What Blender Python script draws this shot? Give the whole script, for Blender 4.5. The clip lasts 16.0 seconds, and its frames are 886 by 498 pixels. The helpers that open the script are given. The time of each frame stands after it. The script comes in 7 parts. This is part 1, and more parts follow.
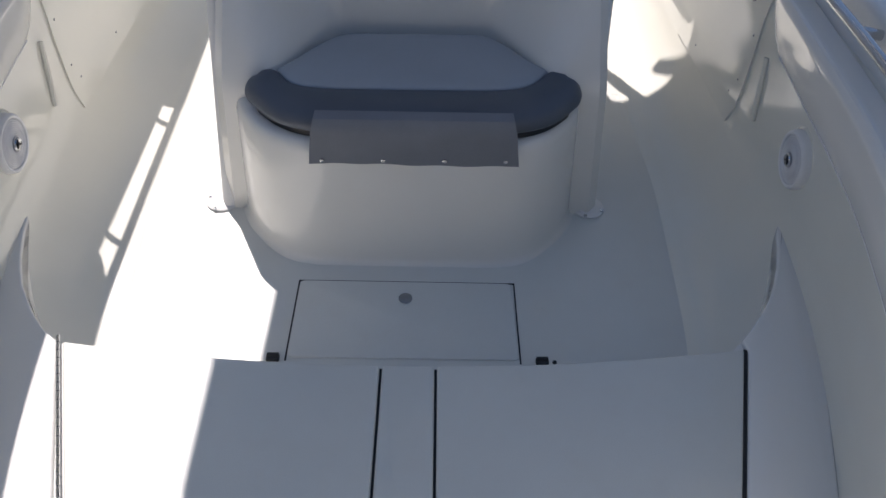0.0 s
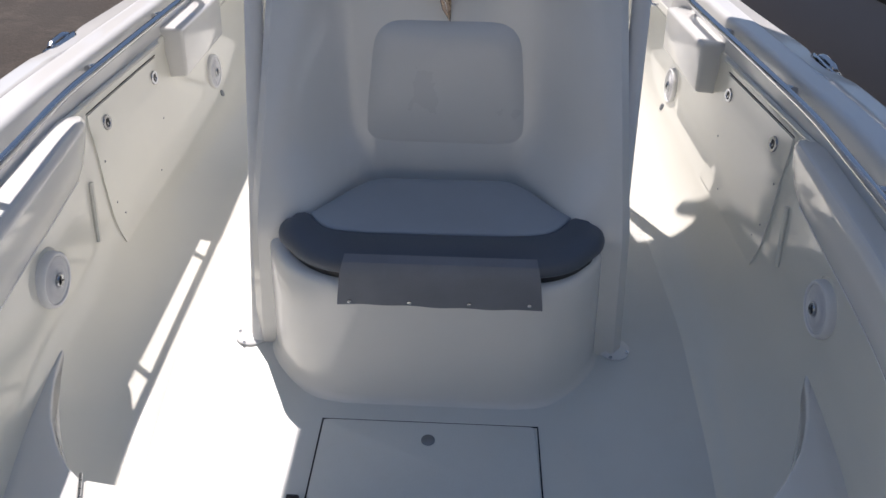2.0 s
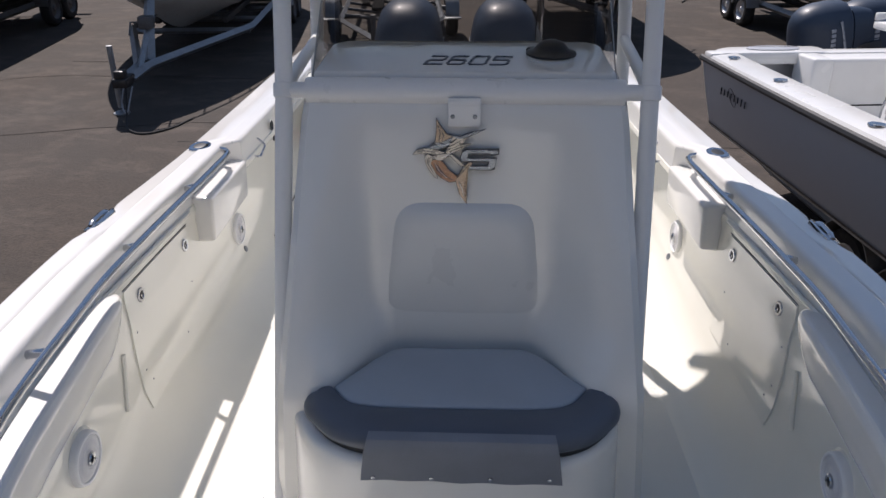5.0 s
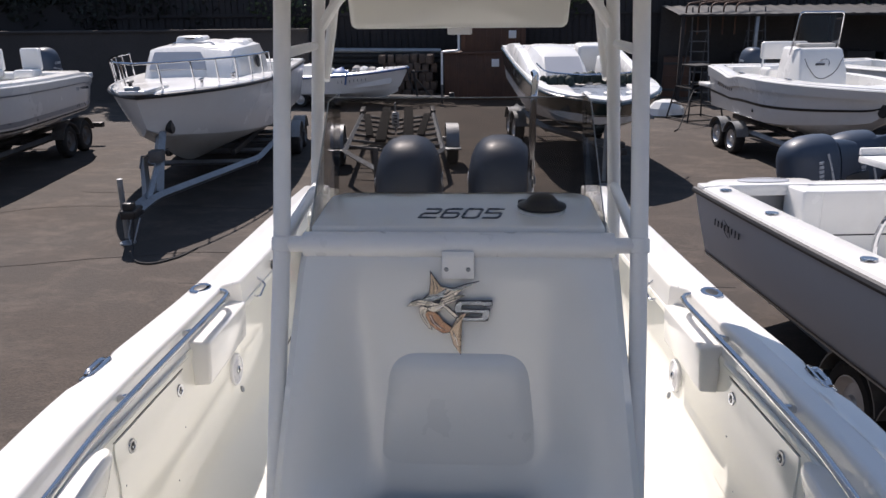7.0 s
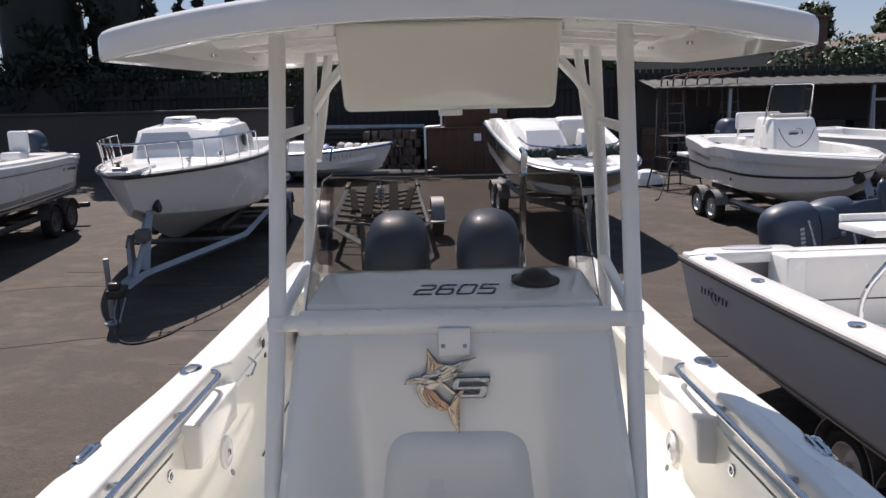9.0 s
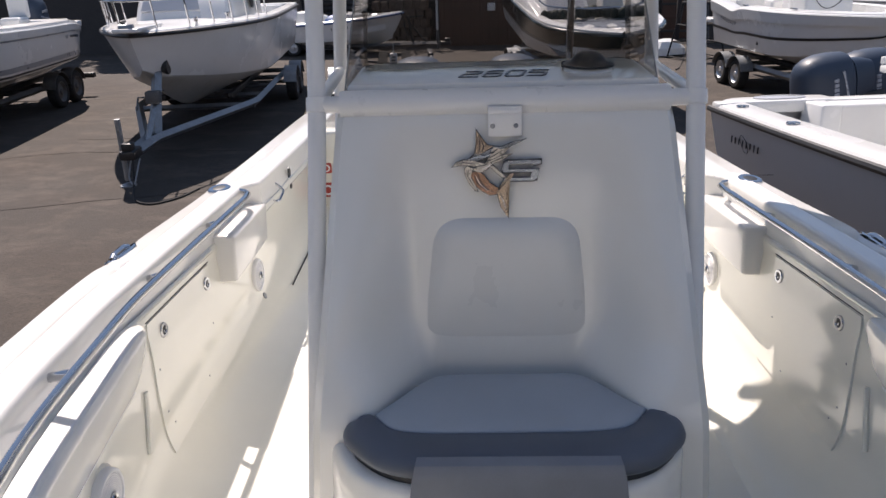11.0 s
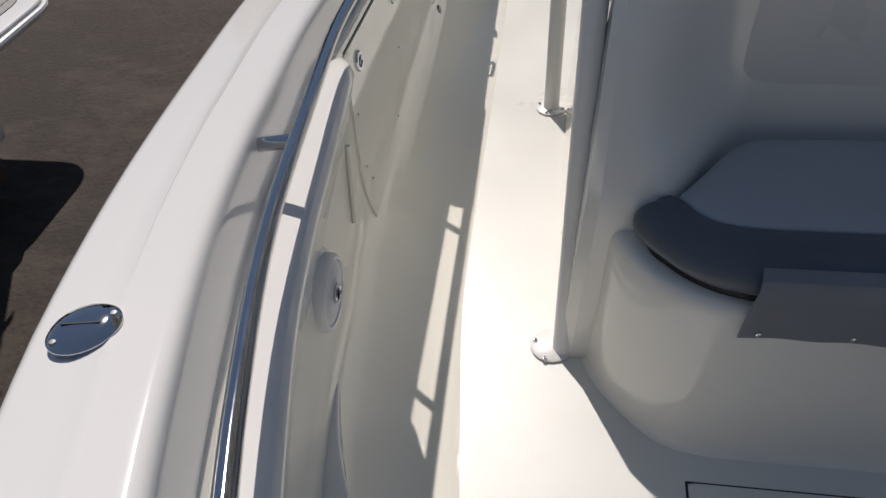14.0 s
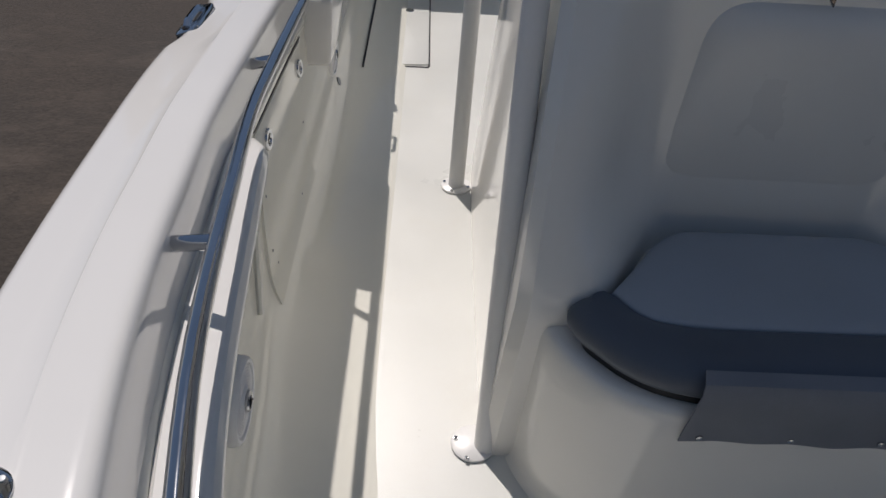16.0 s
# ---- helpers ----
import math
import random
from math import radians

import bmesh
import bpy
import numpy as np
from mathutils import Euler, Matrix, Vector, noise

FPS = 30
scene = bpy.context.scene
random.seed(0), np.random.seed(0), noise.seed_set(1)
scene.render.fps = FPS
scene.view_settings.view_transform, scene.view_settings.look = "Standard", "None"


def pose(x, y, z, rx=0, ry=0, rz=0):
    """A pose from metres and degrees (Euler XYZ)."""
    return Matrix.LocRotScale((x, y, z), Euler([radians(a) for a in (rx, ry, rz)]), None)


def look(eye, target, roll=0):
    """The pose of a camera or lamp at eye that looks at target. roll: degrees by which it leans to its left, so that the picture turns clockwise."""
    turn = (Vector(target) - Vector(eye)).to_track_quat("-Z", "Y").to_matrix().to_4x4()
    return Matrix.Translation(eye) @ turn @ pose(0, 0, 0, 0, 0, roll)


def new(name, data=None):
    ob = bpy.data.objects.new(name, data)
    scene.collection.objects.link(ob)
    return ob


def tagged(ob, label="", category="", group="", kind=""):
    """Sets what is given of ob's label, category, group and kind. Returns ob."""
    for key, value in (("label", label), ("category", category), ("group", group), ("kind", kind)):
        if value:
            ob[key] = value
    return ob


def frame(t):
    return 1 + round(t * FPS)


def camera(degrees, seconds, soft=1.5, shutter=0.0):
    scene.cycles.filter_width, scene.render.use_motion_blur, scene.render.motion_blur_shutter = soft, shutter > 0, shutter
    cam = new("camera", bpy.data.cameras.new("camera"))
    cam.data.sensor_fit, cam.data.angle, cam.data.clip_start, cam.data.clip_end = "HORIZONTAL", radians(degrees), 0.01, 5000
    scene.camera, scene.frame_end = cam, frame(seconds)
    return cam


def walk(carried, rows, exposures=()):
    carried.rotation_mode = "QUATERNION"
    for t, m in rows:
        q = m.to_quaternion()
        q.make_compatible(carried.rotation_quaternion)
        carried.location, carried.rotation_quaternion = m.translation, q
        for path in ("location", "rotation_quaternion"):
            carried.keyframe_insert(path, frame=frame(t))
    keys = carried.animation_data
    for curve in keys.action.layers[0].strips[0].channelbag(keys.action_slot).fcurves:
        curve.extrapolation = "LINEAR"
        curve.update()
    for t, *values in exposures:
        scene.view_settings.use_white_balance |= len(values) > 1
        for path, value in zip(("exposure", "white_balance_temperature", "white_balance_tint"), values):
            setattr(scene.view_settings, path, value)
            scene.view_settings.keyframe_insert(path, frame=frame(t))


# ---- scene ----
cam = camera(59.9, 16.0)
EXPOSURES = [(0, 0.63, 6800, 18), (3, 0.62, 6800, 18), (5.5, 0.62, 6800, 19), (6.2, 0.86, 6850, 19), (8, 0.95, 7050, 19), (10.5, 1.0, 7250, 20), (11.5, 1.02, 7150, 20), (12, 0.62, 7100, 18), (12.5, 0.23, 7000, 17), (13, 0.03, 7000, 17), (13.5, -0.02, 7000, 16), (16, -0.20, 6850, 16)]
PATH = [
    (0, (0.062, 0.255, 1.6), (0.093, 1.697, 0.213), 1.9),
    (0.5, (0.071, 0.271, 1.629), (0.081, 1.778, 0.314), 1.7),
    (1, (0.079, 0.28, 1.644), (0.062, 1.841, 0.394), 1.4),
    (1.5, (0.078, 0.276, 1.656), (0.041, 1.877, 0.458), 1.2),
    (2, (0.073, 0.272, 1.671), (0.019, 1.906, 0.519), 1.0),
    (2.5, (0.06, 0.271, 1.699), (-0.003, 1.932, 0.587), 0.8),
    (3, (0.053, 0.269, 1.725), (-0.02, 1.957, 0.655), 0.6),
    (3.2, (0.052, 0.268, 1.737), (-0.022, 1.966, 0.682), 0.5),
    (5.3, (0.044, 0.279, 1.885), (-0.047, 2.081, 1.023), -0.3),
    (5.5, (0.051, 0.279, 1.889), (-0.044, 2.095, 1.057), -0.3),
    (6, (0.056, 0.278, 1.91), (-0.04, 2.125, 1.149), -0.4),
    (6.5, (0.061, 0.283, 1.94), (-0.035, 2.158, 1.25), -0.5),
    (7, (0.071, 0.296, 1.97), (-0.028, 2.196, 1.354), -0.6),
    (7.5, (0.072, 0.299, 2.007), (-0.02, 2.223, 1.469), -0.6),
    (8, (0.075, 0.296, 2.029), (-0.012, 2.242, 1.574), -0.7),
    (8.2, (0.071, 0.293, 2.036), (-0.011, 2.244, 1.606), -0.8),
    (10.3, (-0.018, 0.28, 1.795), (-0.058, 2.201, 1.239), -2.3),
    (10.5, (-0.029, 0.289, 1.761), (-0.073, 2.196, 1.158), -2.4),
    (11, (-0.084, 0.306, 1.664), (-0.17, 2.171, 0.947), -1.8),
    (11.5, (-0.142, 0.392, 1.575), (-0.411, 2.195, 0.753), -2.1),
    (12, (-0.247, 0.494, 1.504), (-0.667, 2.179, 0.512), -3.3),
    (12.5, (-0.345, 0.57, 1.487), (-0.822, 2.11, 0.303), -5.7),
    (13, (-0.453, 0.676, 1.458), (-0.879, 2.171, 0.2), -5.5),
    (13.5, (-0.511, 0.798, 1.427), (-0.908, 2.279, 0.143), -6.2),
    (14, (-0.596, 0.872, 1.445), (-0.893, 2.33, 0.109), -4.7),
    (14.5, (-0.664, 0.881, 1.457), (-0.844, 2.336, 0.097), -1.8),
    (15, (-0.694, 0.905, 1.441), (-0.785, 2.371, 0.084), 0.8),
    (15.5, (-0.699, 0.939, 1.425), (-0.731, 2.453, 0.12), 2.3),
    (16, (-0.711, 0.991, 1.429), (-0.688, 2.576, 0.209), 3.3),
]
walk(cam, [(t, look(eye, target, roll)) for t, eye, target, roll in PATH], EXPOSURES)

# ---- world, sun, exposure ----
SUN_FROM = Vector((-0.275, 0.745, 1.0)).normalized()
world = bpy.data.worlds.new("world")
scene.world = world
world.use_nodes = True
wn = world.node_tree
sky = wn.nodes.new("ShaderNodeTexSky")
sky.sky_type = "NISHITA"
sky.sun_disc = False
sky.sun_elevation = math.asin(SUN_FROM.z)
sky.sun_rotation = math.atan2(SUN_FROM.x, SUN_FROM.y)
sky.air_density, sky.dust_density, sky.ozone_density = 1.0, 0.1, 1.3
sky.altitude = 1200
haze = wn.nodes.new("ShaderNodeMix")
haze.data_type = "RGBA"
haze.inputs["Factor"].default_value = 0.7
haze.inputs["B"].default_value = (1.9, 3.0, 4.9, 1)
wn.links.new(sky.outputs[0], haze.inputs["A"])
wn.links.new(haze.outputs["Result"], wn.nodes["Background"].inputs[0])
wn.nodes["Background"].inputs[1].default_value = 0.056
sun_data = bpy.data.lights.new("sun", "SUN")
sun_data.energy, sun_data.angle, sun_data.color = 3.5, radians(0.55), (1.0, 0.985, 0.955)
sun = new("sun", sun_data)
sun.matrix_world = look(SUN_FROM * 30, (0, 0, 0))

# ---- materials ----
MATS = {}


def mat(name, col, rough=0.5, metal=0.0, big=2.0, fine=60.0, vary=0.08, grain=0.05, bump=0.1, dist=0.002, coat=0.0, dirt=None, dirt_amt=0.0, island=0.0, spec=0.5, streak=0.0):
    """Procedural surface: two scales of colour variation, fine relief, optional dirt in patches."""
    m = bpy.data.materials.new(name)
    m.use_nodes = True
    nt = m.node_tree
    b = nt.nodes["Principled BSDF"]
    b.inputs["Roughness"].default_value = rough
    b.inputs["Metallic"].default_value = metal
    b.inputs["Coat Weight"].default_value = coat
    b.inputs["Coat Roughness"].default_value = 0.08
    b.inputs["Specular IOR Level"].default_value = spec
    tc = nt.nodes.new("ShaderNodeTexCoord")

    def noise_tex(scale, detail, rough_n=0.6):
        n = nt.nodes.new("ShaderNodeTexNoise")
        n.inputs["Scale"].default_value, n.inputs["Detail"].default_value, n.inputs["Roughness"].default_value = scale, detail, rough_n
        nt.links.new(tc.outputs["Object"], n.inputs["Vector"])
        return n

    def mixc(fac, a, bcol, blend="MIX"):
        x = nt.nodes.new("ShaderNodeMix")
        x.data_type, x.blend_type = "RGBA", blend
        for sock, v in ((x.inputs["Factor"], fac), (x.inputs["A"], a), (x.inputs["B"], bcol)):
            if hasattr(v, "is_linked"):
                nt.links.new(v, sock)
            elif isinstance(v, tuple):
                sock.default_value = (*v, 1.0)
            else:
                sock.default_value = v
        return x.outputs["Result"]

    def ramp(src, lo, hi, a, c):
        r = nt.nodes.new("ShaderNodeMapRange")
        r.inputs["From Min"].default_value, r.inputs["From Max"].default_value = lo, hi
        r.inputs["To Min"].default_value, r.inputs["To Max"].default_value = a, c
        nt.links.new(src, r.inputs["Value"])
        return r.outputs["Result"]

    n1, n2 = noise_tex(big, 5), noise_tex(fine, 4)
    dark = tuple(c * (1 - vary * 2.2) for c in col)
    out = mixc(ramp(n1.outputs["Fac"], 0.3, 0.7, 0, 1), dark, col)
    out = mixc(ramp(n2.outputs["Fac"], 0.3, 0.7, grain, 0), out, tuple(c * 0.35 for c in col))
    if dirt:
        n3 = noise_tex(big * 2.7, 7, 0.7)
        out = mixc(ramp(n3.outputs["Fac"], 0.52, 0.72, 0, dirt_amt), out, dirt)
    if streak:
        mp = nt.nodes.new("ShaderNodeMapping")
        mp.inputs["Rotation"].default_value = (0, 0, 0.62)
        mp.inputs["Scale"].default_value = (0.5, 1.0, 1.0)
        nt.links.new(tc.outputs["Object"], mp.inputs["Vector"])
        n4 = noise_tex(2.2, 8, 0.72)
        nt.links.new(mp.outputs["Vector"], n4.inputs["Vector"])
        out = mixc(ramp(n4.outputs["Fac"], 0.50, 0.68, 0, streak), out, tuple(min(1.0, c * 1.9) for c in col))
        n5 = noise_tex(0.9, 6, 0.65)
        out = mixc(ramp(n5.outputs["Fac"], 0.54, 0.66, 0, streak), out, tuple(c * 0.55 for c in col))
    if island:
        g = nt.nodes.new("ShaderNodeNewGeometry")
        out = mixc(ramp(g.outputs["Random Per Island"], 0, 1, 0, island), out, tuple(c * 0.3 for c in col))
    nt.links.new(out, b.inputs["Base Color"])
    nt.links.new(ramp(n1.outputs["Fac"], 0.3, 0.7, max(0.02, rough - 0.06), min(1, rough + 0.06)), b.inputs["Roughness"])
    if bump:
        bp = nt.nodes.new("ShaderNodeBump")
        bp.inputs["Strength"].default_value, bp.inputs["Distance"].default_value = bump, dist
        nt.links.new(n2.outputs["Fac"], bp.inputs["Height"])
        nt.links.new(bp.outputs["Normal"], b.inputs["Normal"])
    MATS[name] = m
    return m


GEL = mat("gelcoat_white", (0.80, 0.79, 0.765), 0.08, big=1.2, fine=14, vary=0.02, grain=0.004, bump=0.006, dist=0.003, coat=0.3)
CREAM = mat("gelcoat_cream_liner", (0.81, 0.795, 0.715), 0.07, big=1.5, fine=9, vary=0.025, grain=0.004, bump=0.006, dist=0.003, coat=0.25)
NONSKID = mat("nonskid_deck", (0.735, 0.738, 0.70), 0.32, big=2.2, fine=420, vary=0.03, grain=0.10, bump=0.35, dist=0.0012, dirt=(0.62, 0.58, 0.50), dirt_amt=0.16)
CONSOLE = mat("gelcoat_console", (0.79, 0.775, 0.73), 0.07, big=1.4, fine=9, vary=0.02, grain=0.004, bump=0.005, dist=0.003, coat=0.3)
PADV = mat("backrest_white", (0.745, 0.735, 0.70), 0.30, big=2, fine=300, vary=0.025, grain=0.02, bump=0.06, dist=0.0006)
INSERT = mat("vinyl_grey_insert", (0.375, 0.41, 0.45), 0.5, big=4, fine=320, vary=0.04, grain=0.08, bump=0.25, dist=0.0008)
ROLL = mat("vinyl_slate_roll", (0.095, 0.112, 0.142), 0.45, big=4, fine=320, vary=0.05, grain=0.08, bump=0.25, dist=0.0008)
FLAP = mat("vinyl_flap_grey", (0.20, 0.213, 0.245), 0.55, big=7, fine=320, vary=0.07, grain=0.1, bump=0.25, dist=0.0008)
POWDER = mat("powder_coat_white", (0.79, 0.785, 0.77), 0.32, big=3, fine=160, vary=0.02, grain=0.03, bump=0.08, dist=0.0006, coat=0.15)
STEEL = mat("polished_stainless", (0.56, 0.57, 0.59), 0.06, 1.0, big=6, fine=200, vary=0.03, grain=0.04, bump=0.03, dist=0.0004)
GALV = mat("galvanised_steel", (0.36, 0.38, 0.40), 0.5, 0.75, big=5, fine=45, vary=0.12, grain=0.25, bump=0.1, dist=0.001, dirt=(0.16, 0.10, 0.06), dirt_amt=0.35)
CARPET = mat("dark_bunk_carpet", (0.016, 0.016, 0.016), 0.98, big=6, fine=90, vary=0.15, grain=0.3, bump=0.3, dist=0.004, spec=0.1)
RIM = mat("bright_wheel_rim", (0.62, 0.63, 0.65), 0.35, 0.6, big=5, fine=60, vary=0.06, grain=0.1, bump=0.05, dist=0.001)
# dark tone also carries wheel shade and windshield dimming of the empty trailer
GALVD = mat("weathered_shaded_galvanised", (0.17, 0.17, 0.17), 0.6, 0.5, big=5, fine=45, vary=0.15, grain=0.3, bump=0.1, dist=0.001, dirt=(0.10, 0.06, 0.04), dirt_amt=0.5)
BLACK = mat("black_plastic", (0.02, 0.02, 0.022), 0.42, big=8, fine=200, vary=0.1, grain=0.1, bump=0.1, dist=0.0006)
RUBBER = mat("tyre_rubber", (0.025, 0.025, 0.026), 0.85, big=6, fine=60, vary=0.15, grain=0.3, bump=0.3, dist=0.004, dirt=(0.10, 0.085, 0.07), dirt_amt=0.4)
SPK = mat("speaker_grey_white", (0.82, 0.82, 0.82), 0.45, big=6, fine=200, vary=0.03, grain=0.05, bump=0.08, dist=0.0005)
SPKG = mat("speaker_grille", (0.62, 0.62, 0.66), 0.5, big=6, fine=520, vary=0.03, grain=0.4, bump=0.5, dist=0.001)
COWL = mat("cowl_blue_grey", (0.034, 0.052, 0.084), 0.46, 0.0, big=5, fine=300, vary=0.06, grain=0.1, bump=0.03, dist=0.0005, coat=0.1, spec=0.35)
COWLB = mat("cowl_silver_band", (0.32, 0.36, 0.42), 0.3, 0.4, big=5, fine=300, vary=0.05, grain=0.08, bump=0.03, dist=0.0005)
ASPHALT = mat("weathered_asphalt", (0.076, 0.059, 0.0475), 0.9, big=0.5, fine=38, vary=0.27, grain=0.75, bump=0.8, dist=0.012, dirt=(0.128, 0.098, 0.076), dirt_amt=0.45, streak=0.36)
CRACKM = mat("asphalt_crack_filler", (0.058, 0.047, 0.04), 0.9, big=2, fine=30, vary=0.15, grain=0.3, bump=0.3, dist=0.004)
HULLW = mat("boat_gelcoat", (0.79, 0.79, 0.775), 0.25, big=0.8, fine=10, vary=0.03, grain=0.03, bump=0.04, dist=0.004, coat=0.3, dirt=(0.5, 0.48, 0.42), dirt_amt=0.15)
HULLG = mat("hull_silver_grey", (0.44, 0.45, 0.475), 0.42, big=0.8, fine=10, vary=0.03, grain=0.03, bump=0.04, dist=0.004, coat=0.1)
HULLK = mat("hull_dark_green", (0.018, 0.032, 0.03), 0.2, big=1, fine=20, vary=0.06, grain=0.05, bump=0.03, dist=0.003, coat=0.5)
BOTTOM = mat("bottom_paint", (0.50, 0.50, 0.48), 0.5, big=1.4, fine=20, vary=0.08, grain=0.1, bump=0.1, dist=0.003, dirt=(0.3, 0.27, 0.22), dirt_amt=0.4)
RUBRAIL = mat("black_rub_rail", (0.02, 0.02, 0.022), 0.5, big=6, fine=80, vary=0.1, grain=0.1, bump=0.1)
TEAK = mat("grey_deck_foam", (0.30, 0.29, 0.28), 0.7, big=4, fine=200, vary=0.06, grain=0.15, bump=0.2, dist=0.001)
COVER = mat("dark_green_canvas", (0.015, 0.03, 0.026), 0.75, big=5, fine=120, vary=0.12, grain=0.2, bump=0.3, dist=0.003)
BLUE = mat("blue_tarp", (0.05, 0.13, 0.32), 0.55, big=6, fine=90, vary=0.1, grain=0.1, bump=0.2, dist=0.003)
RUST = mat("rusty_brown_steel", (0.13, 0.065, 0.042), 0.75, big=1.5, fine=30, vary=0.18, grain=0.35, bump=0.3, dist=0.006, dirt=(0.055, 0.035, 0.026), dirt_amt=0.6)
BLOCK = mat("dark_block_wall", (0.085, 0.075, 0.07), 0.9, big=0.8, fine=20, vary=0.15, grain=0.3, bump=0.4, dist=0.01, dirt=(0.05, 0.042, 0.038), dirt_amt=0.5)
SLATM = mat("dark_fence_slat", (0.035, 0.03, 0.03), 0.85, big=2, fine=30, vary=0.15, grain=0.3, bump=0.3, dist=0.004)
ROOFM = mat("grey_sheet_roof", (0.05, 0.049, 0.047), 0.6, big=1.2, fine=20, vary=0.1, grain=0.15, bump=0.2, dist=0.006, dirt=(0.11, 0.09, 0.075), dirt_amt=0.5)
STONE = mat("rough_brown_stone", (0.15, 0.105, 0.08), 0.9, big=3, fine=24, vary=0.2, grain=0.4, bump=0.5, dist=0.015, dirt=(0.24, 0.19, 0.15), dirt_amt=0.5)
SHINGLE = mat("brown_roof", (0.17, 0.12, 0.095), 0.85, big=1.2, fine=14, vary=0.12, grain=0.4, bump=0.5, dist=0.02)
STUCCO = mat("tan_stucco", (0.36, 0.29, 0.22), 0.85, big=1, fine=50, vary=0.06, grain=0.2, bump=0.3, dist=0.005)
BRICK = mat("red_brown_chimney_brick", (0.17, 0.085, 0.062), 0.85, big=2.5, fine=26, vary=0.15, grain=0.35, bump=0.4, dist=0.01)
LEAF = mat("hedge_leaf", (0.075, 0.115, 0.035), 0.55, big=1.5, fine=30, vary=0.2, grain=0.1, bump=0.0, island=0.75)
ROOFW = mat("grey_tinted_pane", (0.50, 0.51, 0.54), 0.15, big=2, fine=60, vary=0.03, grain=0.02, bump=0.0, coat=0.4)
TEAL = mat("teal_canopy", (0.03, 0.26, 0.22), 0.6, big=3, fine=80, vary=0.08, grain=0.08, bump=0.1)
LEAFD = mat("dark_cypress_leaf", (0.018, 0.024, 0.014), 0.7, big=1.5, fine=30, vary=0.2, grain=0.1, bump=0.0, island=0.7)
PALMM = mat("palm_frond", (0.06, 0.085, 0.03), 0.5, big=1.5, fine=30, vary=0.2, grain=0.1, bump=0.0, island=0.6)
BARK = mat("bark", (0.075, 0.058, 0.045), 0.9, big=4, fine=25, vary=0.2, grain=0.4, bump=0.6, dist=0.02)
RED = mat("red_label", (0.42, 0.05, 0.035), 0.5, big=6, fine=100, vary=0.05, grain=0.05, bump=0)
WHITEP = mat("white_plate", (0.75, 0.75, 0.74), 0.4, big=6, fine=100, vary=0.02, grain=0.03, bump=0.02)
BRONZE = mat("decal_bronze", (0.36, 0.22, 0.16), 0.24, 0.75, big=30, fine=300, vary=0.15, grain=0.2, bump=0)
TANM = mat("decal_tan", (0.46, 0.37, 0.30), 0.25, 0.75, big=30, fine=300, vary=0.15, grain=0.2, bump=0)
DECALW = mat("decal_pale", (0.62, 0.58, 0.53), 0.28, 0.6, big=40, fine=300, vary=0.12, grain=0.2, bump=0)
NAVY = mat("decal_dark_slate", (0.035, 0.042, 0.06), 0.3, 0.2, big=30, fine=300, vary=0.1, grain=0.1, bump=0)
CHROMEP = mat("decal_chrome", (0.30, 0.34, 0.40), 0.2, 0.8, big=40, fine=200, vary=0.15, grain=0.05, bump=0)
GAPM = mat("dark_gap_seal", (0.03, 0.03, 0.033), 0.8, big=6, fine=80, vary=0.1, grain=0.1, bump=0)


def glass_mat(name, tint, rough=0.02):
    m = bpy.data.materials.new(name)
    m.use_nodes = True
    nt = m.node_tree
    for n in list(nt.nodes):
        nt.nodes.remove(n)
    out = nt.nodes.new("ShaderNodeOutputMaterial")
    tr, gl, mx, fr = (nt.nodes.new("ShaderNode" + k) for k in ("BsdfTransparent", "BsdfGlossy", "MixShader", "Fresnel"))
    tr.inputs[0].default_value = (*tint, 1)
    gl.inputs["Roughness"].default_value = rough
    fr.inputs["IOR"].default_value = 1.45
    lim = nt.nodes.new("ShaderNodeMath")
    lim.operation = "MINIMUM"
    lim.inputs[1].default_value = 0.28
    nt.links.new(fr.outputs[0], lim.inputs[0])
    nt.links.new(lim.outputs[0], mx.inputs[0])
    nt.links.new(tr.outputs[0], mx.inputs[1])
    nt.links.new(gl.outputs[0], mx.inputs[2])
    nt.links.new(mx.outputs[0], out.inputs[0])
    return m


TINT = glass_mat("tinted_acrylic", (0.70, 0.69, 0.68))
DARKGLASS = glass_mat("dark_window_glass", (0.12, 0.13, 0.15))

# ---- geometry helpers ----


def tab(*pairs):
    """Smooth curve through (x, value) pairs."""
    xs, ys = np.array([p[0] for p in pairs], float), np.array([p[1] for p in pairs], float)
    d = np.diff(ys) / np.diff(xs)
    m = np.zeros(len(xs))
    m[0], m[-1] = d[0], d[-1]
    for i in range(1, len(xs) - 1):
        m[i] = 0 if d[i - 1] * d[i] <= 0 else 2 * d[i - 1] * d[i] / (d[i - 1] + d[i])

    def f(x):
        x = min(max(x, xs[0]), xs[-1])
        i = min(int(np.searchsorted(xs, x, "right")) - 1, len(xs) - 2)
        h = xs[i + 1] - xs[i]
        t = (x - xs[i]) / h
        return float((2 * t**3 - 3 * t**2 + 1) * ys[i] + (t**3 - 2 * t**2 + t) * h * m[i] + (3 * t**2 - 2 * t**3) * ys[i + 1] + (t**3 - t**2) * h * m[i + 1])
    return f


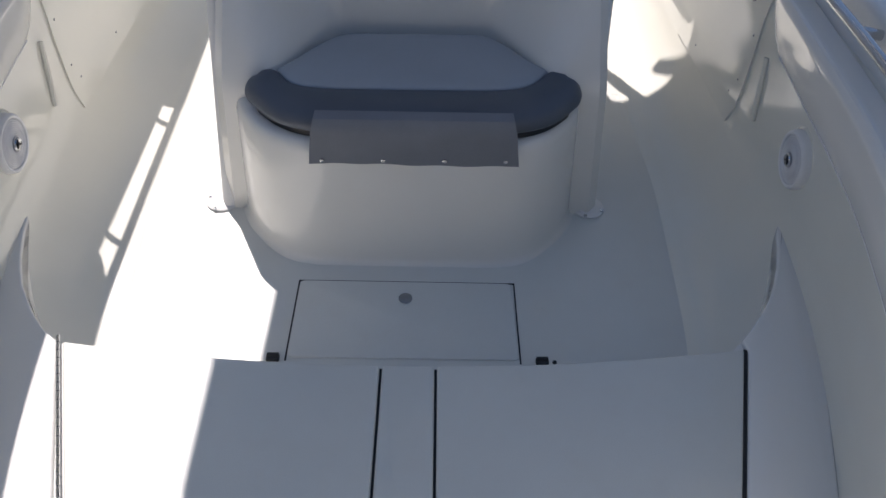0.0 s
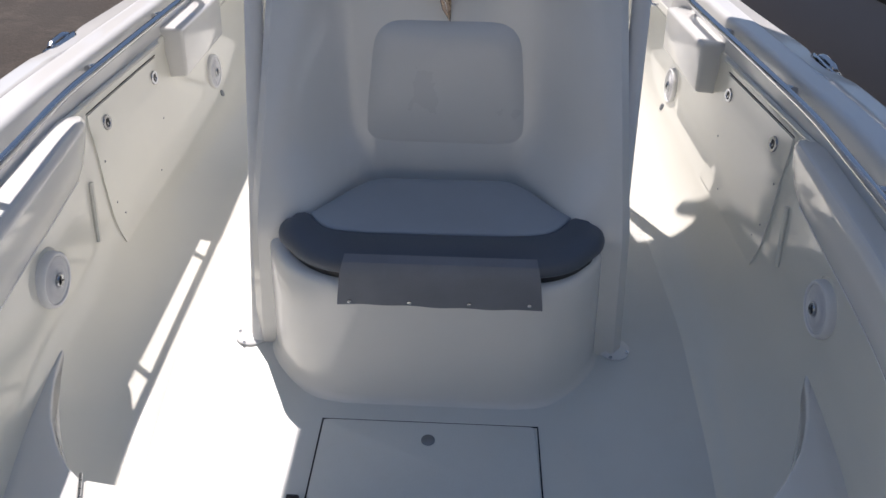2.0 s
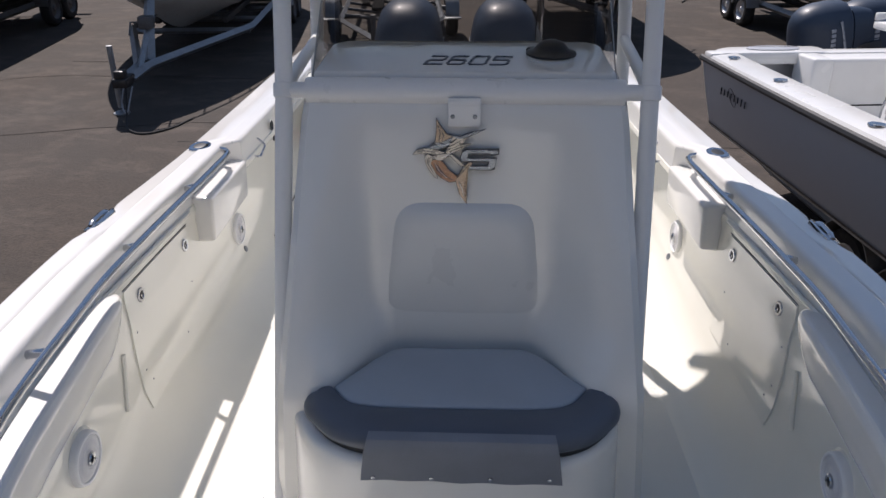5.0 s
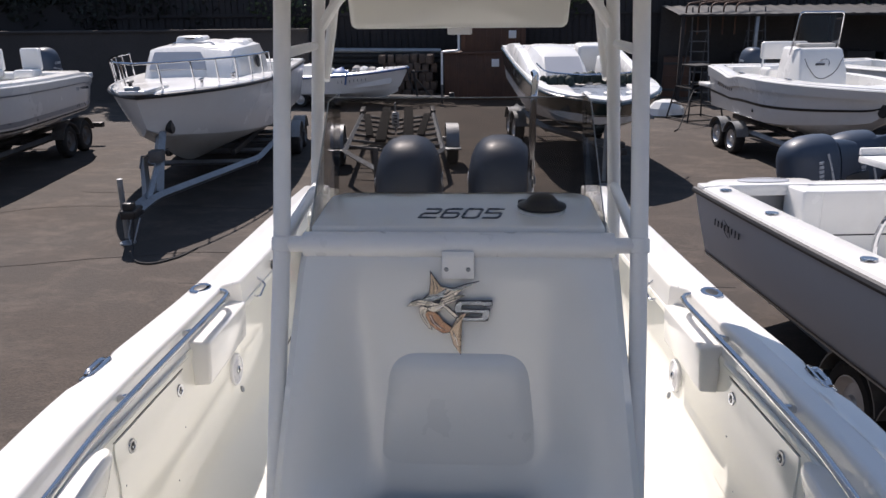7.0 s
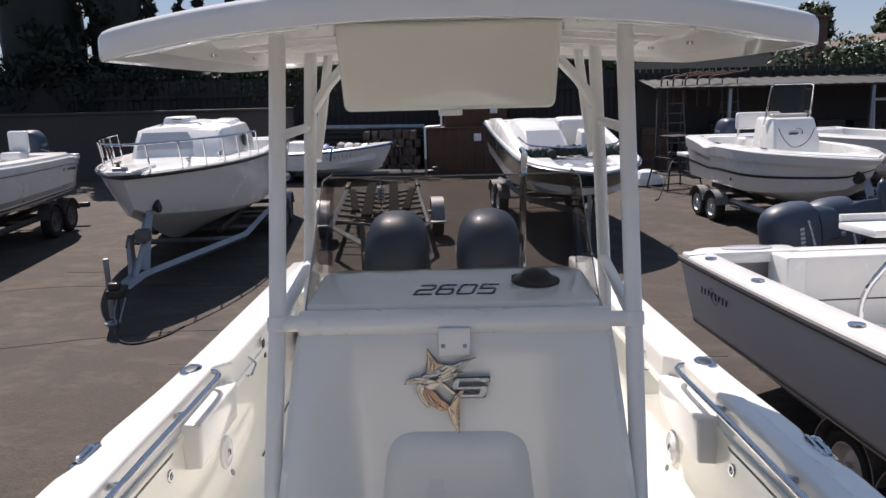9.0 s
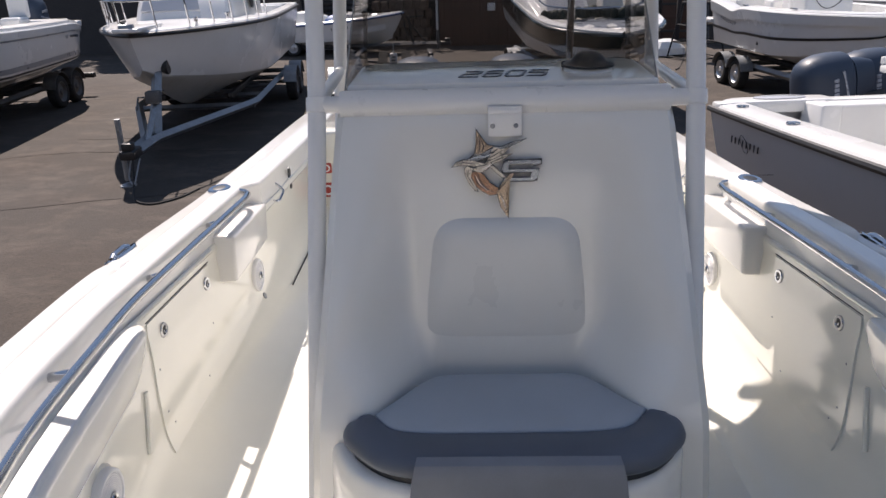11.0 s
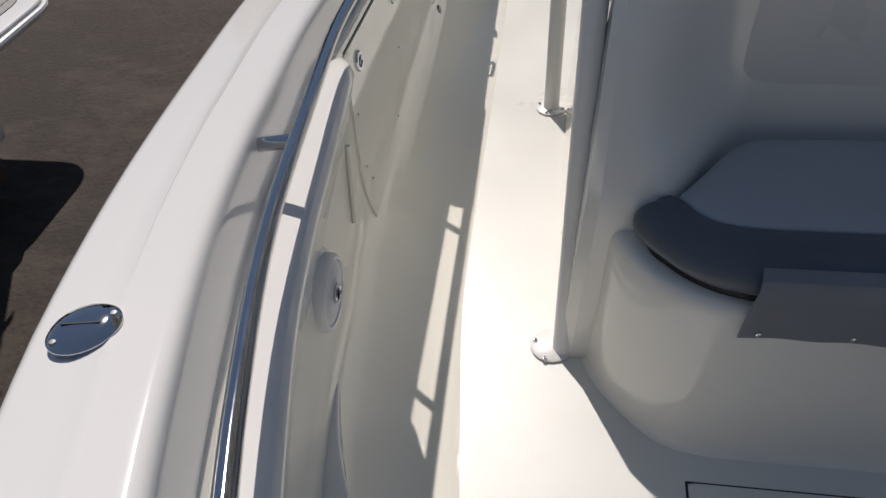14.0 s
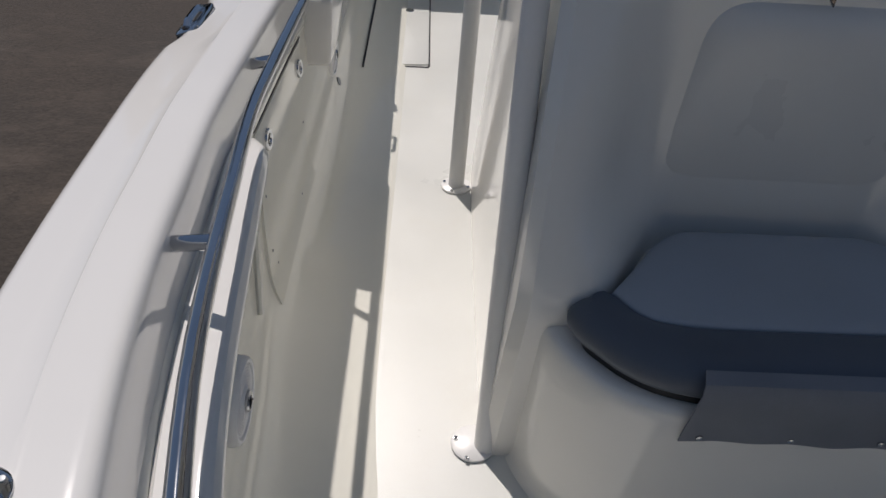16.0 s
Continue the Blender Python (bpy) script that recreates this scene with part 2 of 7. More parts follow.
def loft(sections, closed=False, caps=False):
    bm = bmesh.new()
    vs = [[bm.verts.new(p) for p in s] for s in sections]
    n = len(sections[0])
    for a, b in zip(vs, vs[1:]):
        for i in range(n if closed else n - 1):
            j = (i + 1) % n
            try:
                bm.faces.new((a[i], a[j], b[j], b[i]))
            except ValueError:
                pass
    if caps:
        bm.faces.new(vs[0][::-1])
        bm.faces.new(vs[-1])
    bmesh.ops.remove_doubles(bm, verts=bm.verts, dist=1e-5)
    bmesh.ops.recalc_face_normals(bm, faces=bm.faces)
    return bm


def rounded(pts, r, n=5, closed=False):
    pts = [Vector(p) for p in pts]
    out = []
    for i, p in enumerate(pts):
        if not closed and i in (0, len(pts) - 1):
            out.append(p)
            continue
        a, c = pts[i - 1], pts[(i + 1) % len(pts)]
        la, lc = (a - p).length, (c - p).length
        k = min(r, la * 0.49, lc * 0.49)
        s, e = p + (a - p) * (k / la), p + (c - p) * (k / lc)
        for j in range(n + 1):
            t = j / n
            out.append(s * (1 - t) ** 2 + p * 2 * t * (1 - t) + e * t * t)
    return out


def tube(pts, r, seg=10, r2=None, closed=False, flat=1.0):
    """A round bar along points; r may be a list; r2 the radius at the far end."""
    pts = [Vector(p) for p in pts]
    n = len(pts)
    secs, up = [], None
    for i, p in enumerate(pts):
        a, b = pts[i - 1] if (i or closed) else p, pts[(i + 1) % n] if (i < n - 1 or closed) else p
        d = (b - a).normalized()
        if up is None:
            up = Vector((0, 0, 1)) if abs(d.z) < 0.9 else Vector((0, 1, 0))
        side = d.cross(up).normalized()
        up = side.cross(d).normalized()
        rr = r if r2 is None else r + (r2 - r) * i / (n - 1)
        secs.append([p + side * (rr * math.cos(k * math.tau / seg)) + up * (rr * flat * math.sin(k * math.tau / seg)) for k in range(seg)])
    if closed:
        secs.append(secs[0])
    return loft(secs, True, not closed)


def bevel(bm, w, seg=2, angle=30):
    edges = [e for e in bm.edges if len(e.link_faces) == 2 and e.calc_face_angle(0) > radians(angle)]
    if w > 0 and edges:
        bmesh.ops.bevel(bm, geom=edges, offset=w, segments=seg, profile=0.5, affect="EDGES")
    return bm


def box(lo, hi, w=0.004, seg=2):
    (a, b, c), (d, e, f) = lo, hi
    bm = loft([[(a, b, z), (d, b, z), (d, e, z), (a, e, z)] for z in (c, f)], True, True)
    return bevel(bm, w, seg)


def slab(outline, z0, z1, w=0.004, seg=2):
    bm = loft([[(p[0], p[1], z) for p in outline] for z in (z0, z1)], True, True)
    return bevel(bm, w, seg)


def lathe(profile, seg=24):
    return loft([[(r * math.cos(k * math.tau / seg), r * math.sin(k * math.tau / seg), z) for k in range(seg)] for r, z in profile], True, True)


def moved(bm, m):
    bmesh.ops.transform(bm, matrix=m, verts=bm.verts)
    return bm


def joined(*bms):
    out = bmesh.new()
    for b in bms:
        me = bpy.data.meshes.new("tmp")
        b.to_mesh(me)
        b.free()
        out.from_mesh(me)
        bpy.data.meshes.remove(me)
    return out


def thing(name, at=(0, 0, 0), label="", category="", group="", kind="", rz=0, rx=0, ry=0):
    ob = new(name)
    ob.empty_display_size = 0.05
    ob.matrix_world = pose(*at, rx, ry, rz)
    return tagged(ob, label, category, group, kind)


def part(name, bm, material, parent=None, label="", smooth=35, at=None):
    """Links a bmesh as one mesh object under a thing or a part."""
    me = bpy.data.meshes.new(name)
    bm.to_mesh(me)
    bm.free()
    me.materials.append(material)
    if smooth:
        me.shade_smooth()
        me.set_sharp_from_angle(angle=radians(smooth))
    ob = new(name, me)
    if at is not None:
        ob.matrix_basis = at
    if parent is not None:
        ob.parent = parent
    return tagged(ob, label)


def solo(name, bm, material, label, category, group="", kind="", smooth=35):
    ob = part(name, bm, material, None, label, smooth)
    return tagged(ob, "", category, group, kind)


def aim(at, normal, up=(0, 0, 1)):
    """Pose whose local z is the normal and whose local y is as near to up as can be."""
    z = Vector(normal).normalized()
    x = Vector(up).cross(z).normalized()
    y = z.cross(x)
    m = Matrix((x, y, z)).transposed().to_4x4()
    m.translation = Vector(at)
    return m


# ---- the boat: shape of its sides (half-widths from the centre line) ----
CX = -0.02
ho = tab((-1.75, 0.03), (-1.3, 0.38), (-0.7, 0.69), (0, 0.885), (0.5, 0.985), (1.1, 1.115), (1.4, 1.185), (1.7, 1.225), (2.0, 1.246), (2.4, 1.262), (2.8, 1.25), (3.1, 1.235), (3.5, 1.22), (5.5, 1.21), (6.2, 1.19))
hi = tab((-1.3, 0.12), (-0.7, 0.43), (0, 0.64), (0.5, 0.75), (0.92, 0.86), (1.3, 0.962), (1.6, 1.018), (1.9, 1.048), (2.3, 1.076), (2.7, 1.074), (3.1, 1.067), (3.7, 1.06), (5.8, 1.04))
zg = tab((-1.75, 1.06), (0, 0.925), (1.34, 0.84), (3.54, 0.715), (5.5, 0.615), (6.2, 0.585))

DRIFT = lambda y: 0.010 - 0.0305 * (y - 1.9)


def askew(*obs):
    """The hull's centre line drifts a little to one side of the console's going aft."""
    for ob in obs:
        if ob.location.length > 1e-6:
            ob.location.x += DRIFT(ob.location.y)
            continue
        for o in [ob, *ob.children_recursive]:
            if o.type == "MESH":
                for v in o.data.vertices:
                    v.co.x += DRIFT(v.co.y)


# ---- large structure ----
GROUND_Z = -0.9


def ground_mesh():
    bm = bmesh.new()
    xs = [-600, -200, -60, -30] + [i * 0.5 for i in range(-40, 41)] + [30, 60, 200, 600]
    ys = [-300, -100, -30, -10] + [i * 0.5 for i in range(-8, 61)] + [45, 80, 200, 700]
    rows_ = [[bm.verts.new((x, y, GROUND_Z + (0.012 * noise.noise((x * 0.35, y * 0.35, 0)) if abs(x) < 22 and -6 < y < 32 else 0))) for x in xs] for y in ys]
    for a, b in zip(rows_, rows_[1:]):
        for i in range(len(xs) - 1):
            bm.faces.new((a[i], a[i + 1], b[i + 1], b[i]))
    return bm


solo("ground", ground_mesh(), ASPHALT, "weathered grey-brown asphalt of the boat yard", "ground", kind="structure")

# unseen dark wall added beyond the bow to cut sky light on the console
solo("wall_bow_side", box((-22, -8.4, GROUND_Z - 0.02), (22, -8.0, 5.4), 0.02), BLOCK, "plain unseen wall added beyond the bow to dim sky light", "wall", kind="structure")

tuck = lambda y: 0.015 * min(1.0, max(0.0, (y - 1.8) / 0.5))
N_Y = [-1.3 + i * (5.9 + 1.3) / 90 for i in range(91)]


def sheet_solid(secs, thick):
    bm = loft(secs)
    bmesh.ops.solidify(bm, geom=list(bm.faces), thickness=thick)
    return bm


def side_wall(s):
    secs = []
    for y in N_Y:
        w, z = hi(y), zg(y)
        f = min(1, max(0, (y + 1.0) / 2.4))
        step = 0.06 * min(1, max(0, (y - 3.60) / 0.03))
        pts = [(w + 0.03 - step, z - 0.10), (w - step + 0.014 - tuck(y), z - 0.114), (w - step + 0.010 - tuck(y), z - 0.13), (w - step * 0.6 + 0.004, z - 0.17), (w - 0.02 * (1 - f), 0.50), (w + 0.003, 0.42), (w + 0.003, 0.34)]
        pts += [(w + 0.002 - 0.24 * (1 - math.cos(q)), 0.285 * (1 - math.sin(q)) + 0.001) for q in [math.pi / 2 * k / 18 for k in range(19)]] + [(w - 0.26, -0.006)]
        secs.append([(CX + s * a, y, b) for a, b in pts])
    bm = loft(secs)
    bmesh.ops.solidify(bm, geom=list(bm.faces), thickness=0.006)
    return bm


def gunwale(s):
    secs = []
    for i in range(121):
        y = -1.72 + i * (6.15 + 1.72) / 120
        a, b, z = hi(y), ho(y), zg(y)
        a = min(a - tuck(y), b - 0.03)
        blk = 0.06 * min(1, max(0, (y - 3.60) / 0.03))
        notch = 0.016 * min(1, max(0, (0.15 - abs(y - 2.66)) / 0.04))
        b2 = b - notch
        pts = [(b - 0.03, z - 0.16), (b + 0.006, z - 0.15), (b + 0.012, z - 0.10), (b2 + 0.004, z - 0.04), (b2 + 0.001, z - 0.016), (b2 - 0.006, z - 0.005), (b2 - 0.014, z - 0.0005), (b2 - 0.020, z + 0.0008), (b2 - 0.07, z + 0.005), ((a + b2) / 2, z + 0.0095),
               (a + 0.0940 - blk, z + 0.0122), (a + 0.0890 - blk, z + 0.0113), (a + 0.0840 - blk, z + 0.0111), (a + 0.0480 - blk, z + 0.0102), (a + 0.0380 - blk, z + 0.0098), (a + 0.0310 - blk, z + 0.0082), (a + 0.0255 - blk, z + 0.0050), (a + 0.0215 - blk, z + 0.0005), (a + 0.0190 - blk, z - 0.0055), (a + 0.0180 - blk, z - 0.0120), (a + 0.0176 - blk, z - 0.0300), (a + 0.0170 - blk, z - 0.0700), (a + 0.0150 - blk, z - 0.1000), (a + 0.0120 - blk, z - 0.1220), (a + 0.0400 - blk, z - 0.1260)]
        secs.append([(CX + s * p, y, q) for p, q in pts])
    return loft(secs, True, True)


def hull_shell():
    secs = []
    for i in range(61):
        y = -1.75 + i * (6.15 + 1.75) / 60
        b, z = ho(y), zg(y) - 0.1
        t = min(1, max(0, (y + 1.75) / 3.2))
        ch = b * (0.45 + 0.42 * t)
        cz, kz = 0.25 - 0.62 * t**0.6, 0.5 - 1.12 * t**0.5
        half = [(0.0, kz), (ch * 0.5, (kz + cz) / 2 + 0.02), (ch, cz), (ch + 0.4 * (b - ch), cz + 0.3 * (z - cz)), (ch + 0.8 * (b - ch), cz + 0.65 * (z - cz)), (b, z)]
        secs.append([(CX - p, y, q) for p, q in half[::-1]] + [(CX + p, y, q) for p, q in half[1:]])
    bm = loft(secs)
    bm.faces.new([v for v in bm.verts if abs(v.co.y - 6.15) < 1e-4])
    return bm


hull_ = solo("hull", hull_shell(), HULLW, "white fibreglass outer hull of the console boat", "boat hull", kind="structure")
for s, side in ((-1, "starboard"), (1, "port")):
    askew(solo("wall_" + side, side_wall(s), CREAM, "glossy cream gelcoat inner side of the cockpit", "boat side", kind="structure"))
    askew(solo("gunwale_" + side, gunwale(s), GEL, "broad glossy white gunwale with rolled inner edge", "gunwale", kind="structure"))

cap_ = [[(CX - min(hi(y), ho(y) - 0.03) - 0.02, y, zg(y) - 0.006), (CX, y, zg(y) + 0.006), (CX + min(hi(y), ho(y) - 0.03) + 0.02, y, zg(y) - 0.006)] for y in [-1.735 + 0.06 * i for i in range(10)]]
askew(hull_, solo("foredeck", sheet_solid(cap_, 0.02), GEL, "small white foredeck closing the bow", "foredeck", kind="structure"))

FLOOR_OUT = [(CX - 0.95, 1.0), (CX + 0.95, 1.0), (CX + 1.0, 2.4), (CX + 1.02, 5.6), (CX - 1.02, 5.6), (CX - 1.0, 2.4)]
solo("floor", slab(FLOOR_OUT, -0.05, 0.0, 0), NONSKID, "white nonskid fibreglass cockpit floor", "floor", kind="structure", smooth=0)

# transom wall and the well aft of it
solo("wall_aft", joined(box((CX - 1.1, 5.25, -0.02), (CX + 1.1, 5.4, 0.60), 0.02, 3), box((CX - 1.1, 5.4, 0.2), (CX + 1.1, 6.14, 0.30), 0.02)), CREAM, "cream gelcoat transom wall of the cockpit", "transom", kind="structure")

# raised platform in the bow
PZ = 0.2
edge = lambda x: 1.328 + 0.095 * x * x


def sweep(s):
    """Outline of the platform where it sweeps aft and dies into the cockpit side."""
    line = ((0.79, 1.388), (0.82, 1.418), (0.855, 1.458), (0.89, 1.505), (0.925, 1.560), (0.95, 1.615), (0.972, 1.672), (0.990, 1.735), (1.004, 1.795), (1.018, 1.835), (1.034, 1.860))
    return [(x + (0.022 * (y - 1.388) / 0.47 if s > 0 else 0.0), y) for x, y in line]


def platform():
    front = [(x, edge(x)) for x in [0.75 - i * 0.1 for i in range(16)]]
    outl = [(CX + x, y) for x, y in sweep(1)[::-1]] + [(CX + x, y) for x, y in front] + [(CX - x, y) for x, y in sweep(-1)]
    outl += [(CX - hi(y) - 0.02, y) for y in (1.86, 1.6, 1.3, 0.9, 0.5, 0, -0.7, -1.3)] + [(CX + hi(y) + 0.02, y) for y in (-1.3, -0.7, 0, 0.5, 0.9, 1.3, 1.6, 1.86)]
    return slab(outl, -0.04, PZ - 0.012, 0.0)


bp = solo("bow_platform", platform(), GEL, "raised white fibreglass platform in the bow", "platform", kind="structure", smooth=30)


def lid_outline(x0, x1, y0, k0=0.0, k1=0.0):
    """Lid between two seams that may draw together towards the bow."""
    n = 12
    top = [(x1 + (x0 - x1) * i / n, edge(x1 + (x0 - x1) * i / n)) for i in range(n + 1)]
    return [(CX + x, y) for x, y in top] + [(CX + x0 + k0 * (edge(x0) - y0), y0), (CX + x1 - k1 * (edge(x1) - y0), y0)]


for x0, x1, k0, k1, lab in ((-0.764, -0.030, 0.36, 0, "white nonskid lid of the bow locker"), (-0.024, 0.0945, 0, 0, "narrow white centre strip between the bow lids"), (0.1005, 0.821, 0, 0.291, "white nonskid lid of the bow locker")):
    part("bow_lid", slab(lid_outline(x0, x1, 0.35, k0, k1), PZ - 0.06, PZ, 0.007, 3), NONSKID, bp, lab)
for s in (-1, 1):
    inner = [(0.778, 1.386), (0.428, 0.35)] if s < 0 else [(0.8285, 1.386), (0.527, 0.35)]
    o = [(CX + s * x, y) for x, y in [inner[1], inner[0]] + sweep(s)[1:]] + [(CX + s * (hi(y) + 0.02), y) for y in (1.86, 1.6, 1.3, 0.9, 0.5, 0.35)]
    part("side_strip", slab(o, PZ - 0.06, PZ, 0.007, 3), GEL, bp, "white side strip swept aft along the wall")
for x in (-0.027, 0.0975):
    part("seam", box((CX + x - 0.0035, 0.3, PZ - 0.07), (CX + x + 0.0035, 1.325, PZ - 0.010), 0), GAPM, bp)
part("seam", moved(box((-0.0045, -1.06, PZ - 0.07), (0.0045, 0.0, PZ - 0.006), 0), pose(0.8055, 1.394, 0, 0, 0, -16.2)), GAPM, bp)
ph = thing("piano_hinge", (0, 0, 0), "long fine piano hinge of the bow locker lid", "hinge")
part("pin", tube([(CX - 0.771, 1.378, PZ + 0.0005), (CX - 0.771 + 0.36 * 0.985, 1.378 - 0.985, PZ + 0.0005)], 0.003, 6), STEEL, ph)
for i in range(44):
    part("knuckle", moved(lathe([(0.0, 0), (0.0045, 0), (0.0045, 0.020), (0.0, 0.020)], 8), pose(CX - 0.771 + 0.36 * i * 0.0225, 1.378 - i * 0.0225, PZ + 0.0005, -90, 0, 19.8)), STEEL, ph)


# floor hatch in front of the seat
fh = thing("floor_hatch", (0, 0, 0), "white nonskid floor hatch closed in front of the console seat", "hatch")
part("lid", slab(rounded([(-0.309, 1.500, 0), (0.299, 1.500, 0), (0.291, 1.775, 0), (-0.309, 1.775, 0)], 0.015, 4, True), -0.02, 0.006, 0.003), NONSKID, fh)
part("gasket", joined(box((-0.314, 1.49, -0.03), (-0.309, 1.780, 0.0012), 0), box((0.299, 1.49, -0.03), (0.303, 1.780, 0.0012), 0), box((-0.314, 1.775, -0.03), (0.303, 1.780, 0.0012), 0)), GAPM, fh, "dark rubber gasket")
part("turn_lock", moved(lathe([(0, 0), (0.019, 0), (0.019, 0.004), (0.016, 0.006), (0, 0.006)], 20), pose(-0.007, 1.709, 0.005)), GALV, fh, "round grey turn lock")
for x in (-0.36, 0.34):
    part("hinge", joined(box((x, 1.485, 0), (x + 0.034, 1.505, 0.012), 0.003), moved(lathe([(0, 0), (0.006, 0), (0.006, 0.03), (0, 0.03)], 10), pose(x + 0.002, 1.50, 0.012, 0, 90, 0))), BLACK, fh, "black plastic hinge")
part("bolt", moved(lathe([(0, 0), (0.006, 0), (0.005, 0.005), (0, 0.006)], 10), pose(0.39, 1.497, 0)), BLACK, fh)

# aft floor hatch
ah = thing("aft_floor_hatch", (0, 0, 0), "white floor hatch beside the console, closed", "hatch")
part("lid", slab(rounded([(-1.0, 4.15, 0), (-0.775, 4.165, 0), (-0.80, 5.04, 0), (-1.02, 5.04, 0)], 0.02, 4, True), -0.02, 0.006, 0.003), NONSKID, ah)
part("gasket", joined(box((-1.0, 4.138, -0.03), (-0.772, 4.15, 0.0015), 0), moved(box((-0.006, -0.45, -0.03), (0.004, 0.45, 0.0015), 0), pose(-0.785, 4.6, 0, 0, 0, 1.7))), GAPM, ah)
part("latch", moved(lathe([(0, 0), (0.022, 0), (0.020, 0.004), (0, 0.005)], 20), pose(-0.893, 4.8, 0.005)), STEEL, ah, "round chrome latch")

# ---- console ----
con = thing("console", (0, 0, 0), "glossy white centre console with built-in front seat and recessed back", "console")
cwid = lambda z: 0.583 - 0.083 * z


def seat_base():
    secs = []
    for z, grow in ((0.0, 0.014), (0.006, 0.007), (0.018, 0.002), (0.04, 0.0), (0.12, 0.0), (0.2, 0.0), (0.3, 0.0), (0.375, 0.0), (0.392, -0.003), (0.402, -0.010), (0.407, -0.022), (0.408, -0.05)):
        w = 0.505 - 0.05 * z + grow
        f = 1.856 + 0.055 * z - grow
        pts = [(w + 0.065, 2.55), (w + 0.010, 2.12), (w - 0.022, 2.02), (w - 0.095, 1.925), (w - 0.175, f + 0.014), (w - 0.27, f)]
        right = rounded([(x, y + 0.03 * z, z) for x, y in pts[:4]] + [(x, y, z) for x, y in pts[4:]], 0.09, 5)
        secs.append([(-p.x, p.y, p.z) for p in right] + [(p.x, p.y, p.z) for p in right[::-1]])
    return loft(secs, True, True)


part("seat_base", moved(seat_base(), pose(-0.010, 0, 0)), CONSOLE, con, "rounded glossy base of the seat")


def console_body():
    secs = []
    for k in range(30):
        z = 0.0 + k * (1.278 / 29)
        w = cwid(z)
        e = 2.09 + 0.49 * max(0, z - 0.45)
        c = 2.375 + 0.125 * max(0, z - 0.45)
        c = max(c, e)
        top = max(0, (z - 1.2) / 0.085)
        e, c, w = e + 0.02 * top**2, c + 0.02 * top**2, w - 0.015 * top**2
        hug = min(1, max(0, (0.66 - z) / 0.20))
        hug = hug * hug * (3 - 2 * hug)
        q0, q1 = 0.265 - 0.065 * hug, (w - 0.055) * (1 - hug) + 0.41 * hug
        front = []
        for i in range(41):
            u = -1 + 2 * i / 40
            x = (abs(u) ** 0.9) * math.copysign(1, u) * w
            q = min(1, max(0, (abs(x) - q0) / (q1 - q0)))
            q = q * q * (3 - 2 * q)
            y = c + (e - c) * q
            if abs(x) > w - 0.03:
                y += 0.03 * (1 - math.sqrt(max(0, 1 - ((abs(x) - w + 0.03) / 0.03) ** 2)))
            front.append((x, y, z))
        zb = min(z, 1.16)
        back = [(w + 0.012, 2.72, z), (w + 0.015, 3.28, zb), (w - 0.06, 3.36, zb), (-w + 0.06, 3.36, zb), (-w - 0.015, 3.28, zb), (-w - 0.012, 2.72, z)]
        secs.append(front + back)
    return loft(secs, True, True)


part("body", console_body(), CONSOLE, con, "white console body with a recessed front")


def backrest():
    secs = []
    for d, inset in ((-0.03, -0.014), (0.000, -0.012), (0.008, -0.008), (0.020, 0.0), (0.031, 0.012), (0.041, 0.026), (0.048, 0.046), (0.053, 0.085)):
        o = rounded([(-0.280 + inset, 0, -0.250 + inset), (0.274 - inset, 0, -0.250 + inset), (0.203 - inset, 0, 0.178 - inset), (-0.200 + inset, 0, 0.178 - inset)], 0.080, 8, True)
        secs.append([(p.x, -d * (0.18 + 0.82 * min(1.0, max(0.0, (p.z + 0.25) / 0.40)) ** 0.8), p.z) for p in o])
    return loft(secs, True, True)


part("backrest", moved(backrest(), pose(0.004, 2.432, 0.760, -7)), PADV, con, "white padded backrest panel")

TOP = pose(0, 2.525, 1.316, 1.5)
part("top", moved(slab(rounded([(-0.452, 0.0, 0), (0.447, 0.0, 0), (0.445, 0.36, 0), (0.40, 0.415, 0), (0.08, 0.42, 0), (0.06, 0.41, 0), (-0.40, 0.41, 0), (-0.455, 0.36, 0)], 0.03, 4, True), -0.06, 0.0, 0.012, 3), TOP), CONSOLE, con, "white console top")
part("hood", box((-0.43, 2.6, 1.1), (0.425, 2.90, 1.28), 0.02, 3), CONSOLE, con)
part("dash", box((-0.45, 2.70, 1.0), (0.44, 3.34, 1.17), 0.02, 3), CONSOLE, con)

# numerals on the console top
GLYPHS = {
    "2": [(0.05, 1), (0.88, 1), (1, 0.88), (1, 0.62), (0.88, 0.5), (0.12, 0.5), (0, 0.38), (0, 0), (1.05, 0)],
    "6": [(0.95, 1), (0.12, 1), (0, 0.88), (0, 0.12), (0.12, 0), (0.88, 0), (1, 0.12), (1, 0.4), (0.88, 0.54), (0, 0.54)],
    "0": [(0.12, 1), (0.88, 1), (1, 0.88), (1, 0.12), (0.88, 0), (0.12, 0), (0, 0.12), (0, 0.88), (0.12, 1)],
    "5": [(1.02, 1), (0, 1), (0, 0.56), (0.88, 0.56), (1, 0.44), (1, 0.12), (0.88, 0), (0, 0)],
}


def glyph(path, x0, w, h, stroke, lean):
    """Squared numeral drawn as one raised band of even width."""
    out = []
    for (a, b), (c, d) in zip(path, path[1:]):
        p, q = Vector((a * w, b * h)), Vector((c * w, d * h))
        e = (q - p).normalized() * stroke * 0.4
        nn = Vector((-e.y, e.x)).normalized() * stroke / 2
        quad = [p - e + nn, p - e - nn, q + e - nn, q + e + nn]
        out.append(slab([(x0 + v.x + lean * v.y, v.y) for v in quad], 0.0, 0.0016, 0))
    return joined(*out)


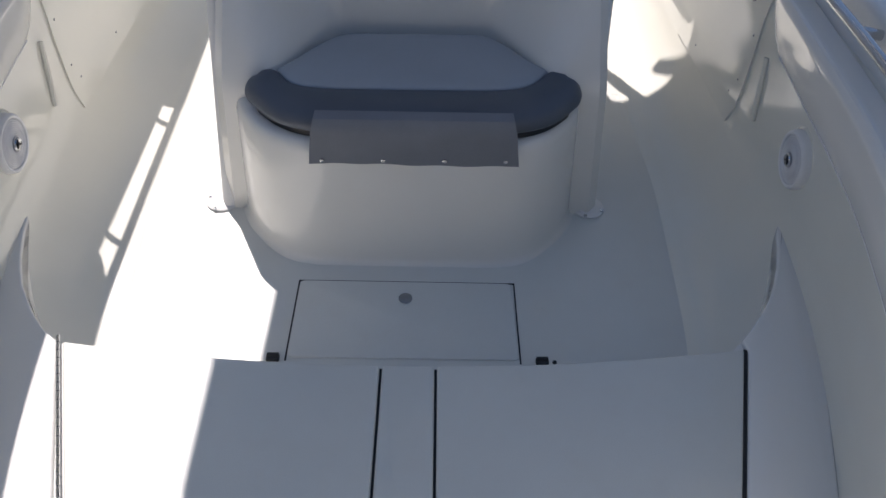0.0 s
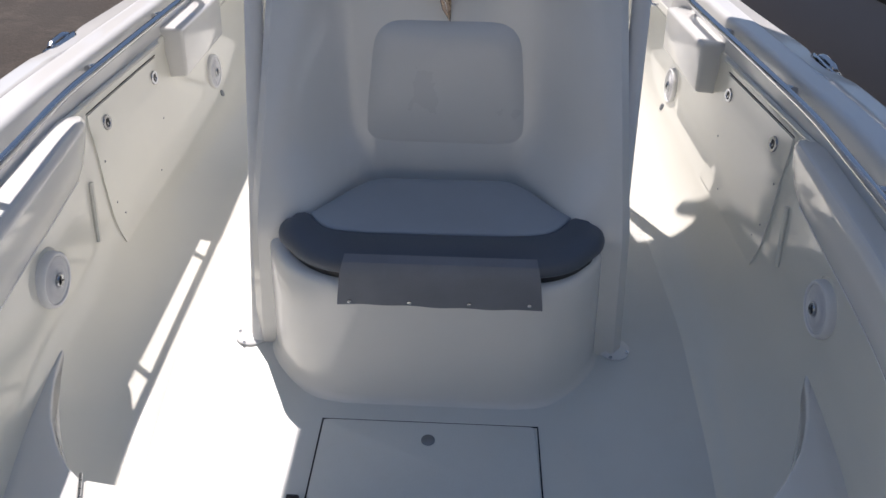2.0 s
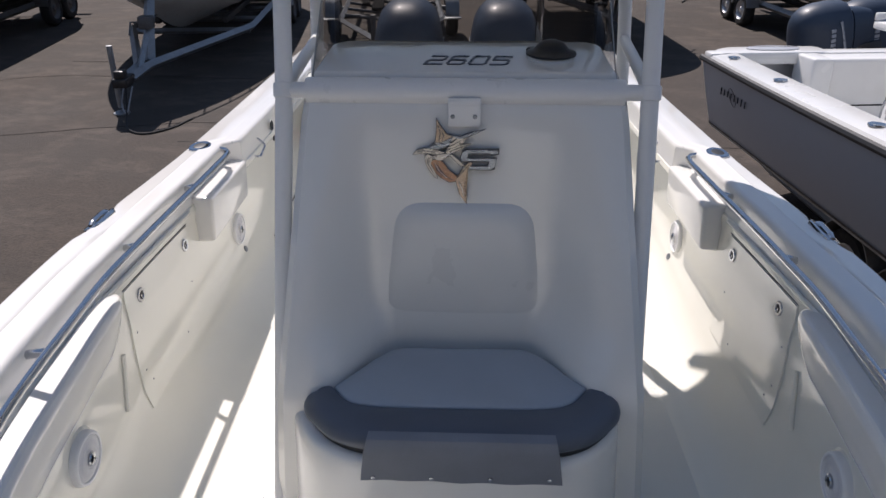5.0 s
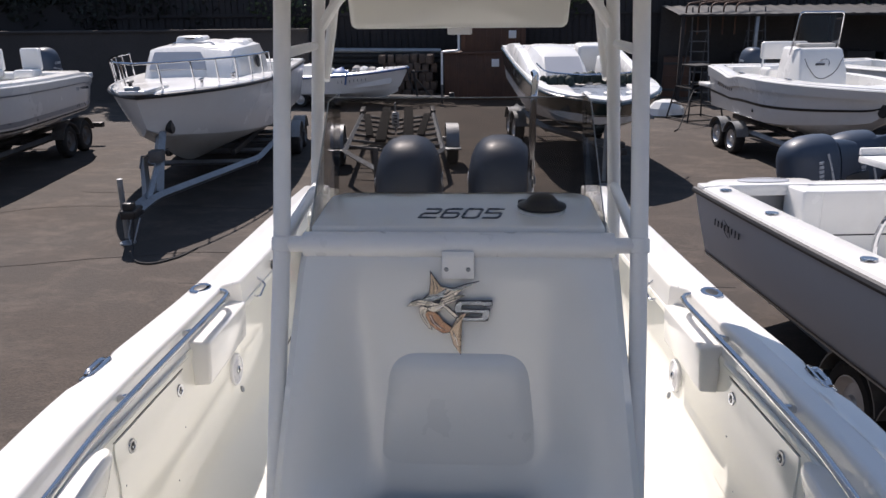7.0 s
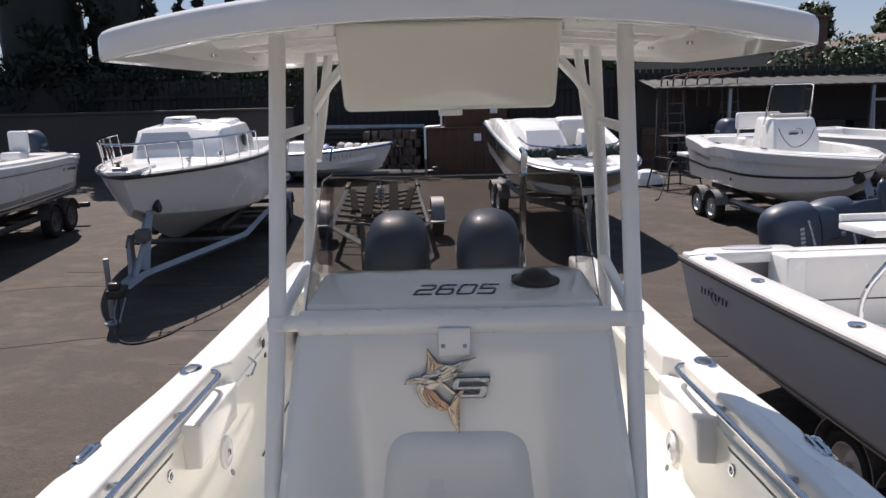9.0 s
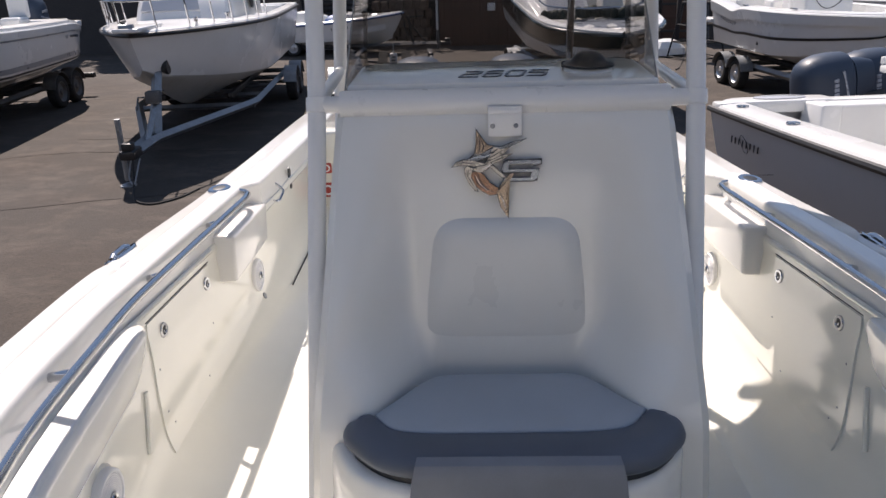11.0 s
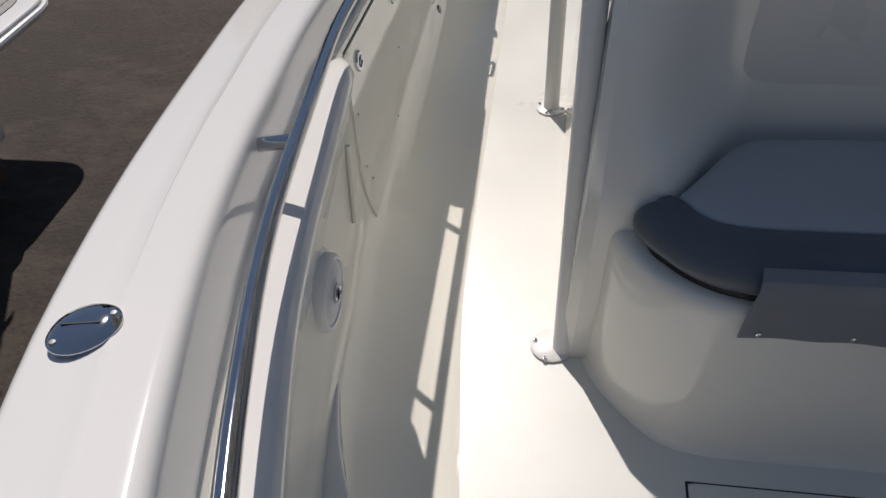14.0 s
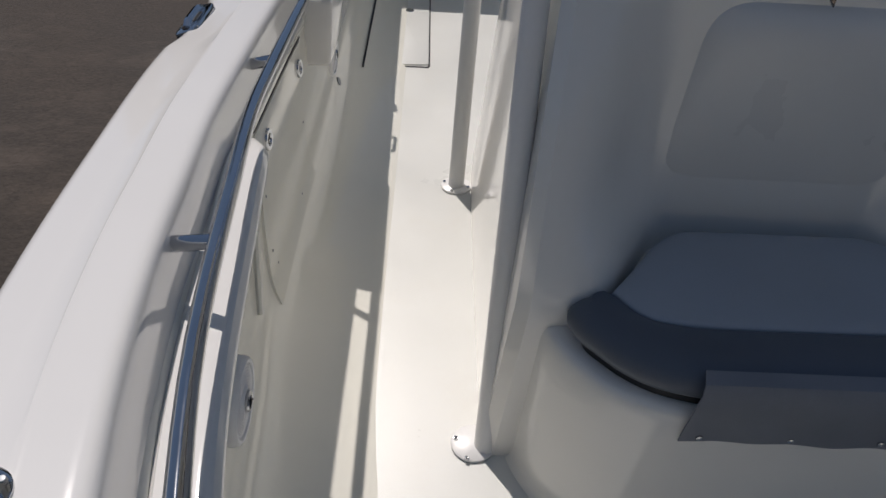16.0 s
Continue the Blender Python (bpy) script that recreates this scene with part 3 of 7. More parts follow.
for i, ch_ in enumerate("2605"):
    part("numeral", moved(glyph(GLYPHS[ch_], -0.124 + 0.067 * i, 0.048, 0.062, 0.0085, 0.30), TOP @ pose(0, 0.098, 0.0006) @ Matrix.Diagonal((1, 1.55, 1, 1))), NAVY, con, "dark slate raised model numeral", smooth=0)

# bracket and emblem on the front of the console
part("bracket", joined(box((-0.046, 2.452, 1.176), (0.05, 2.462, 1.262), 0.004), box((-0.046, 2.45, 1.24), (0.05, 2.50, 1.256), 0.004)), POWDER, con, "white bracket plate")
for x in (-0.032, 0.033):
    part("bolt", moved(lathe([(0, 0), (0.007, 0), (0.006, 0.004), (0, 0.006)], 12), pose(x, 2.452, 1.207, 90)), GALV, con)

EMB = pose(0.0, 2.436, 1.08, -6.5)
EX = lambda a: -0.148 + (a - 355) * 0.000572
EZ = lambda b: 0.120 - (b - 12) * 0.000602


def decal(name, pts, material, lift, label=""):
    """Flat raised shape on the console front, drawn on the emblem's own grid."""
    pts = [(EX(a), EZ(b)) for a, b in pts]
    bm = bmesh.new()
    front = [bm.verts.new((x, -lift - 0.0015, z)) for x, z in pts]
    back = [bm.verts.new((x, -lift + 0.006, z)) for x, z in pts]
    n = len(pts)
    f = bm.faces.new(front)
    for i in range(n):
        bm.faces.new((front[i], back[i], back[(i + 1) % n], front[(i + 1) % n]))
    bmesh.ops.triangulate(bm, faces=[f])
    bmesh.ops.recalc_face_normals(bm, faces=bm.faces)
    return part(name, moved(bm, EMB), material, con, label, smooth=0)


def grown(pts, d):
    """Outline pushed outwards by an even distance."""
    area = sum(p[0] * q[1] - q[0] * p[1] for p, q in zip(pts, pts[1:] + pts[:1]))
    out = []
    for k, p in enumerate(pts):
        e1 = (Vector(p) - Vector(pts[k - 1])).normalized()
        e2 = (Vector(pts[(k + 1) % len(pts)]) - Vector(p)).normalized()
        nn = Vector((e1.y + e2.y, -e1.x - e2.x))
        nn = nn.normalized() * min(2.2, 2 / max(0.3, nn.length)) * d * (1 if area > 0 else -1)
        out.append((p[0] + nn.x, p[1] + nn.y))
    return out


def stroke(pts, w):
    """Tapered line drawn as a closed outline."""
    left, right = [], []
    for k, p in enumerate(pts):
        e = (Vector(pts[min(k + 1, len(pts) - 1)]) - Vector(pts[max(k - 1, 0)])).normalized()
        h = w * (0.5 if 0 < k < len(pts) - 1 else 0.2)
        left.append((p[0] - e.y * h, p[1] + e.x * h))
        right.append((p[0] + e.y * h, p[1] - e.x * h))
    return left + right[::-1]


FISH = (
    ("emblem_fin", [(475, 12), (493, 40), (526, 84), (560, 91), (508, 121), (469, 126), (476, 70)], TANM, "brown dorsal fin"),
    ("emblem_bill", [(724, 58), (660, 84), (600, 106), (560, 94), (530, 87), (598, 96), (655, 75)], CHROMEP, "thin bill"),
    ("emblem_back", [(430, 156), (466, 127), (508, 122), (556, 100), (580, 106), (534, 142), (486, 156)], CHROMEP, "blue-grey fish back"),
    ("emblem_cheek", [(560, 96), (598, 106), (638, 98), (604, 130), (556, 152), (530, 158), (545, 128)], DECALW, "tan cheek"),
    ("emblem_jaw", [(650, 131), (606, 134), (560, 153), (520, 168), (534, 184), (588, 162)], DECALW, "pale jaw"),
    ("emblem_belly", [(428, 182), (416, 198), (418, 224), (436, 262), (466, 300), (479, 304), (468, 274), (446, 240), (444, 214), (456, 196)], DECALW, "pale belly"),
    ("emblem_body", [(446, 228), (457, 213), (486, 210), (512, 228), (540, 266), (582, 292), (572, 320), (540, 323), (500, 302), (470, 276)], BRONZE, "bronze fish body"),
    ("emblem_chest", [(456, 196), (478, 188), (524, 180), (548, 186), (504, 212), (484, 214), (468, 207)], DECALW, "pale chest"),
    ("emblem_pectoral", [(355, 186), (374, 166), (412, 155), (468, 160), (522, 176), (478, 184), (404, 177)], DECALW, "pale fin"),
    ("emblem_finlet", [(540, 186), (556, 184), (620, 238), (602, 241)], DECALW, ""),
    ("emblem_tail", [(576, 312), (604, 268), (642, 224), (662, 221), (634, 266), (619, 320), (622, 382), (632, 434), (596, 382)], TANM, "forked tail"),
)
for k, (nm, pts_, m_, lab_) in enumerate(FISH):
    decal("emblem_outline", grown(pts_, 3.2), NAVY, 0.0006 + 0.00012 * k)
    decal(nm, pts_, m_, 0.0024 + 0.00012 * k, lab_)
for k, pts_ in enumerate(([(486, 48), (494, 80), (488, 120)], [(500, 62), (512, 90), (504, 118)], [(440, 150), (452, 138), (476, 150)], [(458, 136), (470, 134), (492, 152)], [(490, 128), (512, 130), (530, 146)], [(536, 116), (552, 124), (580, 104)], [(528, 148), (560, 136), (602, 112)], [(540, 170), (590, 150), (640, 134)], [(372, 172), (410, 166), (470, 172)], [(480, 214), (488, 250), (520, 290), (560, 312)], [(462, 222), (476, 262), (506, 292)], [(590, 312), (604, 340), (620, 400)], [(586, 300), (612, 270), (646, 232)], [(424, 200), (430, 230), (458, 276)])):
    decal("emblem_line", stroke(pts_, 4.5 + 5.0 * (k == 5)), NAVY, 0.0042 + 0.00004 * k)
for k, pts_ in enumerate(([(450, 146), (468, 142), (520, 138), (548, 128)], [(470, 230), (490, 268), (530, 302)], [(596, 330), (608, 352), (618, 390)], [(500, 200), (530, 188), (560, 170)])):
    decal("emblem_glint", stroke(pts_, 4.0), WHITEP, 0.0050 + 0.00004 * k, "fine white line")
for k, pts_ in enumerate(([(622, 158), (798, 155), (798, 180), (758, 187), (756, 177), (606, 179)], [(610, 164), (640, 164), (632, 218), (600, 212)], [(604, 199), (786, 200), (784, 220), (602, 219)], [(752, 202), (786, 202), (776, 258), (740, 256)], [(612, 240), (770, 240), (764, 261), (606, 261)])):
    cen_ = (sum(p[0] for p in pts_) / len(pts_), sum(p[1] for p in pts_) / len(pts_))
    decal("emblem_letter_edge", grown(pts_, 1.5), NAVY, 0.0004 + 0.0001 * k)
    decal("emblem_letter", [(cen_[0] + (a - cen_[0]) * 0.96, cen_[1] + (b - cen_[1]) * 0.66) for a, b in pts_], CHROMEP, 0.0018 + 0.0001 * k, "chrome stroke of the emblem")
for k, pts_ in enumerate(([(630, 163), (740, 161)], [(640, 206), (770, 206)], [(624, 246), (750, 246)])):
    decal("emblem_glint", stroke(pts_, 4.0), WHITEP, 0.0026 + 0.0001 * k, "fine white line")

# windshield
ws = thing("windshield", (0, 0, 0), "clear grey-tinted acrylic windshield wrapped round the console top", "windshield")


def sheet(secs, thick=0.005):
    bm = loft(secs)
    bmesh.ops.solidify(bm, geom=list(bm.faces), thickness=thick)
    return bm


pane = lambda z: [(x, 2.925 + 0.06 * (z - 1.32) / 0.33 - 0.02 * (1 - (x / 0.45) ** 2), z) for x in [-0.448 + 0.055 * i for i in range(17)]]
wp = part("pane", sheet([pane(z) for z in (1.318, 1.43, 1.54, 1.650)]), TINT, ws)
wp.visible_shadow = False
part("edge", tube(pane(1.651), 0.0024, 6), GALV, ws)
for s in (-1, 1):
    wing = lambda z: [(s * (0.462 - 0.03 * (z - 1.27) / 0.42) - 0.006, y, z) for y in (2.58 + 0.32 * (z - 1.27) / 0.42, 2.86 + 0.12 * (z - 1.27) / 0.42, 3.08)]
    sp_ = part("wing", sheet([wing(z) for z in (1.27, 1.40, 1.53, 1.652)]), TINT, ws, "tinted side wing of the windshield")
    sp_.visible_shadow = False
    part("edge", tube([wing(z)[0] for z in (1.27, 1.40, 1.53, 1.652)] + wing(1.653), 0.0022, 6), GALV, ws)
gr = thing("console_grab_rail", (0, 0, 0), "bent stainless grab rail behind the windshield", "grab rail")
part("tube", tube(rounded([(0.245, 3.06, 1.0), (0.255, 3.06, 1.68), (0.27, 3.2, 1.70), (0.27, 3.34, 1.70)], 0.06, 5), 0.0125, 10), STEEL, gr)
cp = thing("compass", (0.266, 2.712, 1.319), rx=1.5, label="black domed compass on a white base on the console", category="compass")
part("base", lathe([(0, 0), (0.076, 0), (0.074, 0.010), (0.066, 0.016), (0, 0.016)], 28), CONSOLE, cp)
part("dome", lathe([(0.0, 0.014), (0.079, 0.014), (0.078, 0.020), (0.056, 0.027), (0.046, 0.040), (0.036, 0.050), (0.02, 0.056), (0, 0.058)], 28), BLACK, cp, "black dome")
kb = thing("knob", (0.208, 2.77, 1.321), "small black knob on the console top", "knob")
part("cap", lathe([(0, 0), (0.017, 0), (0.017, 0.015), (0.012, 0.02), (0, 0.021)], 16), BLACK, kb)

# seat cushion
sc = thing("seat_cushion", (0, 0, 0), "slate vinyl seat cushion with a pale grey insert and hanging flap", "cushion")


OUTER = rounded([(-0.405, 2.108, 0), (-0.456, 2.098, 0), (-0.452, 2.035, 0), (-0.352, 1.918, 0), (-0.225, 1.884, 0), (0.235, 1.890, 0), (0.372, 1.925, 0), (0.470, 2.045, 0), (0.470, 2.118, 0), (0.415, 2.130, 0)], 0.085, 8)
INNER = rounded([(-0.370, 2.107, 0), (-0.318, 2.030, 0), (-0.22, 2.016, 0), (0.215, 2.022, 0), (0.318, 2.040, 0), (0.378, 2.129, 0)], 0.085, 8)


def even(path, n):
    """The same line with its points evenly spaced."""
    acc = [0.0]
    for p, q in zip(path, path[1:]):
        acc.append(acc[-1] + (q - p).length)
    return [Vector([float(np.interp(acc[-1] * i / n, acc, [p[c] for p in path])) for c in range(3)]) for i in range(n + 1)]


def cushion_roll():
    """Bolstered front border: flat on top, rolled over at its outer edge."""
    n = 72
    secs = []
    for i, (o, q) in enumerate(zip(even(OUTER, n), even(INNER, n))):
        e = min(i, n - i)
        k = 0.55 + 0.45 * math.sqrt(1 - (1 - min(1.0, e / 5)) ** 2)
        d = (q - o)
        w = d.length
        d = d / w
        top = 0.490 - 0.010 * (1 - k)
        prof = [(w, 0.425), (w, top - 0.006), (w - 0.004, top - 0.001), (w - 0.010, top + 0.001), (w * 0.62, top + 0.003), (w * 0.40, top + 0.001), (0.034, top - 0.006), (0.017, top - 0.014), (0.006, top - 0.026), (0.001, top - 0.038), (0.002, top - 0.050), (0.008, top - 0.058), (0.020, top - 0.063), (0.05, top - 0.064)]
        secs.append([tuple(o + d * a + Vector((0, 0, z))) for a, z in prof])
    return loft(secs, True, True)


# dark slab fills the gap between cushion and seat base
part("seat_board", slab([(p.x, p.y) for p in rounded([(-0.40, 2.12, 0), (-0.435, 2.04, 0), (-0.34, 1.935, 0), (-0.22, 1.90, 0), (0.23, 1.906, 0), (0.36, 1.942, 0), (0.45, 2.05, 0), (0.41, 2.13, 0)], 0.07, 7, True)], 0.398, 0.436, 0), BLACK, sc, "dark slab in the gap under the cushion")
part("roll", cushion_roll(), ROLL, sc, "slate blue-grey vinyl border rolled over the front")
ins = INNER + rounded([(0.378, 2.129, 0), (0.322, 2.190, 0), (0.275, 2.262, 0), (0.215, 2.322, 0), (-0.205, 2.316, 0), (-0.262, 2.262, 0), (-0.318, 2.178, 0), (-0.370, 2.107, 0)], 0.06, 6)[1:-1]
cen = Vector((0.005, 2.16, 0))
part("boxing", loft([[cen + (p - cen) * k + Vector((0, 0, z)) for p in ins] for k, z in ((0.985, 0.41), (0.997, 0.44), (0.999, 0.474), (0.99, 0.480), (0.5, 0.481))], True, True), ROLL, sc, "slate vinyl side band")
part("insert", loft([[cen + (p - cen) * k + Vector((0, 0, z)) for p in ins] for k, z in ((0.995, 0.476), (0.996, 0.482), (0.99, 0.487), (0.975, 0.4905), (0.93, 0.4935), (0.75, 0.496), (0.35, 0.497))], True, True), INSERT, sc, "pale grey vinyl insert")


def flap_sheet():
    secs = []
    for i in range(33):
        x = -0.240 + 0.506 * i / 32
        wv = 0.0022 * math.sin(i * 0.7) + 0.0018 * math.sin(i * 0.29 + 1)
        fr = 1.8745 + 0.004 * i / 32
        drop = -0.003 + 0.004 * math.sin(i * 0.19)
        prof = [(fr + 0.034, 0.4895), (fr + 0.010, 0.480), (fr - 0.001, 0.463), (fr - 0.003, 0.448), (fr - 0.004 + wv * 0.5, 0.415), (fr - 0.003 + wv, 0.385), (fr - 0.003 + wv, 0.352 + drop + 0.004 * i / 32)]
        secs.append([(x - (0.004 if i == 0 else -0.004 if i == 32 else 0) * k, y, z) for k, (y, z) in enumerate(prof)])
    bm = loft(secs)
    bmesh.ops.solidify(bm, geom=list(bm.faces), thickness=0.003)
    return bm


fl = part("flap", flap_sheet(), FLAP, sc, "hanging grey vinyl flap")
for i in range(4):
    part("snap", moved(lathe([(0, 0), (0.0065, 0), (0.006, 0.003), (0.003, 0.0048), (0, 0.005)], 14), pose(-0.229 + i * 0.161, 1.8705 + 0.0013 * i, 0.361 + 0.0015 * i, 90)), STEEL, fl, "chrome press snap")

# ---- T-top ----
tt = thing("t_top", (0, 0, 0), "white fibreglass hardtop on white powder-coated pipe legs over the console", "hardtop")


def roof_mesh():
    def plan(k):
        pts = []
        for i in range(33):
            u = -1 + 2 * i / 32
            pts.append((0.950 * u, 2.215 + 0.15 * abs(u) ** 2.6))
        pts += [(0.960, 2.9), (0.956, 3.4)] + [(0.950 * u, 4.30 - 0.72 * u**4) for u in [1 - i / 8 for i in range(17)]] + [(-0.956, 3.4), (-0.960, 2.9)]
        return [Vector((0.020 + x * k, 3.4 + (y - 3.4) * k, 0)) for x, y in rounded_xy(pts)]

    def rounded_xy(pts):
        return [(p.x, p.y) for p in rounded([(a, b, 0) for a, b in pts], 0.05, 3, True)]

    def zc(p):
        return 2.142 - 0.080 * (p.x / 0.95) ** 2 - 0.02 * max(0, p.y - 2.3)
    secs = []
    for k, dz in ((0.3, 0.05), (0.82, 0.05), (0.852, 0.045), (0.866, 0.032), (0.874, 0.004), (0.88, -0.004), (0.96, -0.011), (0.996, -0.013), (1.0, -0.011), (1.001, 0.0), (1.0, 0.036), (0.998, 0.050), (0.992, 0.060), (0.980, 0.067), (0.95, 0.074), (0.8, 0.088), (0.4, 0.105)):
        secs.append([(p.x, p.y, zc(p) + dz) for p in plan(k)])
    return loft(secs, True, True)


part("roof", roof_mesh(), GEL, tt, "white crowned hardtop with rounded rim", smooth=28)
for s, sx in ((-1, -1), (1, 1)):
    for k in range(5):
        yk = 2.50 + 0.30 * k
        zk = lambda x: 2.142 - 0.080 * (x / 0.95) ** 2 - 0.02 * (yk - 2.3) + 0.045
        part("rib", bevel(loft([[(s * x, yk - w, zk(x)), (s * x, yk - w * 0.6, zk(x) - d), (s * x, yk + w * 0.6, zk(x) - d), (s * x, yk + w, zk(x))] for x, w, d in ((0.36, 0.032, 0.042), (0.55, 0.032, 0.042), (0.74 - 0.012 * k, 0.030, 0.038), (0.78 - 0.012 * k, 0.026, 0.010))], True, True), 0.004), GEL, tt)
    for x_, y_ in ((0.835, 2.49), (0.80, 2.95), (0.79, 3.45)):
        part("roof_drain", moved(lathe([(0, 0), (0.014, 0), (0.012, -0.012), (0, -0.012)], 12), pose(s * x_, y_, 2.085)), STEEL, tt)
    # legs
    b = (0.532 if s > 0 else -0.572, 2.112, 0.0)
    px = 0.541 if s > 0 else -0.535
    lf = part("leg", tube([b, (px, 2.505, 1.27), (px + s * 0.006, 2.79, 2.15)], 0.0265, 16), POWDER, tt)
    f1 = part("flange", moved(lathe([(0, 0), (0.052, 0), (0.052, 0.005), (0.048, 0.0075), (0, 0.0075)], 24), pose(b[0] + s * 0.028, b[1] + 0.006, 0.001)), POWDER, lf, "round white foot flange")
    for a in (70, 160, 250, 340):
        part("flange_bolt", moved(lathe([(0, 0), (0.006, 0), (0.005, 0.004), (0, 0.005)], 10), pose(b[0] + s * 0.028 + 0.043 * math.cos(radians(a)), b[1] + 0.043 * math.sin(radians(a)), 0.008)), STEEL, lf)
    c = (s * 0.635 - 0.012, 3.2, 0.0)
    la = part("leg", tube([c, (s * 0.615, 3.40, 1.2), (s * 0.572, 3.5, 2.15)], 0.0265, 16), POWDER, tt)
    part("flange", moved(lathe([(0, 0), (0.052, 0), (0.052, 0.005), (0.048, 0.0075), (0, 0.0075)], 24), pose(c[0], c[1], 0.001)), POWDER, la)
    for a in (70, 160, 250, 340):
        part("flange_bolt", moved(lathe([(0, 0), (0.006, 0), (0.005, 0.004), (0, 0.005)], 10), pose(c[0] + 0.043 * math.cos(radians(a)), c[1] + 0.043 * math.sin(radians(a)), 0.008)), STEEL, la)
    part("side_bar", tube([(px, 2.505, 1.27), (s * 0.613, 3.41, 1.24)], 0.021, 12), POWDER, tt)
    part("rung", tube([(px, 2.69, 1.82), (s * 0.60, 3.47, 1.80)], 0.017, 10), POWDER, tt)
    part("brace", tube([(s * 0.582, 3.47, 1.86), (s * 0.50, 3.45, 1.97), (s * 0.40, 3.42, 2.07)], 0.021, 10), POWDER, tt)
    part("aft_stay", tube([(s * 0.577, 3.50, 1.66), (s * 0.560, 3.60, 1.84), (s * 0.535, 3.72, 2.12)], 0.021, 10), POWDER, tt)
    part("cross_pipe", tube([(px, 2.79, 2.13), (s * 0.3, 2.80, 2.16)], 0.021, 10), POWDER, tt)
part("crossbar", tube([(-0.535, 2.503, 1.268), (0.541, 2.503, 1.268)], 0.024, 14), POWDER, tt)
part("bar_sleeve", moved(lathe([(0.024, -0.468), (0.037, -0.466), (0.0385, -0.455), (0.0385, 0.455), (0.037, 0.466), (0.024, 0.468)], 24), pose(0.0, 2.503, 1.268, 0, 90, 0)), POWDER, tt, "thick white padded sleeve")
for s in (-1, 1):
    part("collar", moved(lathe([(0.026, -0.022), (0.031, -0.02), (0.032, 0), (0.031, 0.02), (0.026, 0.022)], 18), pose(0.541 if s > 0 else -0.535, 2.503, 1.268, -18)), POWDER, tt)
eb = part("electronics_box", bevel(loft([[(-0.338 * k, y, 1.885 + dz), (0.333 * k, y, 1.885 + dz), (0.356 * k, y, 2.16), (-0.358 * k, y, 2.16)] for y, k, dz in ((2.76, 1, 0.0), (3.30, 1, 0.03))], True, True), 0.02, 3), CREAM, tt, "cream electronics box under the hardtop")
part("lamp", slab(rounded([(-0.04, 2.80, 0), (0.04, 2.80, 0), (0.03, 2.88, 0), (-0.03, 2.88, 0)], 0.01, 3, True), 1.866, 1.892, 0.004), WHITEP, eb, "small white courtesy lamp")

for x in (-0.52, -0.213, 0.112, 0.43):
    rh_ = part("launcher", tube([(x, 4.26, 1.90), (x, 4.32, 2.20)], 0.026, 14), POWDER, tt, "white rod launcher tube on the roof's aft edge")
    part("launcher_foot", box((x - 0.022, 4.235, 1.868), (x + 0.022, 4.275, 1.902), 0.006), POWDER, rh_)

# ---- fittings on both sides of the cockpit ----


def wall_h(y, z):
    """Half-width of the cockpit's inner wall."""
    w, g = hi(y), zg(y)
    if z < 0.286:
        q = math.asin(1 - max(0.0, z - 0.001) / 0.285)
        return w - 0.004 - 0.24 * (1 - math.cos(q))
    return float(np.interp(z, [0.286, 0.42, 0.50, g - 0.17, g - 0.12], [w - 0.004, w - 0.003, w - 0.006, w - 0.002, w + 0.006 - tuck(y)]))


bol_in = lambda y: hi(y) - 0.070


def bolster(s, y0, y1, inner, z0, z1, tip=0.05):
    secs = []
    n = 40
    for i in range(n + 1):
        y = y0 + (y1 - y0) * i / n
        k = min(1.0, (n - i) / 3.0)
        k = math.sqrt(max(0.0, 1 - (1 - k) ** 2))
        a, b = inner(y), wall_h(y, 0.5) + 0.016
        zz0, zz1 = z0(y) + 0.03 * (1 - k), z1(y) - 0.02 * (1 - k)
        a = a + (1 - k) * (b - a) * 0.35
        pts = [(b, zz0), (a + 0.070, zz0), (a + 0.046, zz0 + 0.010), (a + 0.036, zz0 + 0.030), (a + 0.016, (zz0 + zz1) / 2), (a + 0.003, zz1 - 0.040), (a + 0.0005, zz1 - 0.030), (a, zz1 - 0.024), (a + 0.002, zz1 - 0.016), (a + 0.008, zz1 - 0.005), (a + 0.014, zz1 - 0.001), (a + 0.020, zz1), (a + 0.026, zz1), (b - 0.01, zz1), (b, zz1 - 0.01)]
        secs.append([(CX + s * p, y, q) for p, q in pts])
    return loft(secs, True, True)


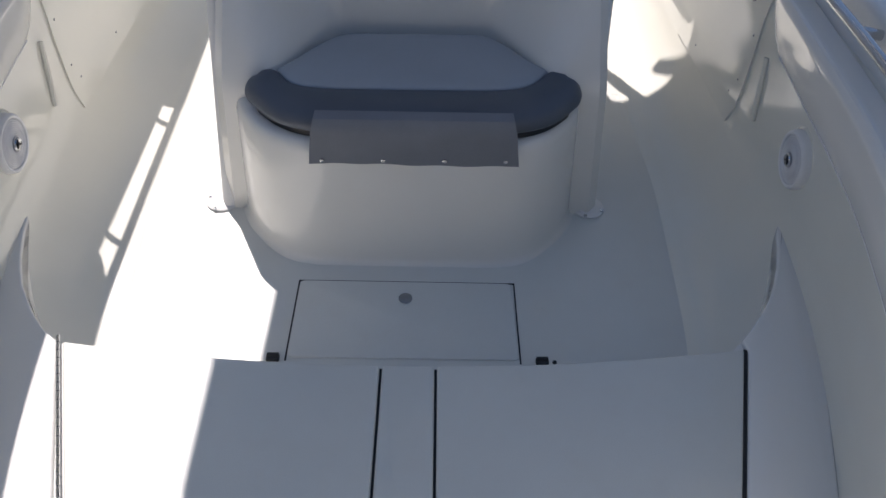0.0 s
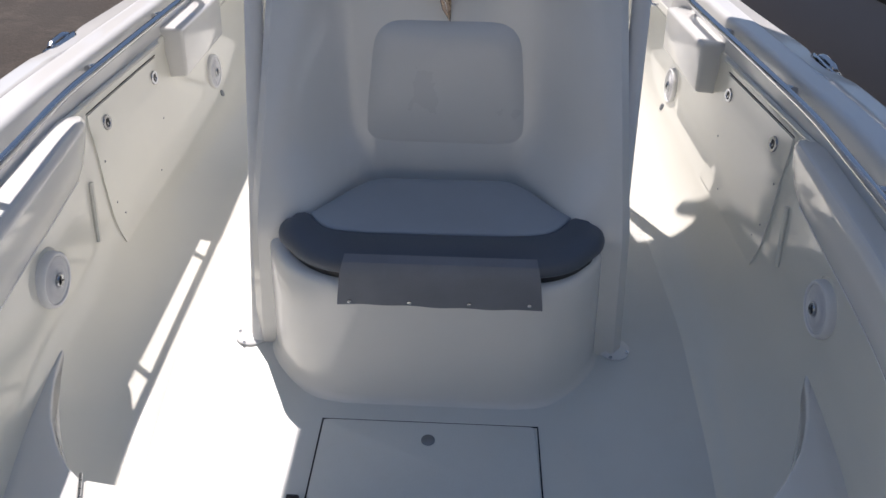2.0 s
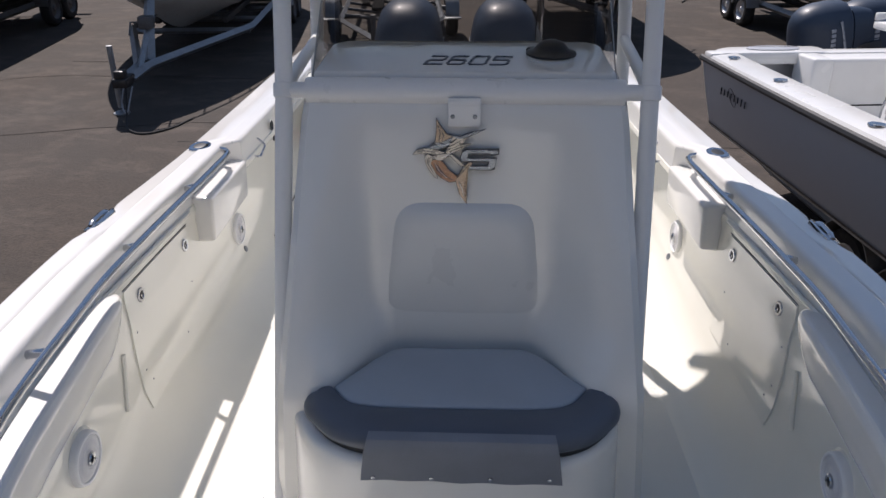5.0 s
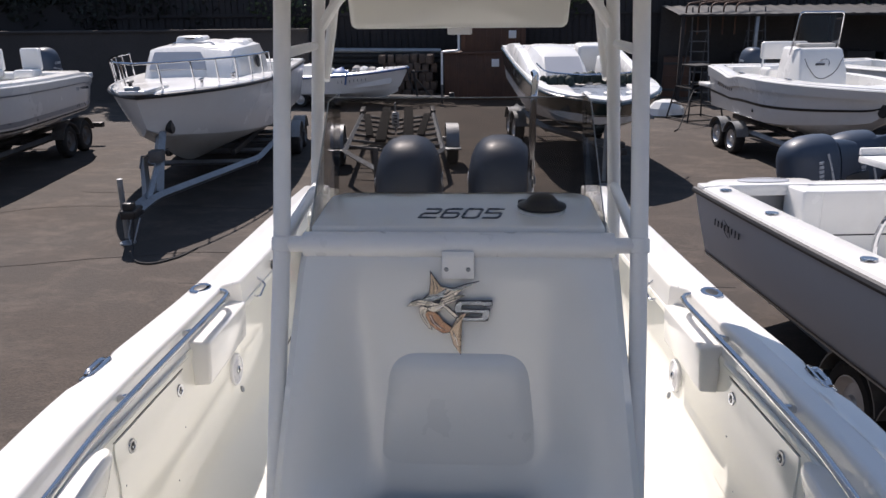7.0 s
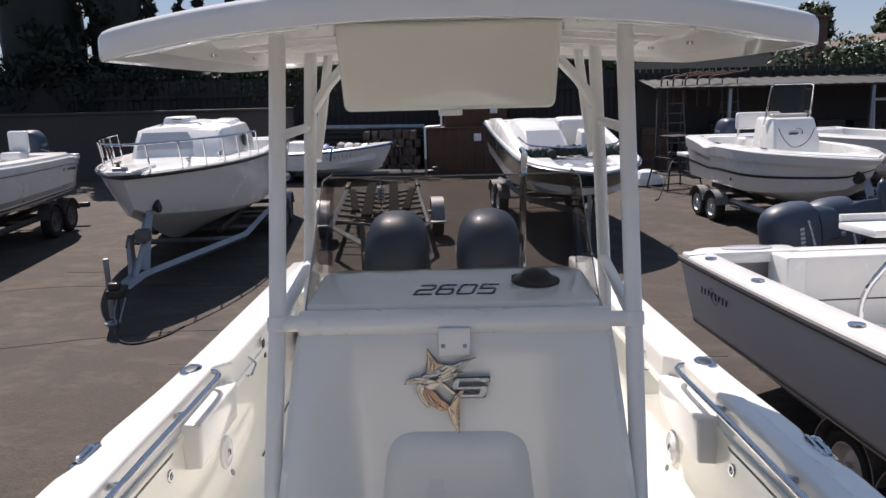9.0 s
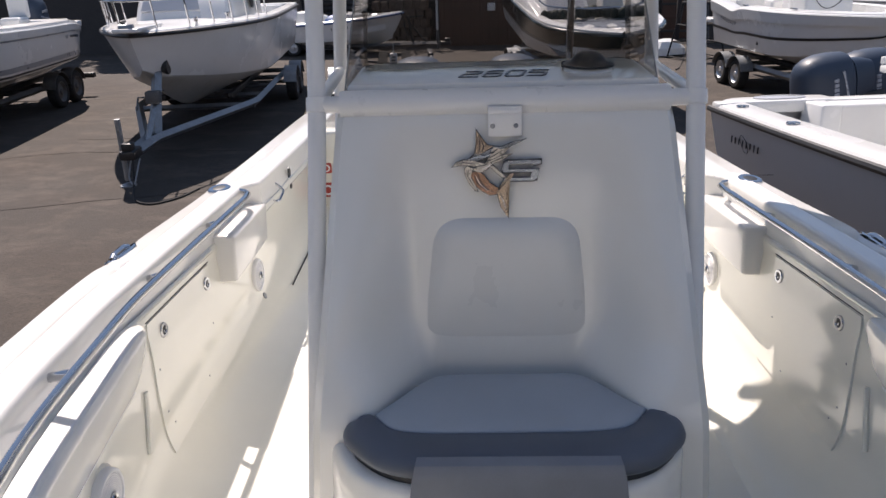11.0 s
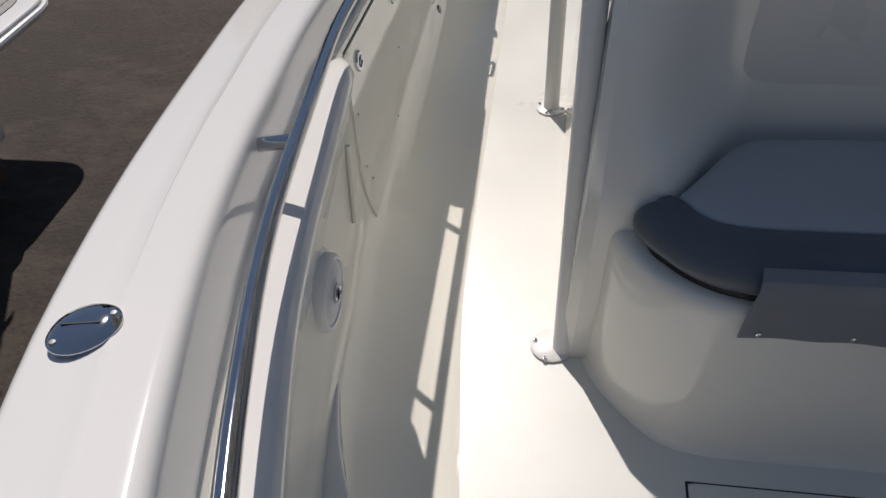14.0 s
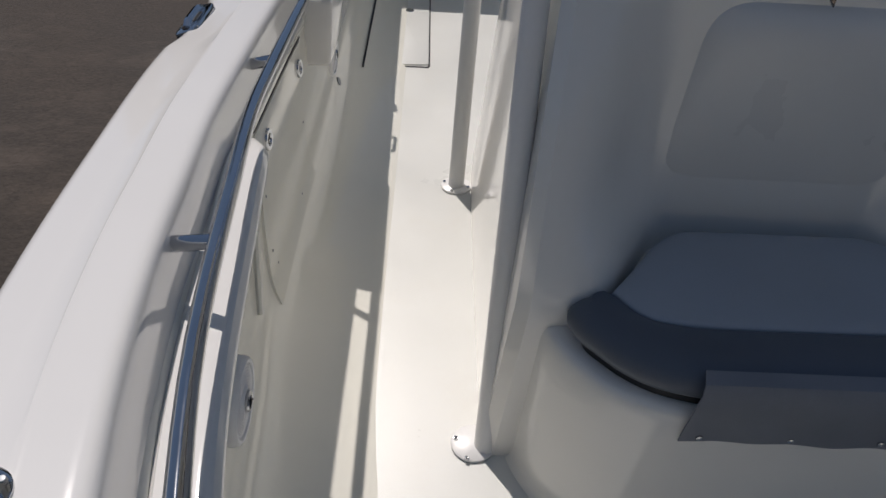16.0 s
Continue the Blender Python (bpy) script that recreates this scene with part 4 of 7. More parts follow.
def speaker(at, normal, r=0.079):
    sp = thing("speaker", (0, 0, 0), "round grey-white marine speaker with perforated grille on the cockpit side", "speaker", "speakers in the cockpit")
    sp.matrix_world = aim(at, normal)
    part("ring", lathe([(r * 1.02, -0.02), (r * 1.02, 0.0), (r * 1.01, 0.010), (r, 0.014), (r * 0.985, 0.018), (r * 0.93, 0.022), (r * 0.86, 0.021), (r * 0.84, 0.016), (0, 0.016)], 36), SPK, sp)
    part("boss", lathe([(r * 1.42, -0.055), (r * 1.25, -0.03), (r * 1.12, -0.008), (r * 1.03, -0.002), (r * 0.9, -0.002)], 36), CREAM, sp, "moulded cream boss behind the ring")
    part("grille", lathe([(r * 0.84, 0.017), (r * 0.6, 0.021), (r * 0.3, 0.023), (0, 0.023)], 36), SPKG, sp, "perforated grille")
    for k in range(8):
        part("grille_ring", moved(tube([(r * (0.32 + 0.066 * k) * math.cos(a), r * (0.32 + 0.066 * k) * math.sin(a), 0.0232 - 0.0008 * k) for a in [j * math.tau / 30 for j in range(30)]], 0.0016, 5, closed=True), Matrix()), SPK, sp)
    part("cap", lathe([(r * 0.24, 0.021), (r * 0.24, 0.028), (r * 0.2, 0.031), (r * 0.17, 0.030), (0, 0.029)], 24), STEEL, sp, "chrome centre ring")
    part("cap_spokes", joined(*[moved(box((-0.0022, 0, 0.028), (0.0022, r * 0.17, 0.0325), 0.0006), pose(0, 0, 0, 0, 0, a)) for a in (0, 120, 240)]), BLACK, sp)
    return sp


def latch(parent, m):
    lt = part("latch", moved(lathe([(0.0125, 0), (0.0255, 0), (0.0255, 0.003), (0.0232, 0.0065), (0.0155, 0.0065), (0.0135, 0.002)], 24), m), STEEL, parent, "round chrome latch")
    part("latch_pull", moved(joined(lathe([(0, 0.001), (0.0150, 0.001), (0.0150, 0.003), (0, 0.003)], 20), ), m), BLACK, lt)
    part("latch_tongue", moved(box((-0.003, -0.009, 0.003), (0.003, 0.001, 0.0055), 0.001), m), STEEL, lt)


before = set(bpy.data.objects)
for s, side in ((-1, "left"), (1, "right")):
    zb1 = lambda y: 0.718 - 0.03 * (y - 1.5)
    bo = thing("side_bolster", (0, 0, 0), "long cream padded bolster along the cockpit side under the rail", "bolster", "side bolsters")
    part("pad", bolster(s, 0.35, 2.295, bol_in, lambda y: 0.505, zb1), GEL, bo, smooth=24)
    part("welt", tube([(CX + s * (bol_in(y) + 0.055), y, 0.5045) for y in [0.4 + 0.045 * i for i in range(41)]], 0.004, 6), SPK, bo, "thin welt along the lower edge")
    sb_ = loft([[(CX + s * (hi(y) + 0.02), y, z0_), (CX + s * (hi(y) - 0.074), y, z0_ + 0.006), (CX + s * (hi(y) - 0.086), y, z1_), (CX + s * (hi(y) + 0.02), y, z1_ + 0.004)] for y, z0_, z1_ in ((3.10, 0.455, 0.655), (3.36, 0.447, 0.642), (3.63, 0.44, 0.628))], True, True)
    solo("short_bolster", bevel(sb_, 0.014, 3), GEL, "short cream padded bolster ahead of the rod holder", "bolster", "side bolsters")
    # side locker door
    sd = thing("side_locker_door", (0, 0, 0), "cream side locker door closed with two chrome latches", "locker door", "side locker doors")
    secs = []
    for i in range(15):
        y = 2.375 + 0.60 * min(1, max(0, (i - 1) / 12))
        row = []
        for k in range(15):
            z = 0.17 + (0.635 - 0.075 * (y - 2.375) - 0.17) * min(1, max(0, (k - 1) / 12))
            proud = -0.006 if 0 < i < 14 and 0 < k < 14 else 0.006
            row.append((CX + s * (wall_h(y, z) + proud), y, z))
        secs.append(row)
    part("panel", loft(secs), CREAM, sd)
    zt = lambda y: 0.642 - 0.075 * (y - 2.375)
    part("top_gap", tube([(CX + s * (wall_h(y, zt(y)) - 0.0035), y, zt(y)) for y in [2.37 + 0.61 * i / 10 for i in range(11)]], 0.0018, 6), GAPM, sd, "dark gap along the door top")
    part("lip", tube([(CX + s * (wall_h(y, zt(y) + 0.03) + 0.001), y, zt(y) + 0.03) for y in [2.25 + 0.78 * i / 10 for i in range(11)]], 0.009, 8), CREAM, sd, "moulded lip over the door")
    for y, z in ((2.487, 0.561), (2.925, 0.531)):
        latch(sd, aim((CX + s * (wall_h(y, z) - 0.006), y, z), (-s, -0.08, 0.05)))
    for y, z in ((2.41, 0.46), (2.42, 0.3), (2.45, 0.24), (2.94, 0.36), (2.80, 0.21)):
        part("screw", moved(lathe([(0, 0), (0.004, 0), (0.003, 0.002), (0, 0.0025)], 8), aim((CX + s * (wall_h(y, z) - 0.0062), y, z), (-s, 0, 0))), GALV, sd)
    solo("trim_strip", tube([(CX + s * (wall_h(2.29, 0.45) - 0.004), 2.29, 0.452), (CX + s * (wall_h(2.27, 0.36) - 0.006), 2.265, 0.36), (CX + s * (wall_h(2.25, 0.27) - 0.006), 2.235, 0.268)], 0.008, 8), CREAM, "moulded cream drip strip beside the locker door", "trim")
    # speakers
    speaker((CX + s * (wall_h(1.89, 0.38) - 0.004), 1.89, 0.38), (-s, 0.02, -0.04))
    speaker((CX + s * (wall_h(3.61, 0.275) + 0.005), 3.61, 0.275), (-s, -0.02, 0.0), 0.078)
    dr = thing("drain_fitting", (0, 0, 0), "small grey round fitting below the speaker", "fitting")
    part("plug", moved(lathe([(0, 0), (0.016, 0), (0.015, 0.004), (0, 0.005)], 16), aim((CX + s * (wall_h(3.62, 0.165) - 0.001), 3.62, 0.165), (-s, -0.1, 0.4))), GALV, dr)
    # grab rail
    rl = thing("side_grab_rail", (0, 0, 0), "long polished stainless grab rail on stanchions along the coaming", "grab rail", "side grab rails")
    rz_ = lambda y: zg(y) - 0.010
    path = [(CX + s * (hi(y) - 0.048), y, rz_(y)) for y in [0.45 + i * (3.42 - 0.45) / 44 for i in range(45)]]
    path += [(CX + s * (hi(3.5) - 0.043), 3.50, rz_(3.5)), (CX + s * (hi(3.55) - 0.02), 3.545, rz_(3.55)), (CX + s * (hi(3.56) + 0.02), 3.56, rz_(3.56))]
    part("tube", tube(path, 0.0128, 14), STEEL, rl)
    for y in (0.6, 1.165, 1.80, 2.46, 3.05):
        a, b = CX + s * (hi(y) + 0.022 - tuck(y)), CX + s * (hi(y) - 0.047)
        part("stanchion", tube([(a, y + 0.012, rz_(y) - 0.020), (b, y, rz_(y) - 0.002)], 0.0118, 16), STEEL, rl)
        part("base", moved(lathe([(0, 0), (0.0118, 0), (0.0118, 0.004), (0.010, 0.005), (0, 0.005)], 18), aim((CX + s * (hi(y) + 0.0170 - tuck(y)), y + 0.011, rz_(y) - 0.019), (-s, -0.2, 0.3))), STEEL, rl)
    # rod holder on the gunwale
    rh = thing("rod_holder", (CX + s * 1.152, 3.53, zg(3.545) + 0.008), "oval polished rod holder flush in the gunwale", "rod holder", "rod holders", rz=s * 6)
    part("bezel", loft([[(a * math.cos(t), b * math.sin(t), z) for t in [k * math.tau / 28 for k in range(28)]] for a, b, z in ((0.046, 0.064, 0), (0.046, 0.064, 0.004), (0.040, 0.058, 0.008), (0.026, 0.038, 0.007), (0.024, 0.035, 0.001))], True, True), STEEL, rh)
    part("throat", loft([[(a * math.cos(t), b * math.sin(t), z) for t in [k * math.tau / 24 for k in range(24)]] for a, b, z in ((0.026, 0.037, 0.0070), (0.024, 0.034, 0.0076))], True, True), BLACK, rh, "dark opening")
    # pop-up cleat
    cl = thing("pop_up_cleat", (CX + s * 1.236, 2.655, zg(2.66) - 0.004), "polished stainless pop-up cleat at the gunwale edge", "cleat", "cleats", ry=s * 22)
    part("plate", slab(rounded([(-0.028, -0.085, 0), (0.028, -0.085, 0), (0.028, 0.085, 0), (-0.028, 0.085, 0)], 0.027, 6, True), -0.02, 0.006, 0.003), STEEL, cl)
    part("horn", tube(rounded([(0, -0.062, 0.004), (0, -0.04, 0.012), (0, 0.04, 0.012), (0, 0.062, 0.004)], 0.02, 4), 0.010, 10), STEEL, cl)
    part("slot", slab(rounded([(-0.014, -0.03, 0), (0.014, -0.03, 0), (0.014, 0.03, 0), (-0.014, 0.03, 0)], 0.012, 4, True), 0.004, 0.0068, 0), BLACK, cl)
    # hook handle, pipe outlet and seam on the aft side wall
    hk = thing("hook_handle", (0, 0, 0), "small bent stainless handle on the aft cockpit side", "handle")
    x_ = CX + s * (hi(3.9) - 0.066)
    part("bar", tube(rounded([(x_ + s * 0.01, 3.83, 0.575), (x_ - s * 0.03, 3.82, 0.572), (x_ - s * 0.03, 3.95, 0.590), (x_ + s * 0.01, 3.94, 0.63)], 0.02, 4), 0.006, 8), STEEL, hk)
    for y, z, r, d_ in ((4.19, 0.615, 0.028, 0.072), (4.25, 0.525, 0.016, 0.062)):
        ol = thing("pipe_outlet", (0, 0, 0), "round black outlet in the aft cockpit side", "outlet")
        part("rim", moved(lathe([(0, 0), (r, 0), (r, 0.005), (r * 0.85, 0.007), (r * 0.7, 0.003), (0, 0.003)], 20), aim((CX + s * (hi(y) - d_), y, z), (-s, 0, 0))), BLACK, ol)
    solo("liner_seam", tube([(CX + s * (wall_h(y, 0.075) - 0.007), y, 0.078) for y in [3.95 + 0.1 * i for i in range(12)]], 0.004, 6), GAPM, "dark sealed seam low on the cockpit side", "seam")
    solo("gunwale_seam", tube([(CX + s * (hi(3.60) - 0.03 + 0.02 * i), 3.63, zg(3.63) + 0.0025) for i in range(14)], 0.0012, 5), GAPM, "fine joint across the gunwale", "seam")

# deck filler on the gunwale
df = thing("deck_filler", (-1.122, 1.362, zg(1.342) + 0.0085), "domed polished deck plate with two screws on the gunwale", "deck plate", rz=-45)
part("plate", loft([[(a * math.cos(t), b * math.sin(t), z) for t in [k * math.tau / 36 for k in range(36)]] for a, b, z in ((0.034, 0.041, 0), (0.034, 0.041, 0.004), (0.031, 0.037, 0.008), (0.021, 0.027, 0.0115), (0.008, 0.012, 0.0125))], True, True), STEEL, df)
part("slot", moved(tube([(-0.0, -0.022, 0.0118), (0.0, 0.020, 0.0118)], 0.0018, 6), pose(0, 0, 0, 0, 0, -35)), BLACK, df)
for y in (-0.033, 0.033):
    part("screw", moved(lathe([(0, 0), (0.0045, 0), (0.0035, 0.003), (0, 0.0035)], 10), pose(0.004, y, 0.0075)), GALV, df)
part("lettering", joined(*[moved(box((0.0225, -0.0018, 0.0086), (0.0262, 0.0014, 0.0096), 0.0003), pose(0, 0, 0, 0, 0, -24 + 9.6 * i)) for i in range(6)]), GALV, df, "engraved lettering")

askew(*[ob for ob in bpy.data.objects if ob not in before and ob.parent is None])

# labels on the aft wall
for z, r in ((0.355, 0.035), (0.205, 0.05)):
    lb = thing("warning_label", (-1.07, 5.245, z), "red and white battery switch plate on the aft wall", "label")
    part("plate", moved(slab(rounded([(-r, -r, 0), (r, -r, 0), (r, r, 0), (-r, r, 0)], 0.012, 4, True), 0, 0.006, 0.002), pose(0, 0, 0, 90)), RED, lb)
    part("dial", moved(lathe([(0, 0.006), (r * 0.7, 0.006), (r * 0.7, 0.009), (r * 0.55, 0.010), (0, 0.010)], 24), pose(0, 0, 0, 90)), WHITEP, lb)
    part("knob", moved(lathe([(0, 0.010), (r * 0.45, 0.010), (r * 0.4, 0.02), (0, 0.02)], 20), pose(0, 0, 0, 90)), RED, lb)


# ---- outboard motors ----
def outboard(at, rz=0, scale=1.0, group="", label="blue-grey outboard motor cowl with silver flank bands", tilt=0):
    ob = thing("outboard_motor", at, label, "outboard motor", group, rz=rz, rx=tilt)

    def ring(z, w, l, yo, p=2.6):
        pts = []
        for k in range(32):
            t = k * math.tau / 32
            c, q = math.cos(t), math.sin(t)
            pts.append((scale * w * math.copysign(abs(c) ** (2 / p), c), scale * (yo + l * math.copysign(abs(q) ** (2 / p), q)), scale * z))
        return pts
    part("cowl", loft([ring(*r) for r in ((0.0, 0.20, 0.30, 0), (0.05, 0.255, 0.36, 0), (0.2, 0.275, 0.385, 0.0), (0.36, 0.272, 0.38, 0.01), (0.48, 0.25, 0.35, 0.02), (0.56, 0.215, 0.30, 0.03), (0.61, 0.165, 0.24, 0.04), (0.635, 0.10, 0.16, 0.05), (0.642, 0.04, 0.08, 0.05))], True, True), COWL, ob)
    for s in (-1, 1):
        for u in (0.35, 1.0, 1.6):
            part("ridge", tube([(s * 0.11 * u * scale, (-0.368 + 0.05 * (u - 0.35)) * scale, 0.22 * scale), (s * 0.105 * u * scale, (-0.352 + 0.05 * (u - 0.35)) * scale, 0.38 * scale), (s * 0.098 * u * scale, (-0.305 + 0.05 * (u - 0.35)) * scale, 0.49 * scale), (s * 0.085 * u * scale, (-0.215 + 0.03 * u) * scale, 0.578 * scale), (s * 0.06 * u * scale, -0.06 * scale, (0.634 - 0.01 * u) * scale)], 0.0048 * scale, 6), COWLB, ob)
        part("flank_band", tube([(s * 0.262 * scale, (-0.2 + 0.1 * i) * scale, (0.13 + 0.018 * i) * scale) for i in range(5)], 0.016 * scale, 6), COWLB, ob, "silver band")
        part("flank_marks", joined(*[box((s * 0.275 * scale - 0.004, (-0.13 + 0.055 * i) * scale, 0.27 * scale), (s * 0.275 * scale + 0.004, (-0.09 + 0.055 * i) * scale, 0.33 * scale), 0.002) for i in range(5)]), COWLB, ob, "row of pale marks")
    part("apron", loft([ring(*r) for r in ((-0.30, 0.12, 0.2, 0), (-0.2, 0.15, 0.24, 0), (-0.02, 0.19, 0.28, 0))], True, True), COWL, ob)
    part("leg", loft([ring(*r) for r in ((-1.0, 0.04, 0.14, 0.02), (-0.75, 0.05, 0.17, 0.02), (-0.28, 0.09, 0.19, 0))], True, True), COWL, ob)
    part("gearcase", moved(lathe([(0.0, -0.35), (0.05, -0.28), (0.065, -0.1), (0.06, 0.15), (0.03, 0.25), (0, 0.26)], 16), pose(0, 0, -1.02 * scale, 90)), COWL, ob)
    part("clamp", box((-0.14 * scale, -0.48 * scale, -0.42 * scale), (0.14 * scale, -0.16 * scale, -0.1 * scale), 0.02), BLACK, ob)
    return ob


outboard((-0.535, 6.62, 0.24), 0, 1.0, "motors on the transom")
outboard((0.235, 6.62, 0.245), 0, 1.0, "motors on the transom")


# ---- the yard: boats on trailers ----
def wheel(parent, at, r=0.34, w=0.2, rim=RIM):
    x, y, z = at
    ring = [(r * 0.60, -w * 0.40), (r * 0.66, -w / 2), (r * 0.86, -w / 2), (r * 0.97, -w * 0.36), (r, -w * 0.15), (r, w * 0.15), (r * 0.97, w * 0.36), (r * 0.86, w / 2), (r * 0.66, w / 2), (r * 0.60, w * 0.40)]
    tyre = loft([[(q * math.cos(k * math.tau / 28), q * math.sin(k * math.tau / 28), z_) for k in range(28)] for q, z_ in ring], True, False)
    tw = part("tyre", moved(tyre, pose(x, y, z, 0, 90, 0)), RUBBER, parent)
    part("rim", moved(lathe([(0, -w * 0.46), (r * 0.16, -w * 0.46), (r * 0.2, -w * 0.32), (r * 0.45, -w * 0.22), (r * 0.52, -w * 0.30), (r * 0.6, -w * 0.47), (r * 0.625, -w * 0.46), (r * 0.625, w * 0.46), (r * 0.6, w * 0.47), (r * 0.52, w * 0.30), (r * 0.45, w * 0.22), (r * 0.2, w * 0.32), (r * 0.16, w * 0.46), (0, w * 0.46)], 24), pose(x, y, z, 0, 90, 0)), rim, tw, "steel rim")


def trailer(at, rz, length, width, axles=2, axle_y=0.3, frame_z=0.48, winch=True, label="galvanised boat trailer", group="trailers", post_h=1.0, steel=GALV, r=0.30, rim=RIM):
    """Local y runs from the rear of the trailer to its coupler."""
    t = thing("boat_trailer", at, label, "trailer", group, rz=rz)
    h = width / 2
    beam = lambda a, b, r=0.045: tube([a, b], r, 4)
    for s in (-1, 1):
        part("side_rail", tube(rounded([(s * h * 0.8, 0, frame_z), (s * h * 0.8, length * 0.55, frame_z), (s * 0.06, length * 0.9, frame_z), (s * 0.05, length - 0.05, frame_z)], 0.15, 3), 0.06, 4), steel, t)
        part("bunk", box((s * h * 0.45 - 0.04, 0.1, frame_z + 0.06), (s * h * 0.45 + 0.04, length * 0.55, frame_z + 0.15), 0.01), BLACK, t)
        for k in range(axles):
            y = length * axle_y + (k - (axles - 1) / 2) * (2 * r + 0.10)
            wheel(t, (s * h, y, r), r, 0.19, rim)
            secs = [[(s * h + d, y + (r + 0.055) * math.cos(a), r + (r + 0.055) * math.sin(a)) for d in (-0.12, 0.12)] for a in [0.25 + 2.65 * i / 12 for i in range(13)]]
            bm = loft(secs)
            bmesh.ops.solidify(bm, geom=list(bm.faces), thickness=0.01)
            part("fender", bm, steel, t)
    for i in range(5):
        y = 0.1 + i * length * 0.55 / 4
        part("cross_member", beam((-h * 0.8, y, frame_z - 0.03), (h * 0.8, y, frame_z - 0.03)), steel, t)
    part("axle", beam((-h, length * axle_y, r), (h, length * axle_y, r), 0.035), steel, t)
    part("coupler", joined(box((-0.09, length - 0.1, frame_z - 0.05), (0.09, length + 0.22, frame_z + 0.06), 0.02), box((-0.06, length + 0.05, frame_z + 0.05), (0.06, length + 0.2, frame_z + 0.15), 0.02)), BLACK, t, "dark worn coupler")
    part("jack", joined(tube([(0.16, length - 0.12, 0.08), (0.16, length - 0.12, frame_z + 0.38)], 0.035, 10), lathe_at((0.16, length - 0.12, 0.0), 0.10)), steel, t)
    if winch:
        part("winch_post", joined(tube([(0, length * 0.86, frame_z), (0, length * 0.83, frame_z + post_h * 0.6), (0, length * 0.80, frame_z + post_h)], 0.07, 4), tube([(0.0, length * 0.92, frame_z), (0, length * 0.835, frame_z + post_h * 0.55)], 0.04, 4)), steel, t)
        part("bow_roller", moved(lathe([(0, -0.15), (0.10, -0.15), (0.105, -0.12), (0.055, -0.02), (0.055, 0.02), (0.105, 0.12), (0.10, 0.15), (0, 0.15)], 16), pose(0, length * 0.795, frame_z + post_h + 0.03, 0, 90, 0)), BLACK, t, "black rubber bow roller")
        part("winch", joined(box((-0.09, length * 0.835, frame_z + post_h * 0.5), (0.09, length * 0.835 + 0.16, frame_z + post_h * 0.5 + 0.16), 0.02), tube([(0.09, length * 0.835 + 0.08, frame_z + post_h * 0.5 + 0.08), (0.2, length * 0.835 + 0.08, frame_z + post_h * 0.5 + 0.08), (0.2, length * 0.835 + 0.2, frame_z + post_h * 0.5 - 0.06)], 0.014, 6)), GALVD, t, "hand winch")
        part("strap", tube([(0, length * 0.835 + 0.05, frame_z + post_h * 0.5 + 0.1), (0, length * 0.78, frame_z + post_h * 0.62)], 0.02, 4, flat=0.3), BLACK, t)
    return t


def lathe_at(p, r):
    return moved(lathe([(0, 0), (r, 0), (r, 0.02), (r * 0.5, 0.04), (0, 0.05)], 14), pose(*p))


